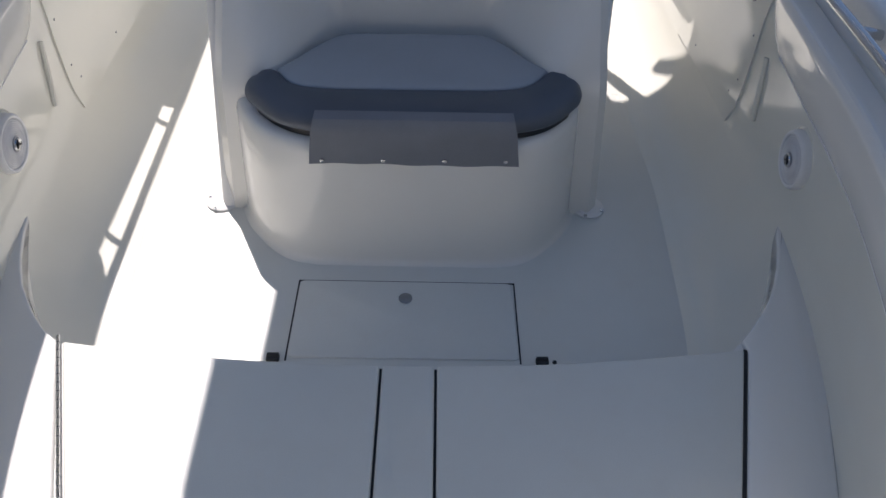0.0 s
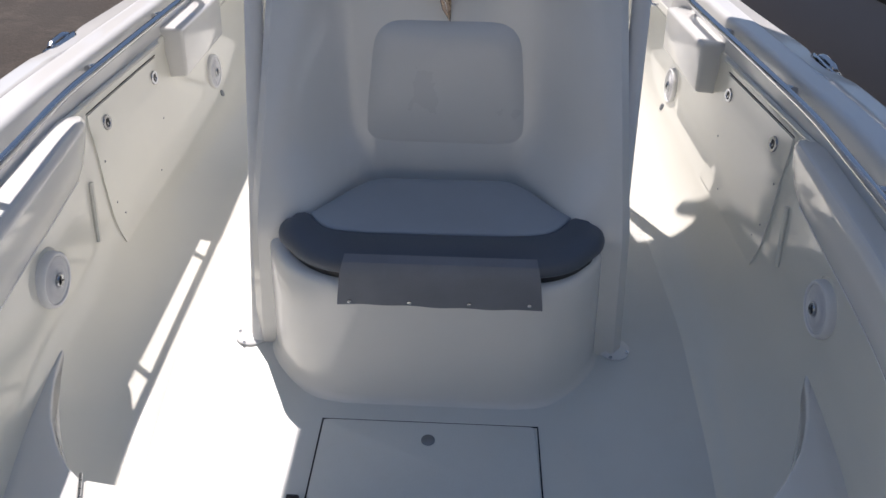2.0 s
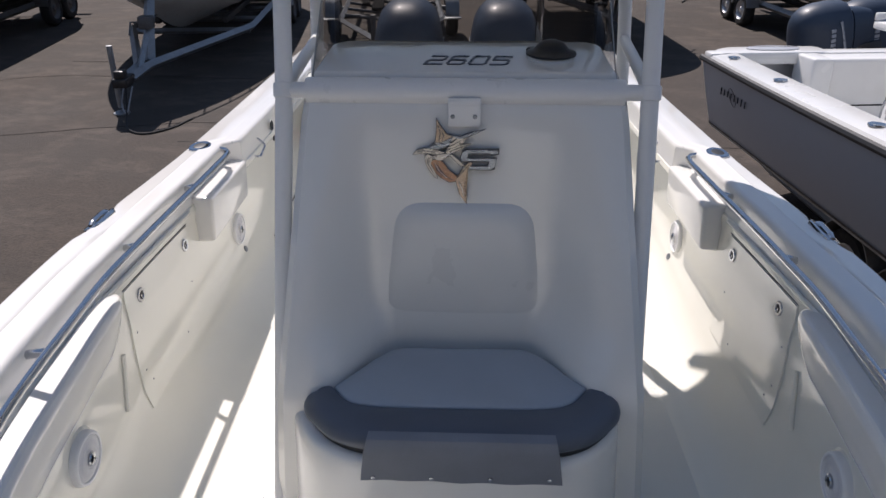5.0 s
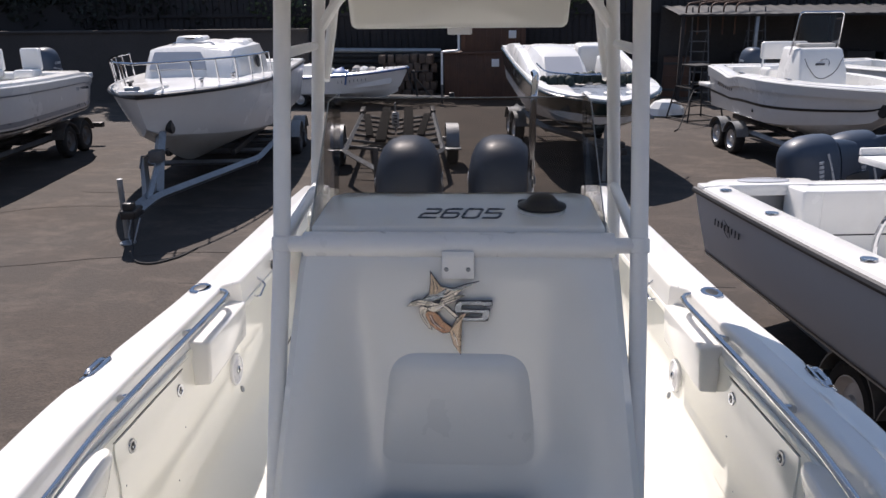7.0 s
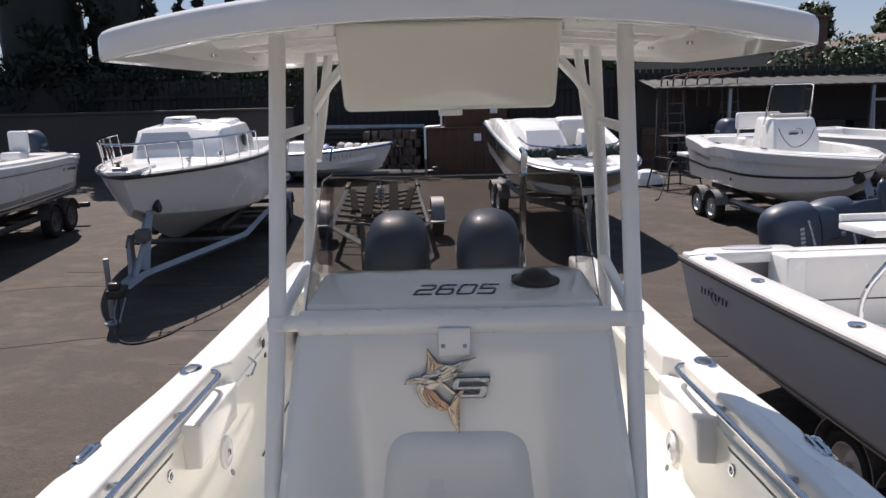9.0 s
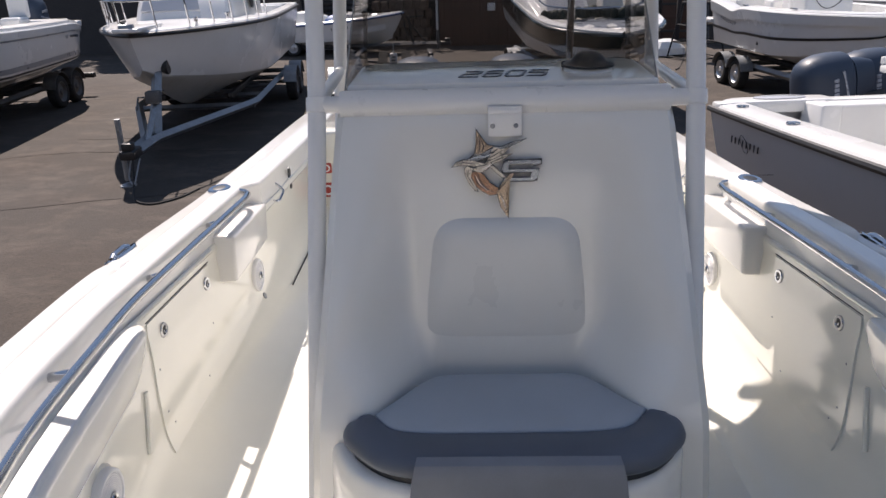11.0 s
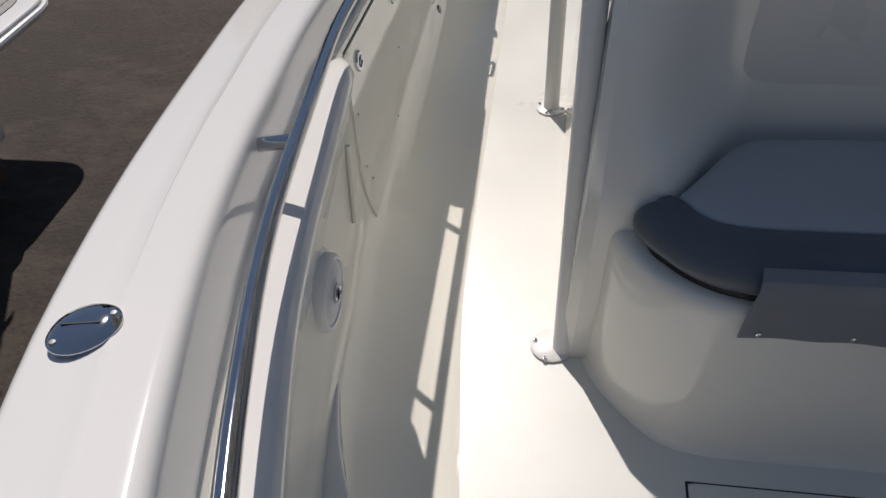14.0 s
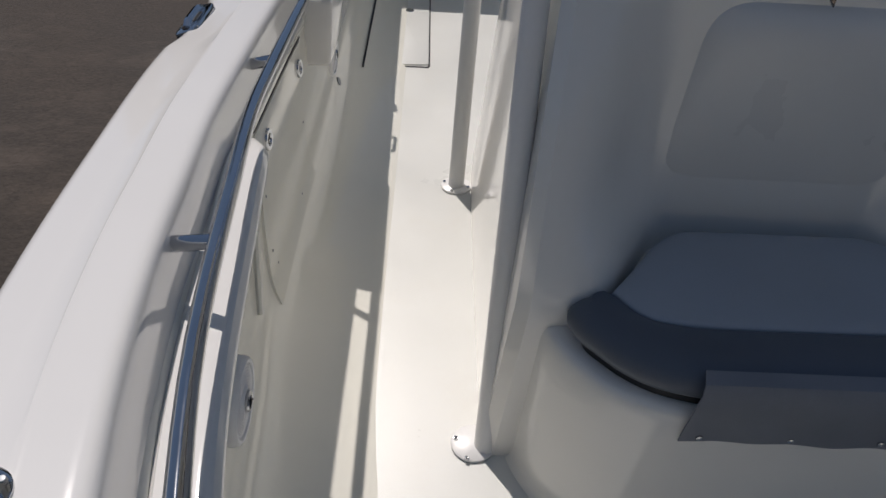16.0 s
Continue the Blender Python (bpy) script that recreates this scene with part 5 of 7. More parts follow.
class Hull:
    """Shape of a planing hull; local y from stern to bow, z up from the keel."""

    def __init__(self, length, beam, height, rise=0.3, full=0.5, blunt=2.2, stem=0.55, chine=0.33, round_=1.0):
        self.l, self.b, self.h, self.rise, self.full, self.blunt, self.stem, self.chine, self.round_ = length, beam / 2, height, rise, full, blunt, stem, chine, round_

    def sheer(self, s):
        t = max(0, (s - self.full) / (1 - self.full))
        return max(0.012, self.b * (0.95 + 0.05 * min(1, s / 0.4)) * (1 - t**self.blunt) ** self.round_), self.h + self.rise * s**2

    def section(self, s):
        b, z = self.sheer(s)
        t = max(0, (s - 0.5) / 0.5)
        c = b * (0.88 - 0.35 * t)
        kz = self.h * self.stem * t**3.0 * 1.25
        cz = max(self.h * self.chine + 0.30 * self.h * t**1.6, kz + 0.02)
        rake = lambda zz: self.l * s - (0.11 * self.l * max(0, 1 - zz / (self.h + self.rise)) * t**2)
        return [(0.0, rake(kz), kz), (c * 0.5, rake(kz), (kz + cz) / 2), (c, rake(cz), cz), (c + 0.06 * (b - c), rake(cz), cz + 0.02), (c + 0.55 * (b - c), rake((cz + z) / 2), cz + 0.5 * (z - cz)), (b, self.l * s, z)]

    def shell(self, lo=0, hi_=5):
        secs = []
        for i in range(31):
            sec = self.section(i / 30)[lo:hi_ + 1]
            if i == 30:
                sec = [(0.0, y, z) for x, y, z in sec]
            secs.append([(-x, y, z) for x, y, z in sec[::-1]] + [(x, y, z) for x, y, z in (sec[1:] if lo == 0 else sec)])
        bm = loft(secs)
        if lo == 0:
            try:
                bm.faces.new([v for v in bm.verts if abs(v.co.y) < 1e-4])
            except ValueError:
                pass
        return bm

    def sides(self, f0, f1, off=0.006, upto=31):
        """Both bands of the topside between two fractions of its height, a little proud."""
        out = []
        for sgn in (-1, 1):
            secs = []
            for i in range(upto):
                sec = self.section(i / 30)
                a, m_, b = Vector(sec[3]), Vector(sec[4]), Vector(sec[5])
                pt = lambda f: (a.lerp(m_, f * 2) if f < 0.5 else m_.lerp(b, f * 2 - 1))
                row = [pt(f0 + (f1 - f0) * k / 3) for k in range(4)]
                secs.append([(sgn * (p.x + off), p.y + off * 4 * (i / 30) ** 4, p.z) for p in row])
            out.append(loft(secs))
        return joined(*out)

    def rub(self, r=0.03):
        pts = [(-self.sheer(i / 40)[0] - 0.005, self.l * i / 40, self.sheer(i / 40)[1]) for i in range(41)]
        pts += [(-x, y, z) for x, y, z in pts[::-1][1:]]
        return tube(pts, r, 8)

    def deck(self, inset=0.22, depth=0.6, s0=0.03, s1=0.86, crown=0.03, up=0.06, bench=True):
        """Cap rail round an open cockpit, with its inner walls and floor."""
        secs = []
        for i in range(37):
            s = s0 + (0.995 - s0) * i / 36
            b, z = self.sheer(s)
            a = max(0.0, b - inset) if s < s1 else max(0.0, b - inset) * max(0.0, 1 - (s - s1) / 0.03)
            d = depth if s < s1 else 0.0
            y = self.l * s
            half = [(b, z), (b - 0.02, z + up * 0.7), (max(a, 0) + 0.04 * (a > 0), z + up), (a, z + up - 0.02), (a, z + up - 0.02 - d), (0.0, z + up - 0.02 - d + (crown if d == 0 else 0))]
            secs.append([(-x, y, q) for x, q in half] + [(x, y, q) for x, q in half[::-1][1:]])
        bm = loft(secs)
        tr = self.sheer(s0)
        rim = joined(bm, box((-tr[0] + 0.01, 0.004, tr[1] - 0.01), (tr[0] - 0.01, self.l * s0 + 0.02, tr[1] + up), 0.02))
        if bench:
            rim = joined(rim, box((-tr[0] + 0.28, self.l * s0, tr[1] - depth), (tr[0] - 0.28, self.l * s0 + 0.35, tr[1] + up - 0.02), 0.02))
        return rim

    def lid(self, s0, s1, h, inset=0.1, n=14):
        """Closed crowned deck between two stations."""
        secs = []
        for i in range(n + 1):
            s = s0 + (s1 - s0) * i / n
            b, z = self.sheer(s)
            a = max(0.01, b - inset)
            secs.append([(x * a, self.l * s, z + 0.03 + h * (1 - x * x)) for x in (-1, -0.9, -0.6, -0.3, 0, 0.3, 0.6, 0.9, 1)])
        return loft(secs)


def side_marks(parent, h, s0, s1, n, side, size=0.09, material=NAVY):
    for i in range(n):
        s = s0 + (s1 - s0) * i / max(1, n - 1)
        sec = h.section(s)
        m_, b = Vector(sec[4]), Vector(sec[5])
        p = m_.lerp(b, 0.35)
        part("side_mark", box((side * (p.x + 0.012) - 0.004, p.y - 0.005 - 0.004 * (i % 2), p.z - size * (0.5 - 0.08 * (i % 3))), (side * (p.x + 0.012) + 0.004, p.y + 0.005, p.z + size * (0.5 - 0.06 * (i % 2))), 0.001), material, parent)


def bow_rail(parent, h, s0, s1, height, n=7, inset=0.07):
    for side in (-1, 1):
        top, posts = [], []
        for i in range(n):
            s = s0 + (s1 - s0) * i / (n - 1)
            b, z = h.sheer(s)
            a = max(0.05, b - inset)
            top.append((side * a, h.l * s + 0.05, z + height))
            posts.append(((side * a, h.l * s - 0.1, z + 0.03), top[-1]))
        part("rail", tube(top + [(0, h.l * s1 + 0.2, top[-1][2])], 0.016, 8), STEEL, parent, "stainless bow rail")
        for a, b in posts:
            part("rail_post", tube([a, b], 0.012, 6), STEEL, parent)


def boat(name, at, rz, label, group="boats in the yard", rx=0):
    return thing(name, at, label, "boat", group, rz=rz, rx=rx)


GZ = GROUND_Z
# cabin boat at the left
cb = boat("cabin_boat", (-5.05, 17.5, GZ + 0.42), 185.3, "white cabin motorboat with bow rail and black rub strip")
hc = Hull(7.5, 2.5, 1.20, 0.10, 0.45, 2.2, round_=0.80)
part("hull", hc.shell(0, 5), HULLW, cb)
part("bottom", hc.shell(0, 3), BOTTOM, cb, at=pose(0, 0, -0.004))
part("rub_strip", hc.rub(0.028), RUBRAIL, cb, "black rub strip")
part("deck", hc.lid(0.5, 0.995, 0.05, 0.0), HULLW, cb)
part("cockpit", hc.deck(0.2, 0.6, 0.03, 0.5), HULLW, cb)


def cabin():
    secs = []
    for y, w, zt in ((2.9, 0.90, 0.50), (3.0, 0.92, 0.56), (4.56, 0.78, 0.53), (4.64, 0.765, 0.50), (4.93, 0.72, 0.10), (4.98, 0.71, 0.02)):
        z0 = hc.sheer(y / 7.5)[1]
        secs.append([(-w, y, z0), (-w * 0.97, y, z0 + zt * 0.5), (-w * 0.86, y, z0 + zt * 0.92), (-w * 0.7, y, z0 + zt), (0, y, z0 + zt + 0.05), (w * 0.7, y, z0 + zt), (w * 0.86, y, z0 + zt * 0.92), (w * 0.97, y, z0 + zt * 0.5), (w, y, z0)])
    return loft(secs, False, True)


cbn = part("cabin", cabin(), HULLW, cb, "white moulded cabin")
zc_ = hc.sheer(5.3 / 7.5)[1]
win = []
for lift in (-0.01, 0.042):
    win.append([(x, 4.64 + 0.29 * f + 0.81 * lift, hc.sheer(4.8 / 7.5)[1] + 0.50 - 0.40 * f + 0.58 * lift) for x, f in ((-0.16, 0.16), (0.56, 0.16), (0.62, 0.80), (-0.34, 0.80))])
part("window", loft(win, True, True), ROOFW, cbn, "grey-tinted front window", smooth=0)
part("roof_hatch", bevel(loft([[(0.02, 3.1, zc_ + 0.44), (0.56, 3.1, zc_ + 0.44), (0.56, 3.7, zc_ + 0.44), (0.02, 3.7, zc_ + 0.44)], [(0.06, 3.14, zc_ + 0.645), (0.50, 3.14, zc_ + 0.645), (0.50, 3.6, zc_ + 0.645), (0.06, 3.6, zc_ + 0.645)]], True, True), 0.03, 3), HULLW, cbn, "white raised hatch on the roof")
part("hatch_vent", box((0.2, 3.57, zc_ + 0.60), (0.36, 3.655, zc_ + 0.625), 0.01), BLACK, cbn)
part("roof_step", bevel(loft([[(-0.74, 2.95, zc_ + 0.40), (-0.30, 2.95, zc_ + 0.46), (-0.30, 3.9, zc_ + 0.46), (-0.74, 3.9, zc_ + 0.40)], [(-0.66, 2.98, zc_ + 0.575), (-0.34, 2.98, zc_ + 0.585), (-0.34, 3.75, zc_ + 0.575), (-0.66, 3.75, zc_ + 0.565)]], True, True), 0.02, 2), HULLW, cbn, "slanted white roof fairing")
part("window_arm", bevel(loft([[(-0.20 - 0.12 * f, y + 0.03, zz), (-0.62 - 0.10 * f, y + 0.01, zz - 0.01), (-0.66 - 0.10 * f, y - 0.14, zz - 0.02), (-0.20 - 0.12 * f, y - 0.12, zz - 0.02)] for f, y, zz in ((0, 4.64, zc_ + 0.49), (0.5, 4.84, zc_ + 0.30), (1.0, 5.05, zc_ + 0.05))], True, True), 0.02, 2), HULLW, cbn, "white moulded fairing beside the front window")
part("roof_rail", tube(rounded([(-0.36, 4.45, zc_ + 0.50), (-0.30, 4.50, zc_ + 0.575), (0.30, 4.50, zc_ + 0.575), (0.36, 4.45, zc_ + 0.50)], 0.04, 3), 0.018, 6), STEEL, cbn)
for s in (-1, 1):
    part("porthole", moved(lathe([(0, 0), (0.12, 0), (0.12, 0.02), (0.09, 0.025), (0, 0.02)], 20), aim((s * 0.86, 3.7, zc_ + 0.24), (s, 0, 0.1))), BLACK, cbn, "round dark porthole")
bow_rail(cb, hc, 0.55, 0.955, 0.42, 7)
part("pulpit", bevel(loft([[(-0.22, 6.75, z), (0.22, 6.75, z), (0.16, 7.62, z), (-0.16, 7.62, z)] for z in (1.345, 1.395)], True, True), 0.015, 2), HULLW, cb, "white anchor pulpit plate")
part("anchor_roller", tube([(-0.09, 7.55, 1.41), (0.09, 7.55, 1.41)], 0.035, 8), GALV, cb)
for x_, y_ in ((-0.55, 6.3), (0.35, 6.6), (-0.8, 5.4)):
    part("deck_cleat", joined(box((x_ - 0.02, y_ - 0.10, 1.40), (x_ + 0.02, y_ + 0.10, 1.43), 0.008), box((x_ - 0.02, y_ - 0.03, 1.33), (x_ + 0.02, y_ + 0.03, 1.41), 0.005)), BLACK if x_ > 0 else STEEL, cb)
# darker rims: the shade on these wheels is put into their colour
trailer((-4.84, 16.35, GZ), 185.3, 7.2, 2.3, 2, 0.12, 0.45, True, "grey galvanised boat trailer under the cabin boat", post_h=0.78, rim=GALVD)
ch = thing("safety_chain", (-4.1, 9.0, GZ), "rusty safety chain and hose hanging from the trailer coupler", "chain")
part("chain", tube(rounded([(0, 0, 0.45), (0.02, -0.15, 0.1), (0.1, -0.4, 0.02), (0.35, -0.55, 0.015), (0.6, -0.3, 0.015), (0.7, 0.1, 0.015)], 0.2, 5), 0.013, 6), RUBBER, ch)
part("loop", tube(rounded([(-0.02, 0, 0.43), (-0.05, -0.1, 0.2), (0.03, -0.16, 0.12), (0.08, 0, 0.42)], 0.08, 4), 0.01, 6), GALV, ch)

# white boat at the far left
wb = boat("open_motorboat", (-8.92, 16.05, GZ + 0.50), 184, "white open motorboat with grey waterline stripe on a trailer")
class RoundStern(Hull):
    """Hull whose stern quarters draw in and fall away."""

    def sheer(self, s):
        b, z = super().sheer(s)
        k = max(0.0, 1 - s / 0.13)
        return b * (1 - 0.16 * k**2), z - 0.13 * k**1.5


hw_ = RoundStern(6.6, 2.3, 1.02, 0.24, 0.5, 2.2)
part("hull", hw_.shell(0, 5), HULLW, wb)
part("stripe", hw_.sides(0.10, 0.22), COWLB, wb, "grey waterline stripe")
part("lower_stripe", hw_.sides(0.0, 0.05), BLACK, wb)
part("upper_line", hw_.sides(0.80, 0.83, 0.008), COWLB, wb, "thin grey line under the gunwale")
part("gunwale_flare", hw_.sides(0.84, 1.0, 0.03), HULLW, wb, "white flared gunwale band")
part("rub_strip", hw_.rub(0.02), HULLW, wb)
part("deck", hw_.deck(0.22, 0.6, 0.03, 0.7, 0.03, 0.10), HULLW, wb)
part("transom_cap", bevel(loft([[(-wd, y, z - 0.12), (wd, y, z - 0.12), (wd * 0.92, y, z), (-wd * 0.92, y, z)] for y, z, wd in ((-0.03, 0.92, 0.86), (0.10, 0.98, 0.90), (0.45, 1.10, 0.98), (1.1, 1.12, 1.02))], True, True), 0.02, 2), HULLW, wb, "sloping white stern cap")
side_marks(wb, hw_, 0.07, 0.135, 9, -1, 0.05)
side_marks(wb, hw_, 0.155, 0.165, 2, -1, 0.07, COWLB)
for x_ in (-0.30, 0.42):
    part("seat", joined(box((x_ - 0.19, 1.0, 1.16), (x_ + 0.19, 1.12, 1.58), 0.055, 4), box((x_ - 0.19, 1.08, 1.05), (x_ + 0.19, 1.48, 1.20), 0.05, 3), tube([(x_, 1.28, 0.5), (x_, 1.28, 1.08)], 0.04, 8)), HULLW, wb, "white helm seat")
outboard((-9.12, 16.50, GZ + 1.42), 184, 0.92, "", "dark blue outboard motor on the stern of the open boat")
# dark rims stand for wheels lying in the boat's shade
wbt = trailer((-8.95, 16.15, GZ), 184, 6.6, 1.62, 2, 0.145, 0.42, False, "dark galvanised trailer under an open motorboat", r=0.31, steel=GALVD, rim=GALVD)
part("light_board", box((-0.95, -0.25, 0.36), (-0.55, -0.12, 0.46), 0.01), BLACK, wbt, "dark light board")

# small skiff by the fence
sk = boat("skiff", (-6.15, 22.9, GZ + 0.10), -95, "small white open skiff with pale blue rim and clutter inside")
hs_ = Hull(4.15, 1.6, 0.70, 0.26, 0.45, 2.6, 0.35, 0.40)
part("hull", hs_.shell(0, 5), HULLW, sk)
part("rim", hs_.rub(0.03), BLUE, sk, "pale blue rim")
part("deck", hs_.deck(0.10, 0.4, 0.03, 0.9), HULLW, sk)
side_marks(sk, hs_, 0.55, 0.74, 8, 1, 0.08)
part("helm_box", box((-0.4, 1.1, 0.5), (0.4, 1.7, 1.05), 0.04, 3), HULLW, sk)
part("tarp", moved(lathe([(0, 0), (0.3, 0.02), (0.24, 0.12), (0.1, 0.2), (0, 0.22)], 9), pose(0.2, 2.2, 0.74)), BLUE, sk, "crumpled blue tarp")
for i in range(4):
    part("bundle", moved(lathe([(0, 0), (0.16, 0.03), (0.14, 0.14), (0.05, 0.2), (0, 0.2)], 7), pose(-0.2 + 0.15 * i, 2.6 + 0.28 * i, 0.80, 12 * i, 9 * i)), HULLW if i % 2 else TEAK, sk)
for i in range(9):
    part("bundle", moved(lathe([(0, 0), (0.10, 0.02), (0.09, 0.09), (0.03, 0.14), (0, 0.14)], 6), pose(-0.4 + 0.13 * (i * 5 % 7), 1.8 + 0.22 * i, 0.80 + 0.03 * (i % 3), 25 * i, 17 * i)), (TEAK, HULLW, BLUE, RUBBER)[i % 4], sk, "crumpled odds and ends")
part("rope", tube(rounded([(-0.5, 3.3, 0.8), (-0.2, 3.8, 0.98), (0.1, 4.12, 0.98), (0.12, 4.2, 0.6), (0.2, 4.35, 0.25)], 0.1, 4), 0.018, 6), RUBBER, sk, "dark bow rope")
part("strap", tube([(0.55, 2.55, 0.88), (0.76, 2.55, 0.86), (0.80, 2.52, 0.70), (0.79, 2.5, 0.55)], 0.03, 6), BLUE, sk, "bright blue strap over the side")
skt = trailer((-6.2, 22.9, GZ), -95, 5.3, 1.1, 1, 0.22, 0.22, False, "rusty light trailer under a skiff", steel=GALVD, r=0.22)
part("winch_post", joined(tube([(0, 4.45, 0.2), (0, 4.35, 0.95)], 0.035, 6), tube([(0, 4.9, 0.2), (0, 4.36, 0.8)], 0.025, 6), tube([(-0.12, 4.33, 0.95), (0.12, 4.33, 0.95)], 0.04, 8), tube([(0, 4.3, 0.93), (0, 4.75, 0.98)], 0.02, 6)), RUBBER, skt, "dark winch post")

# empty trailer behind the motors
et = thing("boat_trailer", (-1.82, 17.7, GZ), "empty galvanised boat trailer with dark bunks and a tag", "trailer", "trailers", rz=185.2)
for sx in (-1, 1):
    part("side_rail", tube([(sx * 0.78, 0.55, 0.5), (sx * 0.82, 4.82, 0.5), (sx * 0.06, 6.75, 0.5), (sx * 0.05, 7.3, 0.5)], 0.046, 4), GALV, et, "bright galvanised side rail")
    part("rail_end", box((sx * 0.78 - 0.05, -0.25, 0.44), (sx * 0.78 + 0.05, 0.56, 0.58), 0.01), BLACK, et)
    part("bunk", box((sx * 0.24 - 0.095, 0.1, 0.545), (sx * 0.24 + 0.095, 4.3, 0.60), 0.01), CARPET, et, "wide dark carpeted bunk")
    part("outer_bunk", moved(box((-0.07, 0, 0.53), (0.07, 2.7, 0.58), 0.01), pose(sx * 0.64, 1.0, 0, 0, 0, sx * 4)), CARPET, et)
    wheel(et, (sx * 1.03, 3.55, 0.33), 0.33, 0.21)
    fsecs = [[(sx * 1.03 + d, 3.55 + 0.40 * math.cos(a), 0.35 + 0.40 * math.sin(a)) for d in (-0.115, 0.115)] for a in [0.1 + 2.94 * i / 12 for i in range(13)]]
    part("fender", sheet(fsecs, 0.012), GALV, et, "pale galvanised fender")
    part("fender_step", box((sx * 1.03 - 0.14, 3.93, 0.36), (sx * 1.03 + 0.14, 4.12, 0.385), 0.005), GALV, et)
    part("fender_arm", box((min(sx * 0.8, sx * 0.95), 3.50, 0.42), (max(sx * 0.8, sx * 0.95), 3.58, 0.5), 0.01), GALV, et)
    for i in range(7):
        y = 0.75 + i * 0.60
        part("cross_bar", tube([(sx * 0.8, y, 0.50), (sx * 0.02, y + 0.24, 0.44)], 0.028, 6), GALVD, et)
part("axle", tube([(-1.0, 3.55, 0.33), (1.0, 3.55, 0.33)], 0.04, 6), GALVD, et)
part("coupler", box((-0.07, 7.2, 0.44), (0.07, 7.6, 0.56), 0.02), BLACK, et)
part("jack", tube([(0.2, 7.0, 0.03), (0.2, 7.0, 0.95)], 0.035, 8), GALVD, et)
part("tag_post", tube([(0.0, 2.9, 0.5), (0.0, 2.9, 1.05)], 0.02, 6), GALV, et)
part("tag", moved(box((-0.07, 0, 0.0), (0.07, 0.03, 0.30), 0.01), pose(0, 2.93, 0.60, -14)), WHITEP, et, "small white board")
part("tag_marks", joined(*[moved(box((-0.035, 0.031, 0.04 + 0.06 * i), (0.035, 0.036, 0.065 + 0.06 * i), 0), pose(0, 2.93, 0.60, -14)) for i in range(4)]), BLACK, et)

# deck boat with dark green side
gb = boat("deck_boat", (1.49, 17.41, 0.078), 187.5, "white and dark green deck boat with canvas bundles", rx=-6.5)
gb.matrix_world = gb.matrix_world @ Matrix.Scale(0.86, 4)
hg = Hull(6.0, 2.5, 1.05, 0.04, 0.55, 4.2, 0.5, 0.30)
part("hull", hg.shell(0, 5), HULLW, gb)
part("green_band", hg.sides(0.46, 0.99, 0.012), HULLK, gb, "dark green band round the side")
part("lower_band", hg.sides(0.40, 0.44, 0.012), HULLK, gb)
# shade under the hull put into the bottom's colour
part("bottom", hg.shell(0, 3), HULLK, gb, "underside coloured dark to stand for its shade", at=pose(0, 0, -0.004))
part("rub_strip", hg.rub(0.035), HULLK, gb, "dark green rub strip")
part("deck", hg.deck(0.22, 0.5, 0.03, 0.93, 0.03, 0.09), HULLW, gb)
part("sole", box((-0.95, 0.4, 0.60), (0.95, 5.2, 0.64), 0.01), TEAK, gb)
part("bow_pad", hg.lid(0.70, 0.955, -0.05, 0.24), COWLB, gb, "blue-grey bow pad")


def helm_housing():
    secs = []
    for y, z, w in ((1.2, 0.10, 0.9), (1.5, 0.36, 0.95), (2.2, 0.46, 1.0), (2.9, 0.47, 1.0), (3.25, 0.42, 0.98), (3.5, 0.28, 0.95), (3.85, 0.03, 0.9)):
        r0, r1 = -0.02, w
        secs.append([(r0, y, 1.05), (r0 + 0.02, y, 1.05 + z * 0.7), (r0 + 0.10, y, 1.05 + z * 0.95), (r0 + 0.3, y, 1.05 + z), (r1 - 0.3, y, 1.05 + z), (r1 - 0.10, y, 1.05 + z * 0.93), (r1, y, 1.05 + z * 0.6), (r1 + 0.10, y, 1.05)])
    return loft(secs, True, True)


part("helm_housing", helm_housing(), HULLW, gb, "white moulded helm housing")
part("helm_window", loft([[(0.12, 3.34 + d, 1.44 + d), (0.84, 3.34 + d, 1.44 + d), (0.88, 3.80 + d, 1.15 + d), (0.10, 3.80 + d, 1.15 + d)] for d in (0.0, 0.022)], True, True), ROOFW, gb, "grey front window", smooth=0)
for sx in (-1, 1):
    part("side_wing", bevel(loft([[(sx * (hg.sheer(y / 6.0)[0] - 0.02), y, 1.08), (sx * (hg.sheer(y / 6.0)[0] - 0.10), y, 1.10 + z), (sx * (hg.sheer(y / 6.0)[0] - 0.26), y, 1.10 + z), (sx * (hg.sheer(y / 6.0)[0] - 0.30), y, 1.08)] for y, z in ((0.3, 0.12), (1.2, 0.28), (2.2, 0.27), (3.2, 0.16), (4.3, 0.03))], True, True), 0.02, 2), HULLW, gb, "white swept side coaming")
    part("side_vent", moved(lathe([(0, 0), (0.10, 0), (0.09, 0.03), (0, 0.03)], 16), aim((sx * (hg.sheer(0.4)[0] + 0.005), 2.4, 0.98), (sx, 0, 0.1))), BLACK, gb)
part("seat", box((-1.0, 1.4, 0.7), (-0.25, 1.9, 1.42), 0.08, 3), HULLW, gb, "white rear seat")
part("port_console", bevel(loft([[(-0.78, 3.0, 0.7), (-0.30, 3.0, 0.7), (-0.30, 3.7, 0.7), (-0.78, 3.7, 0.7)], [(-0.74, 3.05, 1.42), (-0.34, 3.05, 1.42), (-0.34, 3.45, 1.42), (-0.74, 3.45, 1.42)]], True, True), 0.04, 3), HULLW, gb, "white port console")
cvr = random.Random(21)
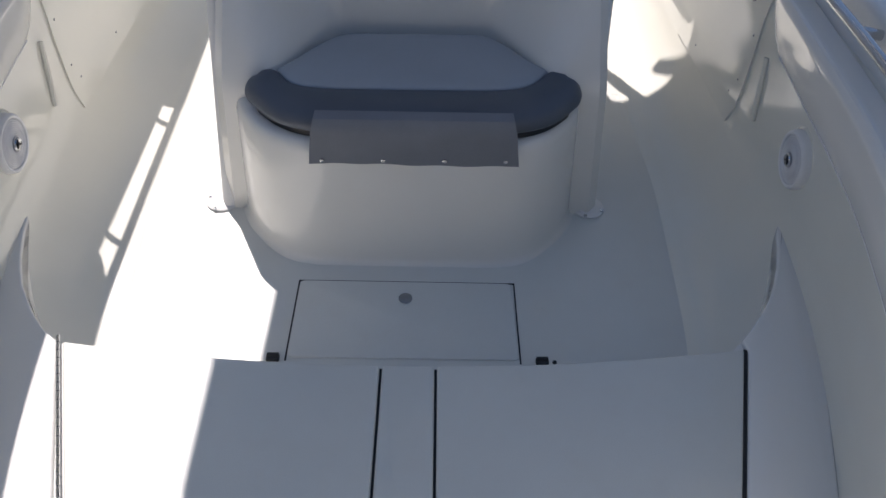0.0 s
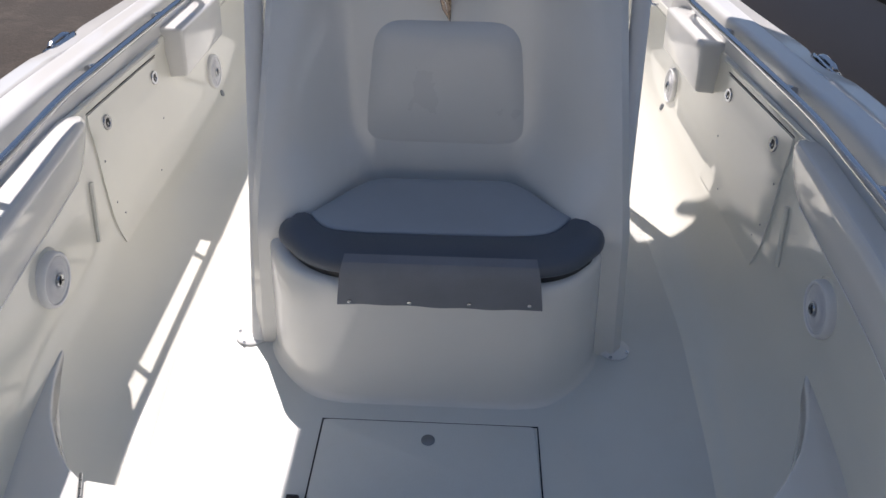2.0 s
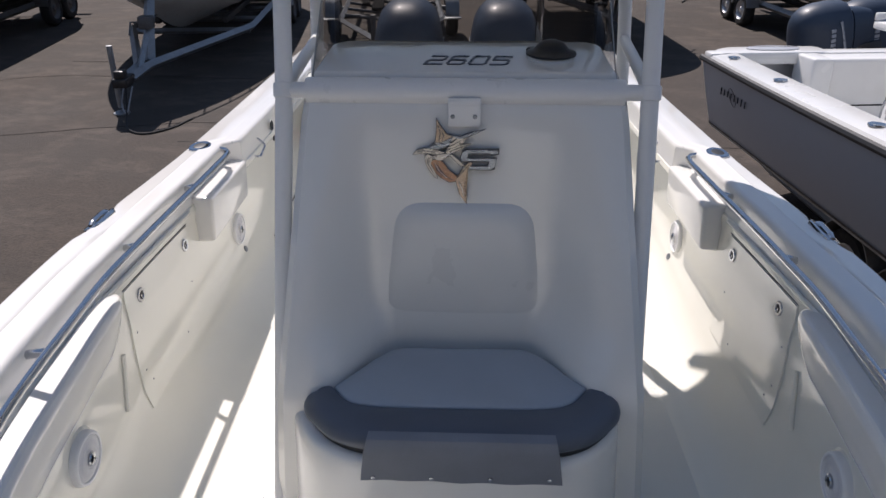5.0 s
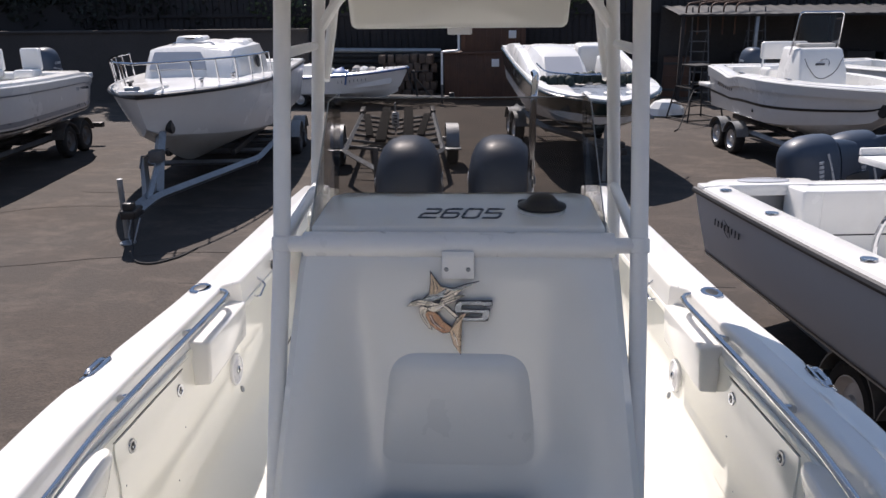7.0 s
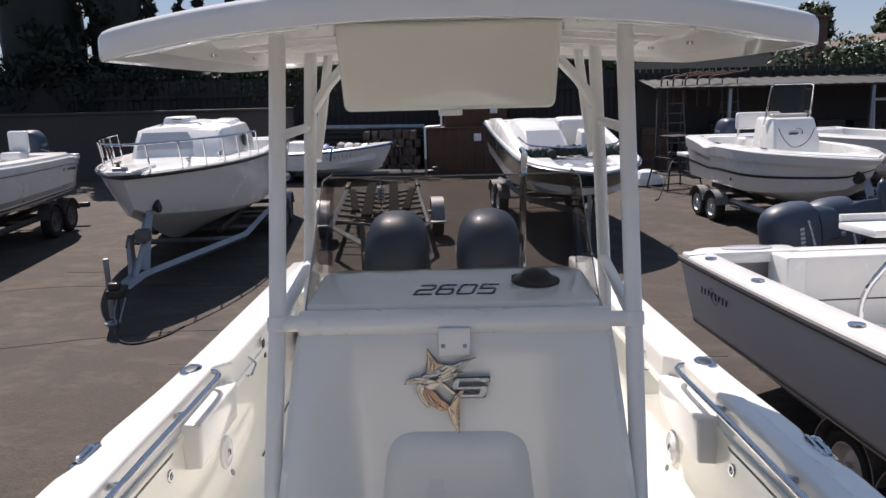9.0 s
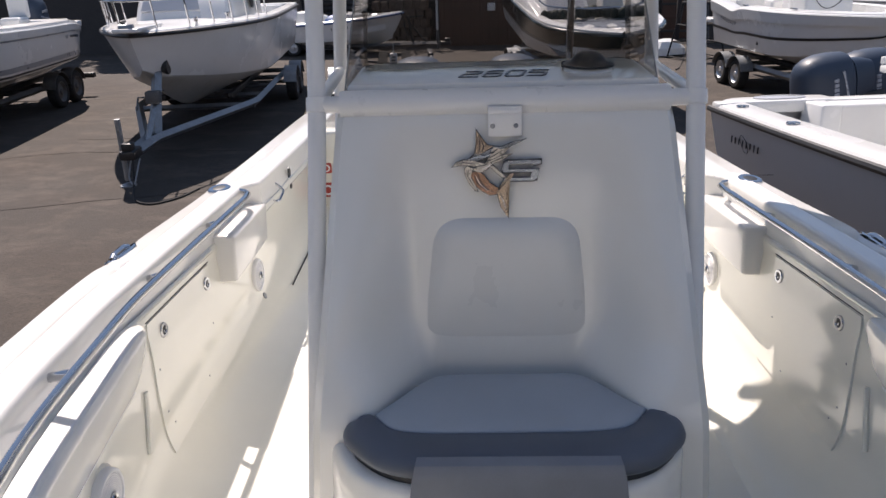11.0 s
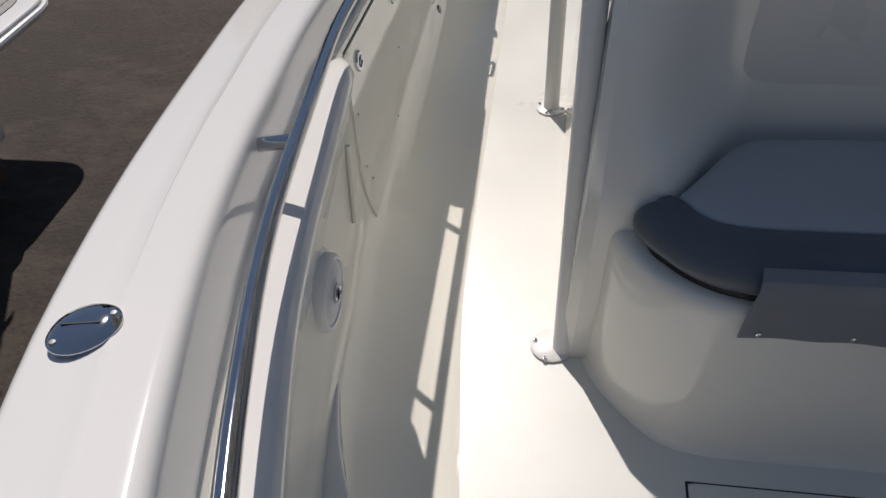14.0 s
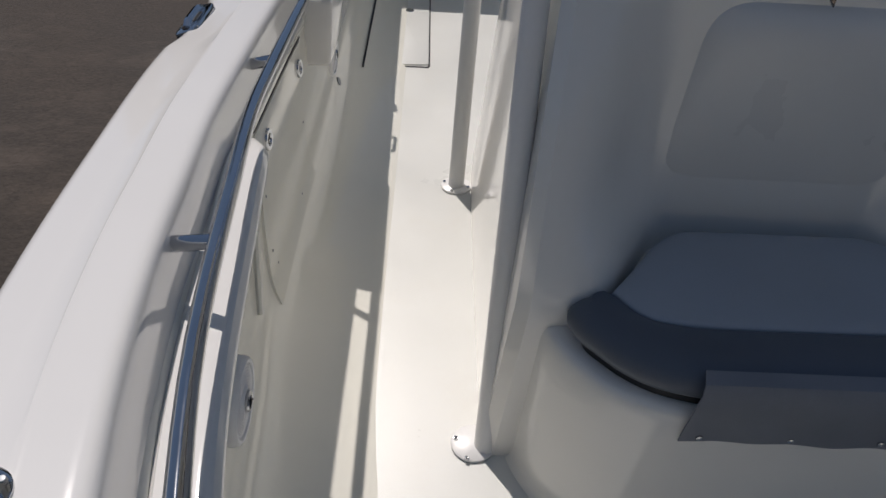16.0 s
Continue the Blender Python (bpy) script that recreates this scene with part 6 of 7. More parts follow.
for i in range(30):
    u = i / 29
    r_ = cvr.uniform(0.07, 0.125)
    part("canvas_fold", moved(lathe([(0, 0), (r_ * 0.8, 0.02), (r_, 0.09), (r_ * 0.75, 0.17), (r_ * 0.3, 0.21), (0, 0.215)], 7), pose(-1.02 + 2.0 * u, 4.12 + 0.14 * math.sin(u * 9) + cvr.uniform(-0.06, 0.06), 1.03 + cvr.uniform(0, 0.05), cvr.uniform(-25, 25), cvr.uniform(-25, 25), cvr.uniform(0, 90))), COVER, gb, "bundled dark green canvas")
part("top_bow", tube(rounded([(1.02, 3.5, 1.35), (0.95, 4.0, 1.28), (0.35, 4.22, 1.26), (-0.6, 4.2, 1.26), (-1.05, 4.0, 1.3), (-1.35, 3.3, 1.5)], 0.2, 4), 0.018, 6), STEEL, gb, "folded stainless top bow")
part("top_bow", tube([(-0.85, 4.1, 1.24), (-1.25, 3.7, 1.48)], 0.018, 6), STEEL, gb)
for sx, y0, y1 in ((1, 4.45, 5.45), (-1, 4.45, 5.45)):
    part("bow_seat", bevel(loft([[(sx * 0.55, y, 1.03), (sx * (hg.sheer(y / 6.0)[0] - 0.12), y, 1.03), (sx * (hg.sheer(y / 6.0)[0] - 0.14), y, 1.13), (sx * 0.58, y, 1.12)] for y in (y0, (y0 + y1) / 2, y1)], True, True), 0.025, 2), HULLW, gb, "white bow seat")
for i in range(3):
    part("fender_bag", moved(lathe([(0, 0), (0.10, 0.02), (0.10, 0.09), (0, 0.13)], 8), pose(0.45 - 0.42 * i, 5.35, 1.07)), HULLW, gb)
trailer((1.50, 17.75, GZ), 187.5, 5.4, 1.66, 2, 0.15, 0.60, False, "dark trailer under a deck boat", r=0.30)

# console boat at the right rear
rb = boat("console_boat", (5.72, 16.75, GZ + 0.48), 187, "white centre console boat with dark waterline stripe on a trailer")


class SteppedHull(Hull):
    """Hull whose sheer is higher at the stern, with a notch before the long foredeck line."""

    def sheer(self, s):
        b, z = super().sheer(s)
        step = 0.07 * max(0.0, 1 - s / 0.13) - 0.07 * math.exp(-(((s - 0.22) / 0.06) ** 2))
        return b, z + step


hr = SteppedHull(4.75, 2.15, 0.98, 0.04, 0.45, 2.2, 0.62, 0.27)
part("hull", hr.shell(0, 5), HULLW, rb)
part("stripe", hr.sides(0.36, 0.43), BLACK, rb, "dark waterline stripe")
part("rub_strip", hr.rub(0.025), HULLW, rb)
part("gunwale_flare", hr.sides(0.76, 1.0, 0.03), HULLW, rb, "white flared gunwale band")
part("deck", hr.deck(0.24, 0.55, 0.03, 0.86), HULLW, rb)
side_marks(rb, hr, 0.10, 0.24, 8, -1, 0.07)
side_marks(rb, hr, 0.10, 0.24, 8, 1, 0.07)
rc = part("console", bevel(loft([[(-0.44, 1.6, 0.5), (0.44, 1.6, 0.5), (0.44, 2.55, 0.5), (-0.44, 2.55, 0.5)], [(-0.43, 1.65, 1.15), (0.43, 1.65, 1.15), (0.43, 2.46, 1.15), (-0.43, 2.46, 1.15)], [(-0.39, 1.68, 1.53), (0.39, 1.68, 1.53), (0.39, 2.30, 1.53), (-0.39, 2.30, 1.53)]], True, True), 0.05, 3), HULLW, rb)
part("emblem", moved(joined(tube([(0.10 * math.cos(a), 0, 0.10 * math.sin(a)) for a in [0.6 + 0.35 * k for k in range(13)]], 0.012, 6, flat=0.4), box((-0.02, -0.003, -0.02), (0.15, 0.006, 0.02), 0.002)), pose(0, 2.425, 1.26, -20)), NAVY, rc, "dark emblem shape")
rw = part("windshield", loft([[(-0.38, 1.95, z), (-0.37, 2.22 - 0.1 * (z - 1.55), z), (0.37, 2.22 - 0.1 * (z - 1.55), z), (0.38, 1.95, z)] for z in (1.55, 2.08)]), TINT, rc, "lightly tinted windshield")
rw.visible_shadow = False
part("grab_rail", tube(rounded([(-0.43, 2.05, 1.40), (-0.39, 2.18, 2.13), (0.39, 2.18, 2.13), (0.43, 2.05, 1.40)], 0.06, 4), 0.018, 8), STEEL, rc)
part("wire_loop", tube(rounded([(-0.33, 2.44, 1.38), (-0.2, 2.47, 1.1), (0.1, 2.49, 0.98), (0.3, 2.46, 1.22), (0.36, 2.44, 1.36)], 0.2, 5), 0.006, 5), RUBBER, rc, "thin dark cable across the console")
part("dash_shade", box((-0.34, 2.0, 1.53), (0.34, 2.16, 1.60), 0.03, 3), HULLW, rc)
part("leaning_seat", joined(box((-0.45, 1.0, 0.85), (0.45, 1.35, 1.12), 0.06, 3), box((-0.45, 0.93, 1.25), (0.45, 1.05, 1.58), 0.05, 3), tube([(-0.4, 1.0, 0.6), (-0.4, 1.0, 1.35)], 0.02, 6), tube([(0.4, 1.0, 0.6), (0.4, 1.0, 1.35)], 0.02, 6)), HULLW, rb, "white leaning seat")
part("swim_step", box((0.35, -0.50, 0.62), (1.02, 0.02, 0.70), 0.02), HULLW, rb)
for s_ in (0.28, 0.62):
    b_, z_ = hr.sheer(s_)
    part("gunwale_cleat", box((b_ - 0.13, 4.75 * s_ - 0.10, z_ + 0.055), (b_ - 0.09, 4.75 * s_ + 0.10, z_ + 0.085), 0.01), STEEL, rb)
part("drain", moved(lathe([(0, 0), (0.03, 0), (0.028, 0.015), (0, 0.015)], 12), aim((hr.section(0.42)[3][0] + 0.02, 4.75 * 0.42, 0.42), (1, 0, 0))), BLACK, rb)
outboard((5.70, 17.10, GZ + 1.36), 187, 0.8, "", "dark outboard motor on the transom of the console boat")
trailer((5.72, 16.75, GZ), 187, 5.6, 1.92, 2, 0.185, 0.42, True, "galvanised tandem trailer under the console boat", post_h=0.75, r=0.28)
# white boat beyond it
ob2 = boat("open_skiff", (8.3, 19.4, GZ + 0.45), 196, "white open boat parked behind the console boat")
ho2 = Hull(5.2, 2.1, 0.95, 0.12, 0.5, 2.3)
part("hull", ho2.shell(0, 5), HULLW, ob2)
part("rub_strip", ho2.rub(0.025), HULLW, ob2)
part("deck", ho2.deck(0.22, 0.5, 0.03, 0.84), HULLW, ob2)
trailer((8.3, 19.4, GZ), 196, 5.6, 1.9, 1, 0.3, 0.40, False, "galvanised trailer under the open skiff", r=0.28)

# grey boat alongside at the right
nb = boat("grey_boat", (3.21, 7.2, GZ + 0.02), 185, "silver-grey hulled console boat with white deck alongside", rx=2.6)
hn = Hull(7.6, 2.56, 1.21, 0.22, 0.5, 2.2, 0.55, 0.50)
part("hull", hn.shell(0, 5), HULLG, nb)
part("rub_strip", hn.rub(0.028), RUBRAIL, nb, "black rub strip")
part("bottom", hn.shell(0, 3), BOTTOM, nb, at=pose(0, 0, -0.004))
part("chine_line", hn.sides(0.0, 0.03), BLACK, nb)
part("deck", hn.deck(0.27, 0.62, 0.02, 0.86, bench=False), HULLW, nb)
for sd_ in (-1, 1):
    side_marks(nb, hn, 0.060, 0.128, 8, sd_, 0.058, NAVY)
    mb_ = Vector(hn.section(0.094)[4]).lerp(Vector(hn.section(0.094)[5]), 0.35)
    part("side_ring", tube([(sd_ * (mb_.x + 0.016 + 0.025 * math.sin(a)), mb_.y + 0.06 * math.cos(a), mb_.z + 0.075 * math.sin(a)) for a in [k * math.tau / 20 for k in range(20)]], 0.0025, 5, closed=True), NAVY, nb, "thin dark ring between the marks")
part("stern_cap", slab(rounded([(0.16, -0.13, 0), (0.98, -0.13, 0), (1.14, 0.02, 0), (1.14, 0.17, 0), (0.16, 0.17, 0)], 0.09, 5, True), 1.17, 1.272, 0.012, 3), HULLW, nb, "white moulded stern corner")
part("livewell_lid", loft([[(0.60 + a * math.cos(t), -0.01 + b * math.sin(t), z) for t in [k * math.tau / 28 for k in range(28)]] for a, b, z in ((0.235, 0.105, 1.25), (0.235, 0.105, 1.281), (0.22, 0.095, 1.287))], True, True), ROOFW, nb, "oval grey livewell lid")
part("aft_bench", box((-1.0, 0.12, 0.60), (0.28, 0.42, 1.255), 0.03, 3), HULLW, nb)
part("corner_post", bevel(loft([[(0.27, 0.12, z), (0.46, 0.12, z), (0.44, 0.44, z), (0.28, 0.47, z)] for z in (0.60, 1.262)], True, True), 0.02, 3), HULLW, nb, "white moulded corner of the stern bench")
part("well_floor", box((0.42, 0.12, 0.60), (1.0, 0.60, 0.98), 0.02), HULLW, nb, "white step inside the stern corner")
part("bench_seam", box((-0.95, 0.418, 0.86), (0.25, 0.424, 0.872), 0), GAPM, nb)
part("bait_table", joined(box((-0.75, 0.75, 1.55), (0.2, 1.25, 1.61), 0.015), box((-0.75, 0.75, 1.61), (0.2, 0.79, 1.67), 0.01), tube([(-0.3, 1.0, 0.85), (-0.3, 1.0, 1.55)], 0.03, 8)), WHITEP, nb, "white bait table on a post")
part("seat_back", box((-0.9, 2.0, 1.4), (-0.2, 2.15, 2.0), 0.05, 3), HULLW, nb)
part("lean_rail", tube(rounded([(0.55, 1.7, 0.8), (0.60, 1.75, 1.25), (0.35, 2.0, 1.8), (-0.5, 2.0, 1.8)], 0.15, 5), 0.02, 8), STEEL, nb)
part("console", bevel(loft([[(-0.45, 3.0, 0.7), (0.45, 3.0, 0.7), (0.45, 4.2, 0.7), (-0.45, 4.2, 0.7)], [(-0.42, 3.05, 2.0), (0.42, 3.05, 2.0), (0.42, 3.8, 2.0), (-0.42, 3.8, 2.0)]], True, True), 0.05, 3), HULLW, nb)
for sd_ in (-1, 1):
    for s in (0.05, 0.17, 0.34, 0.40):
        b, z = hn.sheer(s)
        part("rod_holder", moved(lathe([(0.025, 0), (0.05, 0), (0.048, 0.008), (0.03, 0.008), (0.0, 0.004)], 18), pose(sd_ * (b - 0.13), 7.6 * s, z + 0.058)), STEEL, nb)
for mx_, my_ in ((3.62, 8.2), (4.14, 8.45)):
    outboard((mx_, my_, 0.36), -78, 0.84, "motors of the grey boat", "blue-grey outboard motor tilted up behind the grey boat", tilt=100)
trailer((3.30, 6.9, GZ), 185, 7.4, 1.75, 2, 0.3, 0.36, False, "dark galvanised trailer under the grey boat")

# stern of the boat at the left with swim platform
sb = boat("white_cruiser", (-4.45, 3.78, GZ + 0.02), 180, "white cruiser stern with blue-grey quarter and grey swim platform")
hq = Hull(7.0, 2.5, 1.78, 0.2, 0.5, 2.2, 0.55, 0.15)
part("hull", hq.shell(0, 5), HULLW, sb)
part("side_band", hq.sides(0.255, 0.32, 0.02), COWL, sb, "dark slate band at the platform")
part("dark_stripe", hq.sides(0.10, 0.155, 0.012), BLACK, sb)
part("pinstripe", hq.sides(0.66, 0.675, 0.012), TEAL, sb, "thin teal line along the side")
part("rub_strip", hq.rub(0.03), HULLW, sb)
part("quarter_rub", hq.sides(0.60, 0.655, 0.035), WHITEP, sb, "white rub moulding on the quarter")
part("deck", hq.deck(0.25, 0.5, 0.03, 0.5), HULLW, sb)
plo = rounded([(-1.12, 0.12, 0), (-1.12, -0.72, 0), (1.12, -0.72, 0), (1.12, 0.12, 0)], 0.22, 8, True)
part("swim_platform", slab([(p.x, p.y) for p in plo], 0.66, 0.74, 0.015, 3), HULLW, sb, "white swim platform")
part("rub_edge", tube([(p.x * 1.004, p.y, 0.70) for p in plo], 0.018, 8, closed=True), WHITEP, sb)
part("foam_mat", slab([(p.x * 0.9, -0.3 + (p.y + 0.3) * 0.86) for p in plo], 0.739, 0.746, 0.002), TEAK, sb, "grey ribbed foam mat")
for i in range(12):
    part("mat_groove", box((-0.95 + i * 0.17, -0.62, 0.7455), (-0.943 + i * 0.17, 0.02, 0.7475), 0), BLACK, sb)
for i in range(2):
    for sd_ in (-1, 1):
        part("outlet", moved(lathe([(0, 0), (0.045, 0), (0.04, 0.02), (0.025, 0.02), (0, 0.01)], 16), aim((sd_ * 1.12, 0.20 + 0.17 * i, 0.40), (sd_, 0, 0))), RUST, sb, "brown through-hull outlet")
trailer((-4.45, 3.85, GZ), 180, 6.6, 2.2, 2, 0.25, 0.38, False, "black trailer under the cruiser")
tl = thing("trailer_light_bar", (-3.5, 3.4, GZ), "black light bracket on the trailer's rear corner", "bracket")
part("arm", joined(box((-1.3, -0.05, 0.28), (0.1, 0.05, 0.36), 0.01), box((0.02, -0.07, 0.27), (0.30, 0.09, 0.40), 0.015), box((0.10, -0.04, 0.16), (0.13, 0.06, 0.28), 0.005), box((0.10, -0.04, 0.15), (0.26, 0.06, 0.17), 0.005), tube([(0.05, 0, 0.3), (-0.5, 0, 0.02)], 0.035, 6)), BLACK, tl)

# hose and bundle on the ground by the deck boat
hz = thing("garden_hose", (4.3, 18.4, GZ), "dark hose lying on the asphalt by the step stand", "hose")
part("coil", tube(rounded([(0.1, -0.6, 0.015), (0.3, -0.2, 0.015), (0.5, 0.1, 0.4), (0.75, 0.6, 0.75), (0.95, 1.0, 0.8)], 0.2, 5), 0.015, 6), RUBBER, hz)
bd = thing("white_bundle", (4.75, 20.3, GZ), "white tarpaulin bundle on the ground by the step stand", "bundle")
part("sheet", moved(lathe([(0, 0), (0.5, 0.03), (0.46, 0.2), (0.3, 0.36), (0.1, 0.42), (0, 0.42)], 9), Matrix.Diagonal((1.0, 0.7, 1.0, 1))), HULLW, bd, smooth=20)

# ---- yard surroundings ----


def leaf_mass(points, size, count, seed, squash=1.0):
    """Many small bent leaf cards scattered round blobs (x, y, z, radius)."""
    rng = np.random.default_rng(seed)
    verts, faces = [], []
    w = np.array([p[3] ** 2 for p in points])
    w = w / w.sum()
    ids = rng.choice(len(points), count, p=w)
    for i in ids:
        x, y, z, r = points[i]
        d = rng.normal(size=3)
        d /= np.linalg.norm(d)
        rr = r * (0.72 + 0.38 * rng.random() ** 0.6)
        c = np.array([x, y, z]) + d * rr * np.array([1, 1, squash])
        a = rng.normal(size=3)
        a /= np.linalg.norm(a)
        b = np.cross(a, d)
        n = np.linalg.norm(b)
        if n < 1e-3:
            continue
        b /= n
        s = size * (0.6 + 0.8 * rng.random())
        k = len(verts)
        for p in (c - a * s, c + b * s * 0.45, c + a * s, c - b * s * 0.45):
            verts.append(tuple(p))
        faces.append((k, k + 1, k + 2, k + 3))
    me = bpy.data.meshes.new("leaves")
    me.from_pydata(verts, [], faces)
    return me


def mesh_part(name, me, material, parent=None, label=""):
    me.materials.append(material)
    ob = new(name, me)
    if parent is not None:
        ob.parent = parent
    return tagged(ob, label)


rng = random.Random(5)

# block wall at the left, slatted fence behind everything else
bw = tagged(new("wall_yard"), "low dark weathered block wall at the yard's edge", "wall", kind="structure")
part("wall_core", box((-30, 24.1, GZ), (-5.2, 24.3, 1.12), 0.0), BLOCK, bw)
part("cap", box((-30, 24.04, 1.12), (-5.2, 24.36, 1.19), 0.01), BLOCK, bw)
fence = tagged(new("fence"), "dark slatted timber fence along the back of the yard", "fence", kind="structure")
part("backing", box((-30, 25.6, GZ), (22, 25.66, 1.95), 0.0), SLATM, fence)
slat_me = None
for i in range(150):
    x = -13 + i * 0.2
    if slat_me is None:
        o = part("slat", box((-0.085, -0.03, 0), (0.085, 0.0, 2.95), 0.004), SLATM, fence)
        slat_me = o.data
    else:
        o = new("slat", slat_me)
        o.parent = fence
    o.matrix_basis = pose(x, 25.595 - 0.006 * (i % 3), GZ + 0.02 * rng.random(), 0, rng.uniform(-0.4, 0.4), 0)
for z in (0.0, 1.5):
    part("fence_rail", box((-13, 25.5, z), (17, 25.56, z + 0.1), 0.01), SLATM, fence)

# brown steel boxes against the fence
for nm, lo, hi2 in (("steel_box", (-1.05, 23.7, GZ), (1.35, 25.2, 0.5)), ("upper_steel_box", (-0.55, 23.9, 0.505), (1.35, 25.2, 1.30))):
    cbx = thing(nm, (0, 0, 0), "rusty brown steel storage box with ribbed sides", "storage box", "steel boxes")
    part("body", box(lo, hi2, 0.015), RUST, cbx)
    for i in range(9):
        x = lo[0] + 0.12 + i * (hi2[0] - lo[0] - 0.24) / 8
        part("rib", box((x - 0.03, lo[1] - 0.035, lo[2] + 0.08), (x + 0.03, lo[1] + 0.01, hi2[2] - 0.08), 0.01), RUST, cbx)
    part("lid_edge", box((lo[0] - 0.03, lo[1] - 0.05, hi2[2] - 0.06), (hi2[0] + 0.03, hi2[1], hi2[2] + 0.003), 0.01), RUST, cbx)
    part("plate", box((lo[0] + 1.4, lo[1] - 0.05, hi2[2] - 0.42), (lo[0] + 1.62, lo[1] - 0.034, hi2[2] - 0.2), 0.004), WHITEP, cbx, "small pale notice plate")
dp = thing("drain_pipe", (0, 0, 0), "cream drain pipe bent round the steel boxes", "pipe")
part("pipe", tube(rounded([(-1.12, 23.6, GZ), (-1.12, 23.6, 0.52), (-0.62, 23.6, 0.55), (-0.62, 23.7, 1.35)], 0.06, 4), 0.035, 8), HULLW, dp)
pl = thing("pipe_stack", (0, 0, 0), "stack of long dark pipes lying along the wall", "pipes")
for i in range(4):
    part("pipe", tube([(-5.6 + 0.2 * i, 24.6, 0.05 + 0.16 * i), (-1.2, 24.7, 0.0 + 0.16 * i)], 0.08, 10), GALV if i == 3 else RUBBER, pl)
tb = thing("stone_pile", (0, 0, 0), "rough brown stone blocks piled by the steel boxes", "stones")
qs = random.Random(31)
for row in range(5):
    for col in range(7):
        x_, w_ = -2.95 + 0.24 * col + 0.10 * (row % 2), qs.uniform(0.19, 0.25)
        part("stone", moved(box((-w_ / 2, -0.25, 0), (w_ / 2, 0.25, qs.uniform(0.25, 0.29)), 0.035, 2), pose(x_, 24.3 + qs.uniform(-0.08, 0.08), GZ + 0.26 * row, qs.uniform(-4, 4), qs.uniform(-4, 4), qs.uniform(-8, 8))), STONE, tb)

# work stand and ladders at the right
ws2 = thing("work_stand", (5.3, 19.6, GZ), "black steel step stand with bracing", "step stand", rz=20)
for sx in (-1, 1):
    for sy in (-1, 1):
        part("leg", tube([(sx * 0.5, sy * 0.45, 0), (sx * 0.28, sy * 0.25, 1.3)], 0.022, 6), RUBBER, ws2)
    for z in (0.05, 0.4, 0.8, 1.3):
        k = 1 - 0.44 * z / 1.3
        part("brace", tube([(sx * 0.5 * k, -0.45 * k, z), (sx * 0.5 * k, 0.45 * k, z)], 0.018, 6), RUBBER, ws2)
        part("brace", tube([(-0.5 * k, sx * 0.45 * k, z), (0.5 * k, sx * 0.45 * k, z)], 0.018, 6), RUBBER, ws2)
part("tread", box((-0.3, -0.28, 1.29), (0.3, 0.28, 1.33), 0.005), RUBBER, ws2)
for i, x in enumerate((6.3, 7.9)):
    ld = thing("step_ladder", (x, 23.4, GZ), "grey metal platform ladder standing by the shed", "ladder", "ladders")
    for sx in (-1, 1):
        part("rail", tube([(sx * 0.28, -0.4, 0), (sx * 0.22, 0.2, 2.3), (sx * 0.22, 0.25, 2.6)], 0.022, 6), GALVD, ld)
        part("stay", tube([(sx * 0.3, 0.8, 0), (sx * 0.22, 0.2, 2.0)], 0.018, 6), GALVD, ld)
    for k in range(7):
        part("rung", box((-0.27, -0.38 + 0.08 * k, 0.25 + 0.28 * k), (0.27, -0.26 + 0.08 * k, 0.28 + 0.28 * k), 0.004), GALVD, ld)

# lean-to shed
sh = thing("lean_to_shed", (0, 0, 0), "open lean-to shed with a grey sheet roof full of stored things", "shed")
secs = []
for i in range(81):
    x = 5.6 + i * 0.13
    zz = 0.018 * math.sin(i * math.pi / 1.5)
    secs.append([(x, 23.2, 1.52 + zz), (x, 25.5, 1.74 + zz)])
bm = loft(secs)
bmesh.ops.solidify(bm, geom=list(bm.faces), thickness=0.015)
part("roof", bm, ROOFM, sh)
part("back_wall", box((5.6, 25.42, GZ), (16.0, 25.48, 1.72), 0), BLOCK, sh)
part("fascia", box((5.6, 23.14, 1.46), (16.0, 23.19, 1.52), 0.005), SLATM, sh)
for i in range(6):
    part("post", box((5.7 + i * 2.05, 23.22, GZ), (5.8 + i * 2.05, 23.32, 1.5), 0.008), GALV if i % 2 else SLATM, sh)
for i in range(9):
    x = 6.0 + i * 1.05
    h = 0.5 + 0.9 * rng.random()
    cr = thing("stored_crate", (x, 24.4 + 0.4 * rng.random(), GZ), "dusty brown crate stored under the lean-to", "crate", "stored crates", rz=rng.uniform(-12, 12))
    part("body", box((-0.4, -0.35, 0), (0.4, 0.35, h), 0.01), (RUST, BLOCK, SLATM, STUCCO)[i % 4], cr)
    for k in range(3):
        part("batten", box((-0.41, -0.37, h * (0.15 + 0.33 * k)), (0.41, -0.34, h * (0.15 + 0.33 * k) + 0.07), 0.005), (BLOCK, RUST)[k % 2], cr)
lp = thing("leaning_panel", (8.6, 23.5, GZ), "worn grey board leaning under the shed roof", "board", rx=-12, rz=15)
part("board", box((-0.5, 0, 0.7), (0.5, 0.03, 1.7), 0.004), ROOFM, lp)
wf = thing("window_frame", (13.0, 23.3, GZ), "white aluminium window frame leaning under the shed", "window frame", rx=-8)
for a, b in (((-0.9, 0), (-0.9, 1.2)), ((0.9, 0), (0.9, 1.2)), ((-0.9, 0), (0.9, 0)), ((-0.9, 1.2), (0.9, 1.2))):
    part("bar", tube([(a[0], 0, 0.75 + a[1]), (b[0], 0, 0.75 + b[1])], 0.04, 4), WHITEP, wf)
rk = thing("ladder_rack", (6.6, 23.6, 1.55), "rusty pipe rack lying on the shed roof", "rack")
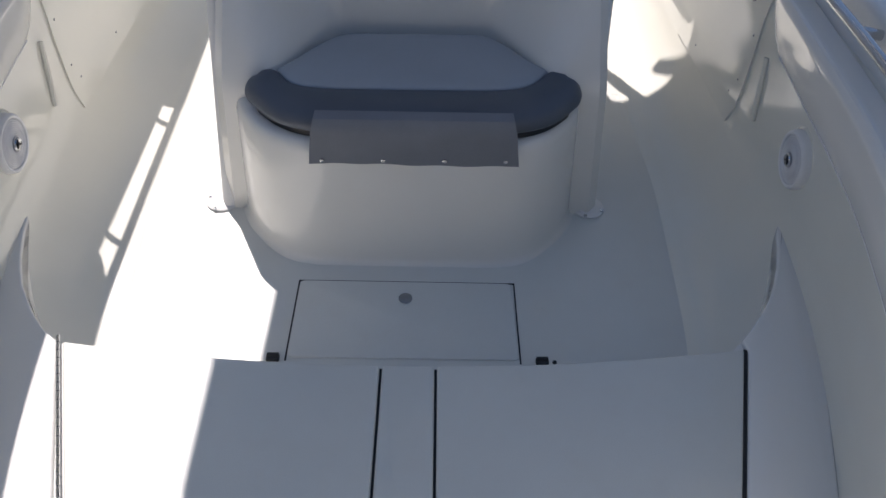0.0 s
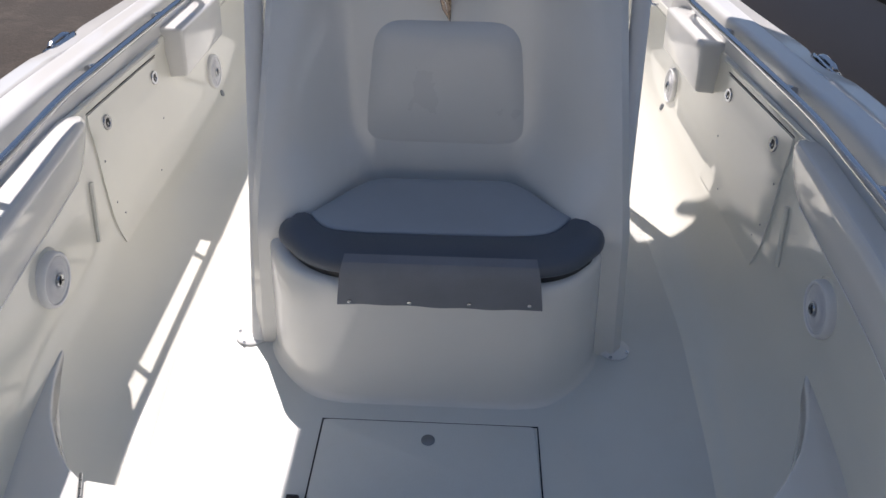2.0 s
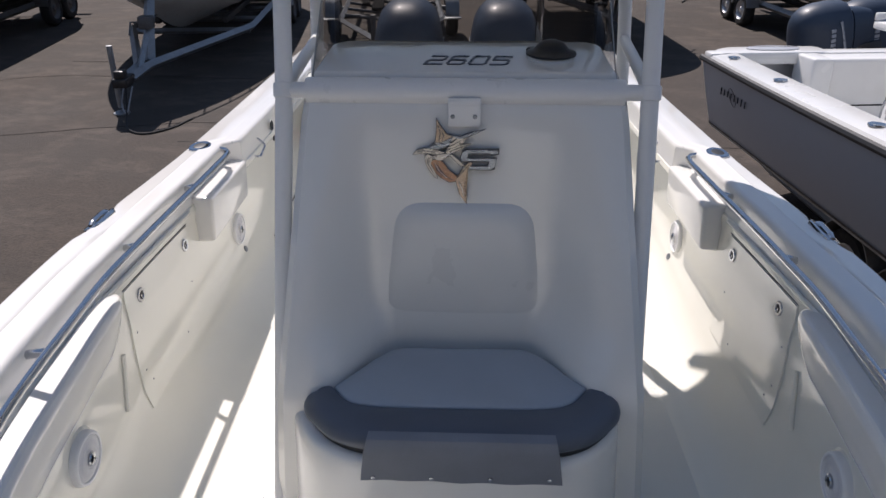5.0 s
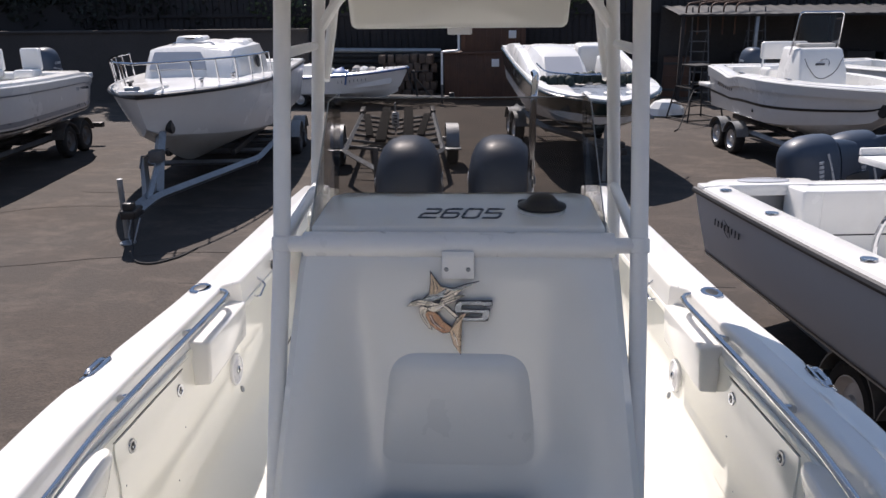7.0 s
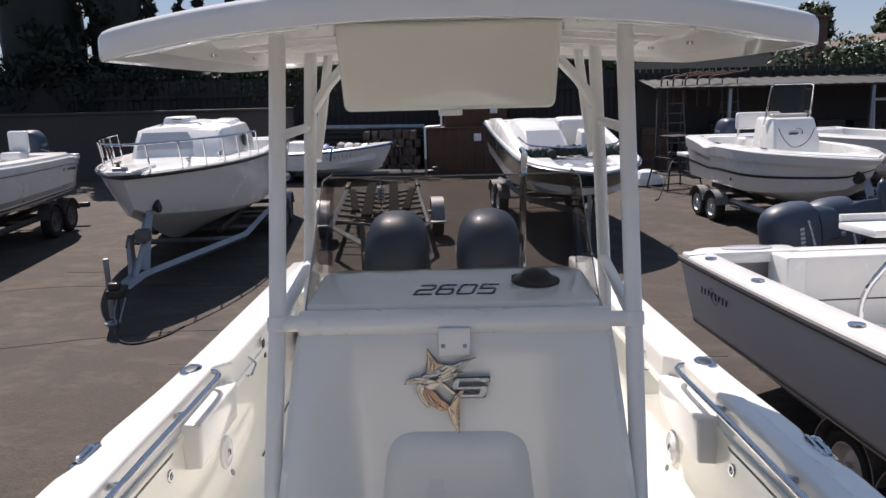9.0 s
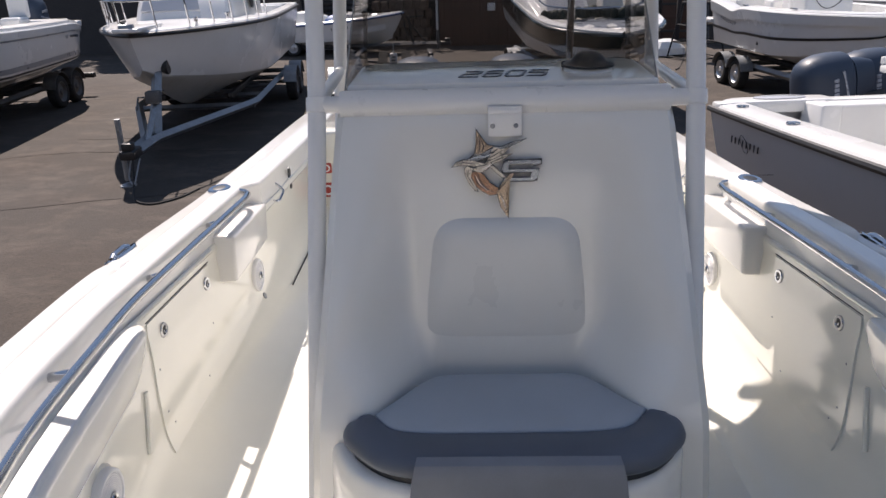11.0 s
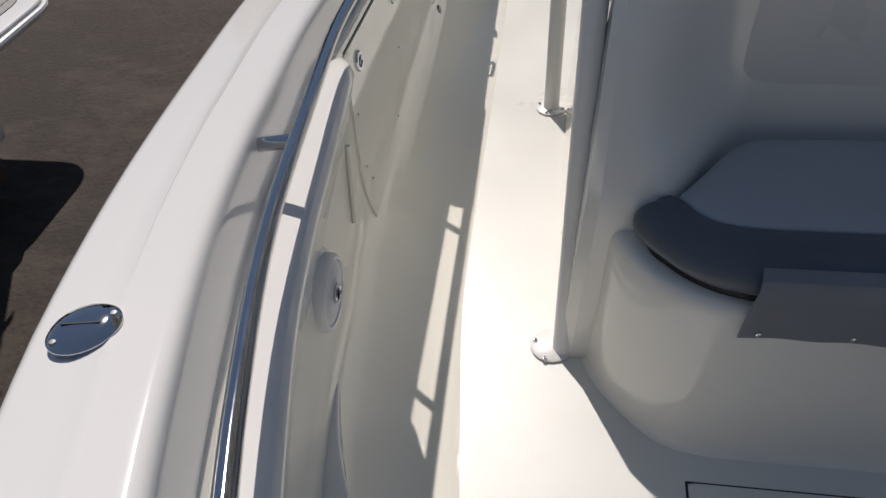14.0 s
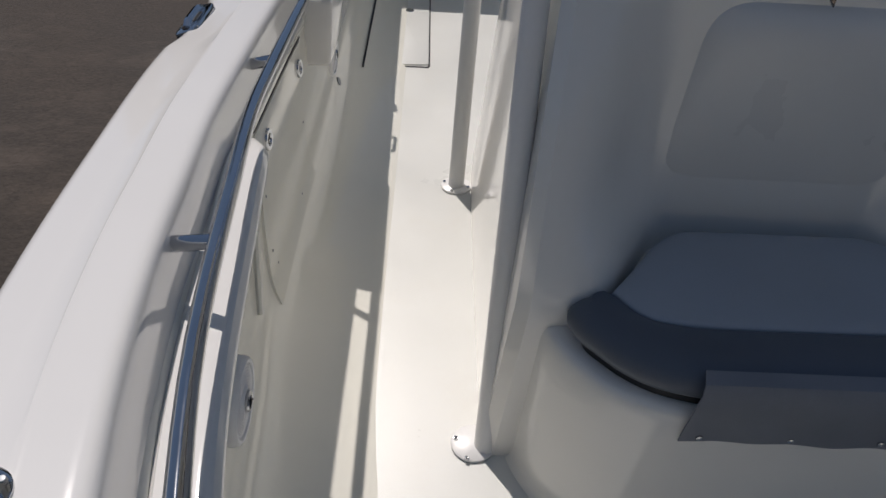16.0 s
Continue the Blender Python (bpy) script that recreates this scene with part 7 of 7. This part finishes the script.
for i in range(5):
    part("hoop", tube(rounded([(-0.7 + 0.35 * i, 0, -0.6), (-0.7 + 0.35 * i, 0.05, 0.25), (-0.7 + 0.35 * i + 1.3, 0.5, 0.4)], 0.15, 4), 0.025, 6), RUST, rk)

# hedges
for x0_, n_, count_, m_, lab_ in ((-21, 27, 13000, LEAFD, "dense dark evergreen shrubs over the yard wall"), (-7.6, 26, 13000, LEAF, "dense green shrubs over the yard wall")):
    pts = [(x0_ + 0.5 * i, 26.2 + rng.uniform(-0.3, 0.3), 1.5 + rng.uniform(0, 1.3), 0.75) for i in range(n_)]
    hl = tagged(new("hedge"), lab_, "hedge", kind="stuff")
    mesh_part("leaves", leaf_mass(pts, 0.085, count_, 3), m_, hl)
    x1_ = x0_ + 0.5 * n_
    # solid dark sheet fills the hedge behind its leaves, green hedge included
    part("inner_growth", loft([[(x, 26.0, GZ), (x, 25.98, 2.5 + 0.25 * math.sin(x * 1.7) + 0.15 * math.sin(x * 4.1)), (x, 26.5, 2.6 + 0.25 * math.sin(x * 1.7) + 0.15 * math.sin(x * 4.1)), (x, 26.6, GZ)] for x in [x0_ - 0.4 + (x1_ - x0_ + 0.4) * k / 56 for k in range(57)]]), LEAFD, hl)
pts = [(11.0 + 0.5 * i, 26.6 + rng.uniform(-0.4, 0.4), 1.5 + rng.uniform(0, 0.8), 0.8) for i in range(22)]
hr2 = tagged(new("hedge"), "sunlit green hedge behind the shed", "hedge", kind="stuff")
mesh_part("leaves", leaf_mass(pts, 0.10, 8000, 4), LEAF, hr2)


def tree(name, x, y, h, r, seed, material, label, cat="tree", leaf=0.16, count=9000, base=0.6, blobs=40):
    t = thing(name, (x, y, GZ), label, cat, "trees behind the yard")
    q = random.Random(seed)
    part("trunk", tube([(0, 0, 0), (0.1, 0.05, h * 0.35), (-0.05, 0.1, h * 0.7), (0, 0, h * 0.95)], 0.28, 10, r2=0.05), BARK, t)
    for i in range(7):
        a, z = q.uniform(0, math.tau), h * q.uniform(0.3, 0.85)
        part("limb", tube([(0, 0, z), (r * 0.4 * math.cos(a), r * 0.4 * math.sin(a), z + 0.4), (r * 0.8 * math.cos(a), r * 0.8 * math.sin(a), z + 0.9)], 0.08, 6, r2=0.02), BARK, t)
    pts = []
    for i in range(blobs):
        z = q.uniform(base, h)
        k = math.sin(math.pi * min(1, max(0.12, (h * 1.05 - z) / h)) * 0.62)
        a, rr = q.uniform(0, math.tau), r * k * math.sqrt(q.random())
        pts.append((rr * math.cos(a), rr * math.sin(a), z, r * q.uniform(0.25, 0.42)))
    mesh_part("crown", leaf_mass(pts, leaf, count, seed), material, t)
    if "cypress" in name and r > 0.8:
        part("inner_growth", lathe([(0.05, base), (r * 0.72, base + 0.4), (r * 0.86, h * 0.4), (r * 0.72, h * 0.75), (r * 0.3, h * 0.95), (0.02, h)], 14), material, t)
    return t


tree("cypress_tree", -14.15, 27.0, 11.0, 1.55, 11, LEAFD, "tall dense dark cypress behind the yard wall", leaf=0.16, count=17000, base=0.4, blobs=110)
tree("cypress_tree", -11.85, 27.6, 10.5, 1.05, 12, LEAFD, "tall dense dark cypress behind the yard wall", leaf=0.16, count=13000, base=0.4, blobs=100)
for i, (x, y, h) in enumerate(((-15.4, 44, 7.2), (-14.3, 44, 7.0), (-12.6, 44, 7.6))):
    tree("italian_cypress", x, y, h + 1.2, 0.55, 30 + i, LEAFD, "slim dark cypress in the distance", leaf=0.2, count=2500, base=1.0, blobs=40)
for i, (x, y, h, r) in enumerate(((10.5, 42, 5.6, 1.2), (20.0, 46, 5.8, 1.6), (23.5, 44, 6.2, 2.0), (27.0, 46, 6.0, 2.2), (17.2, 50, 5.8, 1.3), (31, 50, 6.4, 2.4))):
    tree("broadleaf_tree", x, y, h, r, 50 + i, LEAF, "round green garden tree in the distance", leaf=0.24, count=2600, base=2.0, blobs=24)


def palm(x, y, h, seed, n=26, fl=2.3):
    t = thing("palm_tree", (x, y, GZ), "tall palm with drooping green fronds beyond the fence", "palm tree", "palms")
    q = random.Random(seed)
    part("trunk", tube([(0, 0, 0), (0.1, 0, h * 0.5), (0.05, 0.1, h)], 0.2, 8, r2=0.13), BARK, t)
    for i in range(n):
        a, up = q.uniform(0, math.tau), q.uniform(-0.35, 1.0)
        verts, faces = [], []
        for k in range(15):
            u = k / 14
            d = fl * u
            z = h + d * up * (1 - u) - 0.75 * fl * u * u * (0.5 + 0.3 * (1 - up))
            cx_, cy_ = d * math.cos(a) * (1 - 0.15 * u), d * math.sin(a) * (1 - 0.15 * u)
            wl = 0.5 * math.sin(math.pi * (0.12 + 0.85 * u))
            for sd_ in (-1, 1):
                b0 = len(verts)
                px_, py_ = -math.sin(a) * sd_, math.cos(a) * sd_
                verts += [(cx_, cy_, z), (cx_ + 0.07 * math.cos(a), cy_ + 0.07 * math.sin(a), z), (cx_ + px_ * wl + 0.25 * math.cos(a), cy_ + py_ * wl + 0.25 * math.sin(a), z - 0.35 * wl)]
                faces.append((b0, b0 + 1, b0 + 2))
        me = bpy.data.meshes.new("frond")
        me.from_pydata(verts, [], faces)
        mesh_part("frond", me, PALMM, t)
    return t


palm(8.9, 36.0, 6.6, 1)
palm(10.9, 36.5, 7.0, 2)
palm(16.2, 48.0, 5.4, 3, 18, 1.5)

# house with chimney
hs = thing("house", (0, 0, 0), "low tan house with brown gable roof and brick chimney", "house")
part("wall", box((16.5, 36.0, GZ), (30, 44, 2.75), 0.02), STUCCO, hs)
rf = part("roof", loft([[(15.6, 35.2, 2.75), (23, 35.2, 3.75), (31, 35.2, 2.75)], [(15.6, 45, 2.75), (23, 45, 3.75), (31, 45, 2.75)]]), SHINGLE, hs)
part("eave", box((15.6, 35.15, 2.60), (31, 35.3, 2.76), 0.01), SLATM, hs)
part("gable", loft([[(16.5, 35.6, 2.7), (23, 35.6, 3.65)], [(29.6, 35.6, 2.7), (23, 35.6, 3.65)]]), SLATM, hs)
part("chimney", box((14.75, 34.3, GZ), (15.45, 34.9, 4.0), 0.02), BRICK, rf)
part("chimney_cap", box((14.68, 34.22, 4.0), (15.52, 34.98, 4.12), 0.02), BRICK, rf)
for i in range(3):
    w_ = part("window", box((18.0 + 3.4 * i, 35.96, 0.9), (19.6 + 3.4 * i, 36.02, 2.2), 0.0), DARKGLASS, hs)
    part("frame", tube(rounded([(18.0 + 3.4 * i, 35.95, 0.9), (19.6 + 3.4 * i, 35.95, 0.9), (19.6 + 3.4 * i, 35.95, 2.2), (18.0 + 3.4 * i, 35.95, 2.2)], 0.02, 2, True), 0.04, 4, closed=True), WHITEP, w_)

# workshop behind the shed and a canopy beyond the fence
wk = thing("workshop", (0, 0, 0), "low tan stucco workshop behind the shed", "building")
part("wall", box((5.2, 29.6, GZ), (12.6, 34, 2.55), 0.02), STUCCO, wk)
part("parapet", box((5.1, 29.52, 2.55), (12.7, 34.1, 2.68), 0.02), STUCCO, wk)
tn = thing("canopy_tent", (-3.85, 38.0, GZ), "small teal canopy tent beyond the fence", "canopy")
part("cover", loft([[(-0.95, -0.95, 2.85), (0.95, -0.95, 2.85), (0.95, 0.95, 2.85), (-0.95, 0.95, 2.85)], [(-0.88, -0.88, 3.0), (0.88, -0.88, 3.0), (0.88, 0.88, 3.0), (-0.88, 0.88, 3.0)], [(-0.03, -0.03, 3.65), (0.03, -0.03, 3.65), (0.03, 0.03, 3.65), (-0.03, 0.03, 3.65)]], True, True), TEAL, tn, "teal fabric cover", smooth=0)
for sx in (-0.9, 0.9):
    for sy in (-0.9, 0.9):
        part("post", tube([(sx, sy, 0), (sx, sy, 2.9)], 0.03, 6), GALV, tn)

# neighbouring carport at the left
cpn = thing("carport", (0, 0, 0), "small roofed carport beyond the wall", "carport")
part("roof", box((-27, 30, 2.0), (-17.6, 34, 2.15), 0.02), ROOFM, cpn)
for x in (-26.5, -21, -18):
    part("post", box((x, 30.2, GZ), (x + 0.15, 30.35, 2.0), 0.01), RUST, cpn)
part("back_wall", box((-27, 33.8, GZ), (-17.6, 34, 2.0), 0.0), STUCCO, cpn)

# utility pole and wires
up = thing("utility_pole", (-20.5, 34, GZ), "wooden utility pole carrying wires", "utility pole")
part("pole", tube([(0, 0, 0), (0, 0, 10.5)], 0.16, 10, r2=0.11), BARK, up)
part("cross_arm", box((-1.2, -0.06, 9.2), (1.2, 0.06, 9.34), 0.01), BARK, up)
for k, (z0, dz) in enumerate(((9.4, -0.5), (8.6, -0.6), (7.4, 0.2))):
    part("wire", tube([(4.0 * i, 1.2 * i / 2, z0 + dz * i / 14 - 1.2 * math.sin(math.pi * i / 14)) for i in range(15)], 0.02, 4), BLACK, up, "thin dark overhead wire")

# marks on the ground
ck = tagged(new("asphalt_cracks"), "filled cracks and old patches in the asphalt", "cracks", kind="stuff")
q = random.Random(9)
bms = []
for x0, y0, a, L in ((-9, 7.0, 0.62, 9), (-7.2, 10.6, 0.55, 6), (6.6, 13.5, 1.9, 5), (-6.3, 12.0, 0.02, 1.8)):
    x, y = x0, y0
    pts_ = []
    for i in range(int(L * 5)):
        pts_.append((x, y, GZ + 0.010))
        a += q.uniform(-0.16, 0.16)
        x, y = x + 0.2 * math.cos(a), y + 0.2 * math.sin(a)
    bms.append(tube(pts_, 0.008, 5, flat=0.3))
part("cracks", joined(*bms), CRACKM, ck)
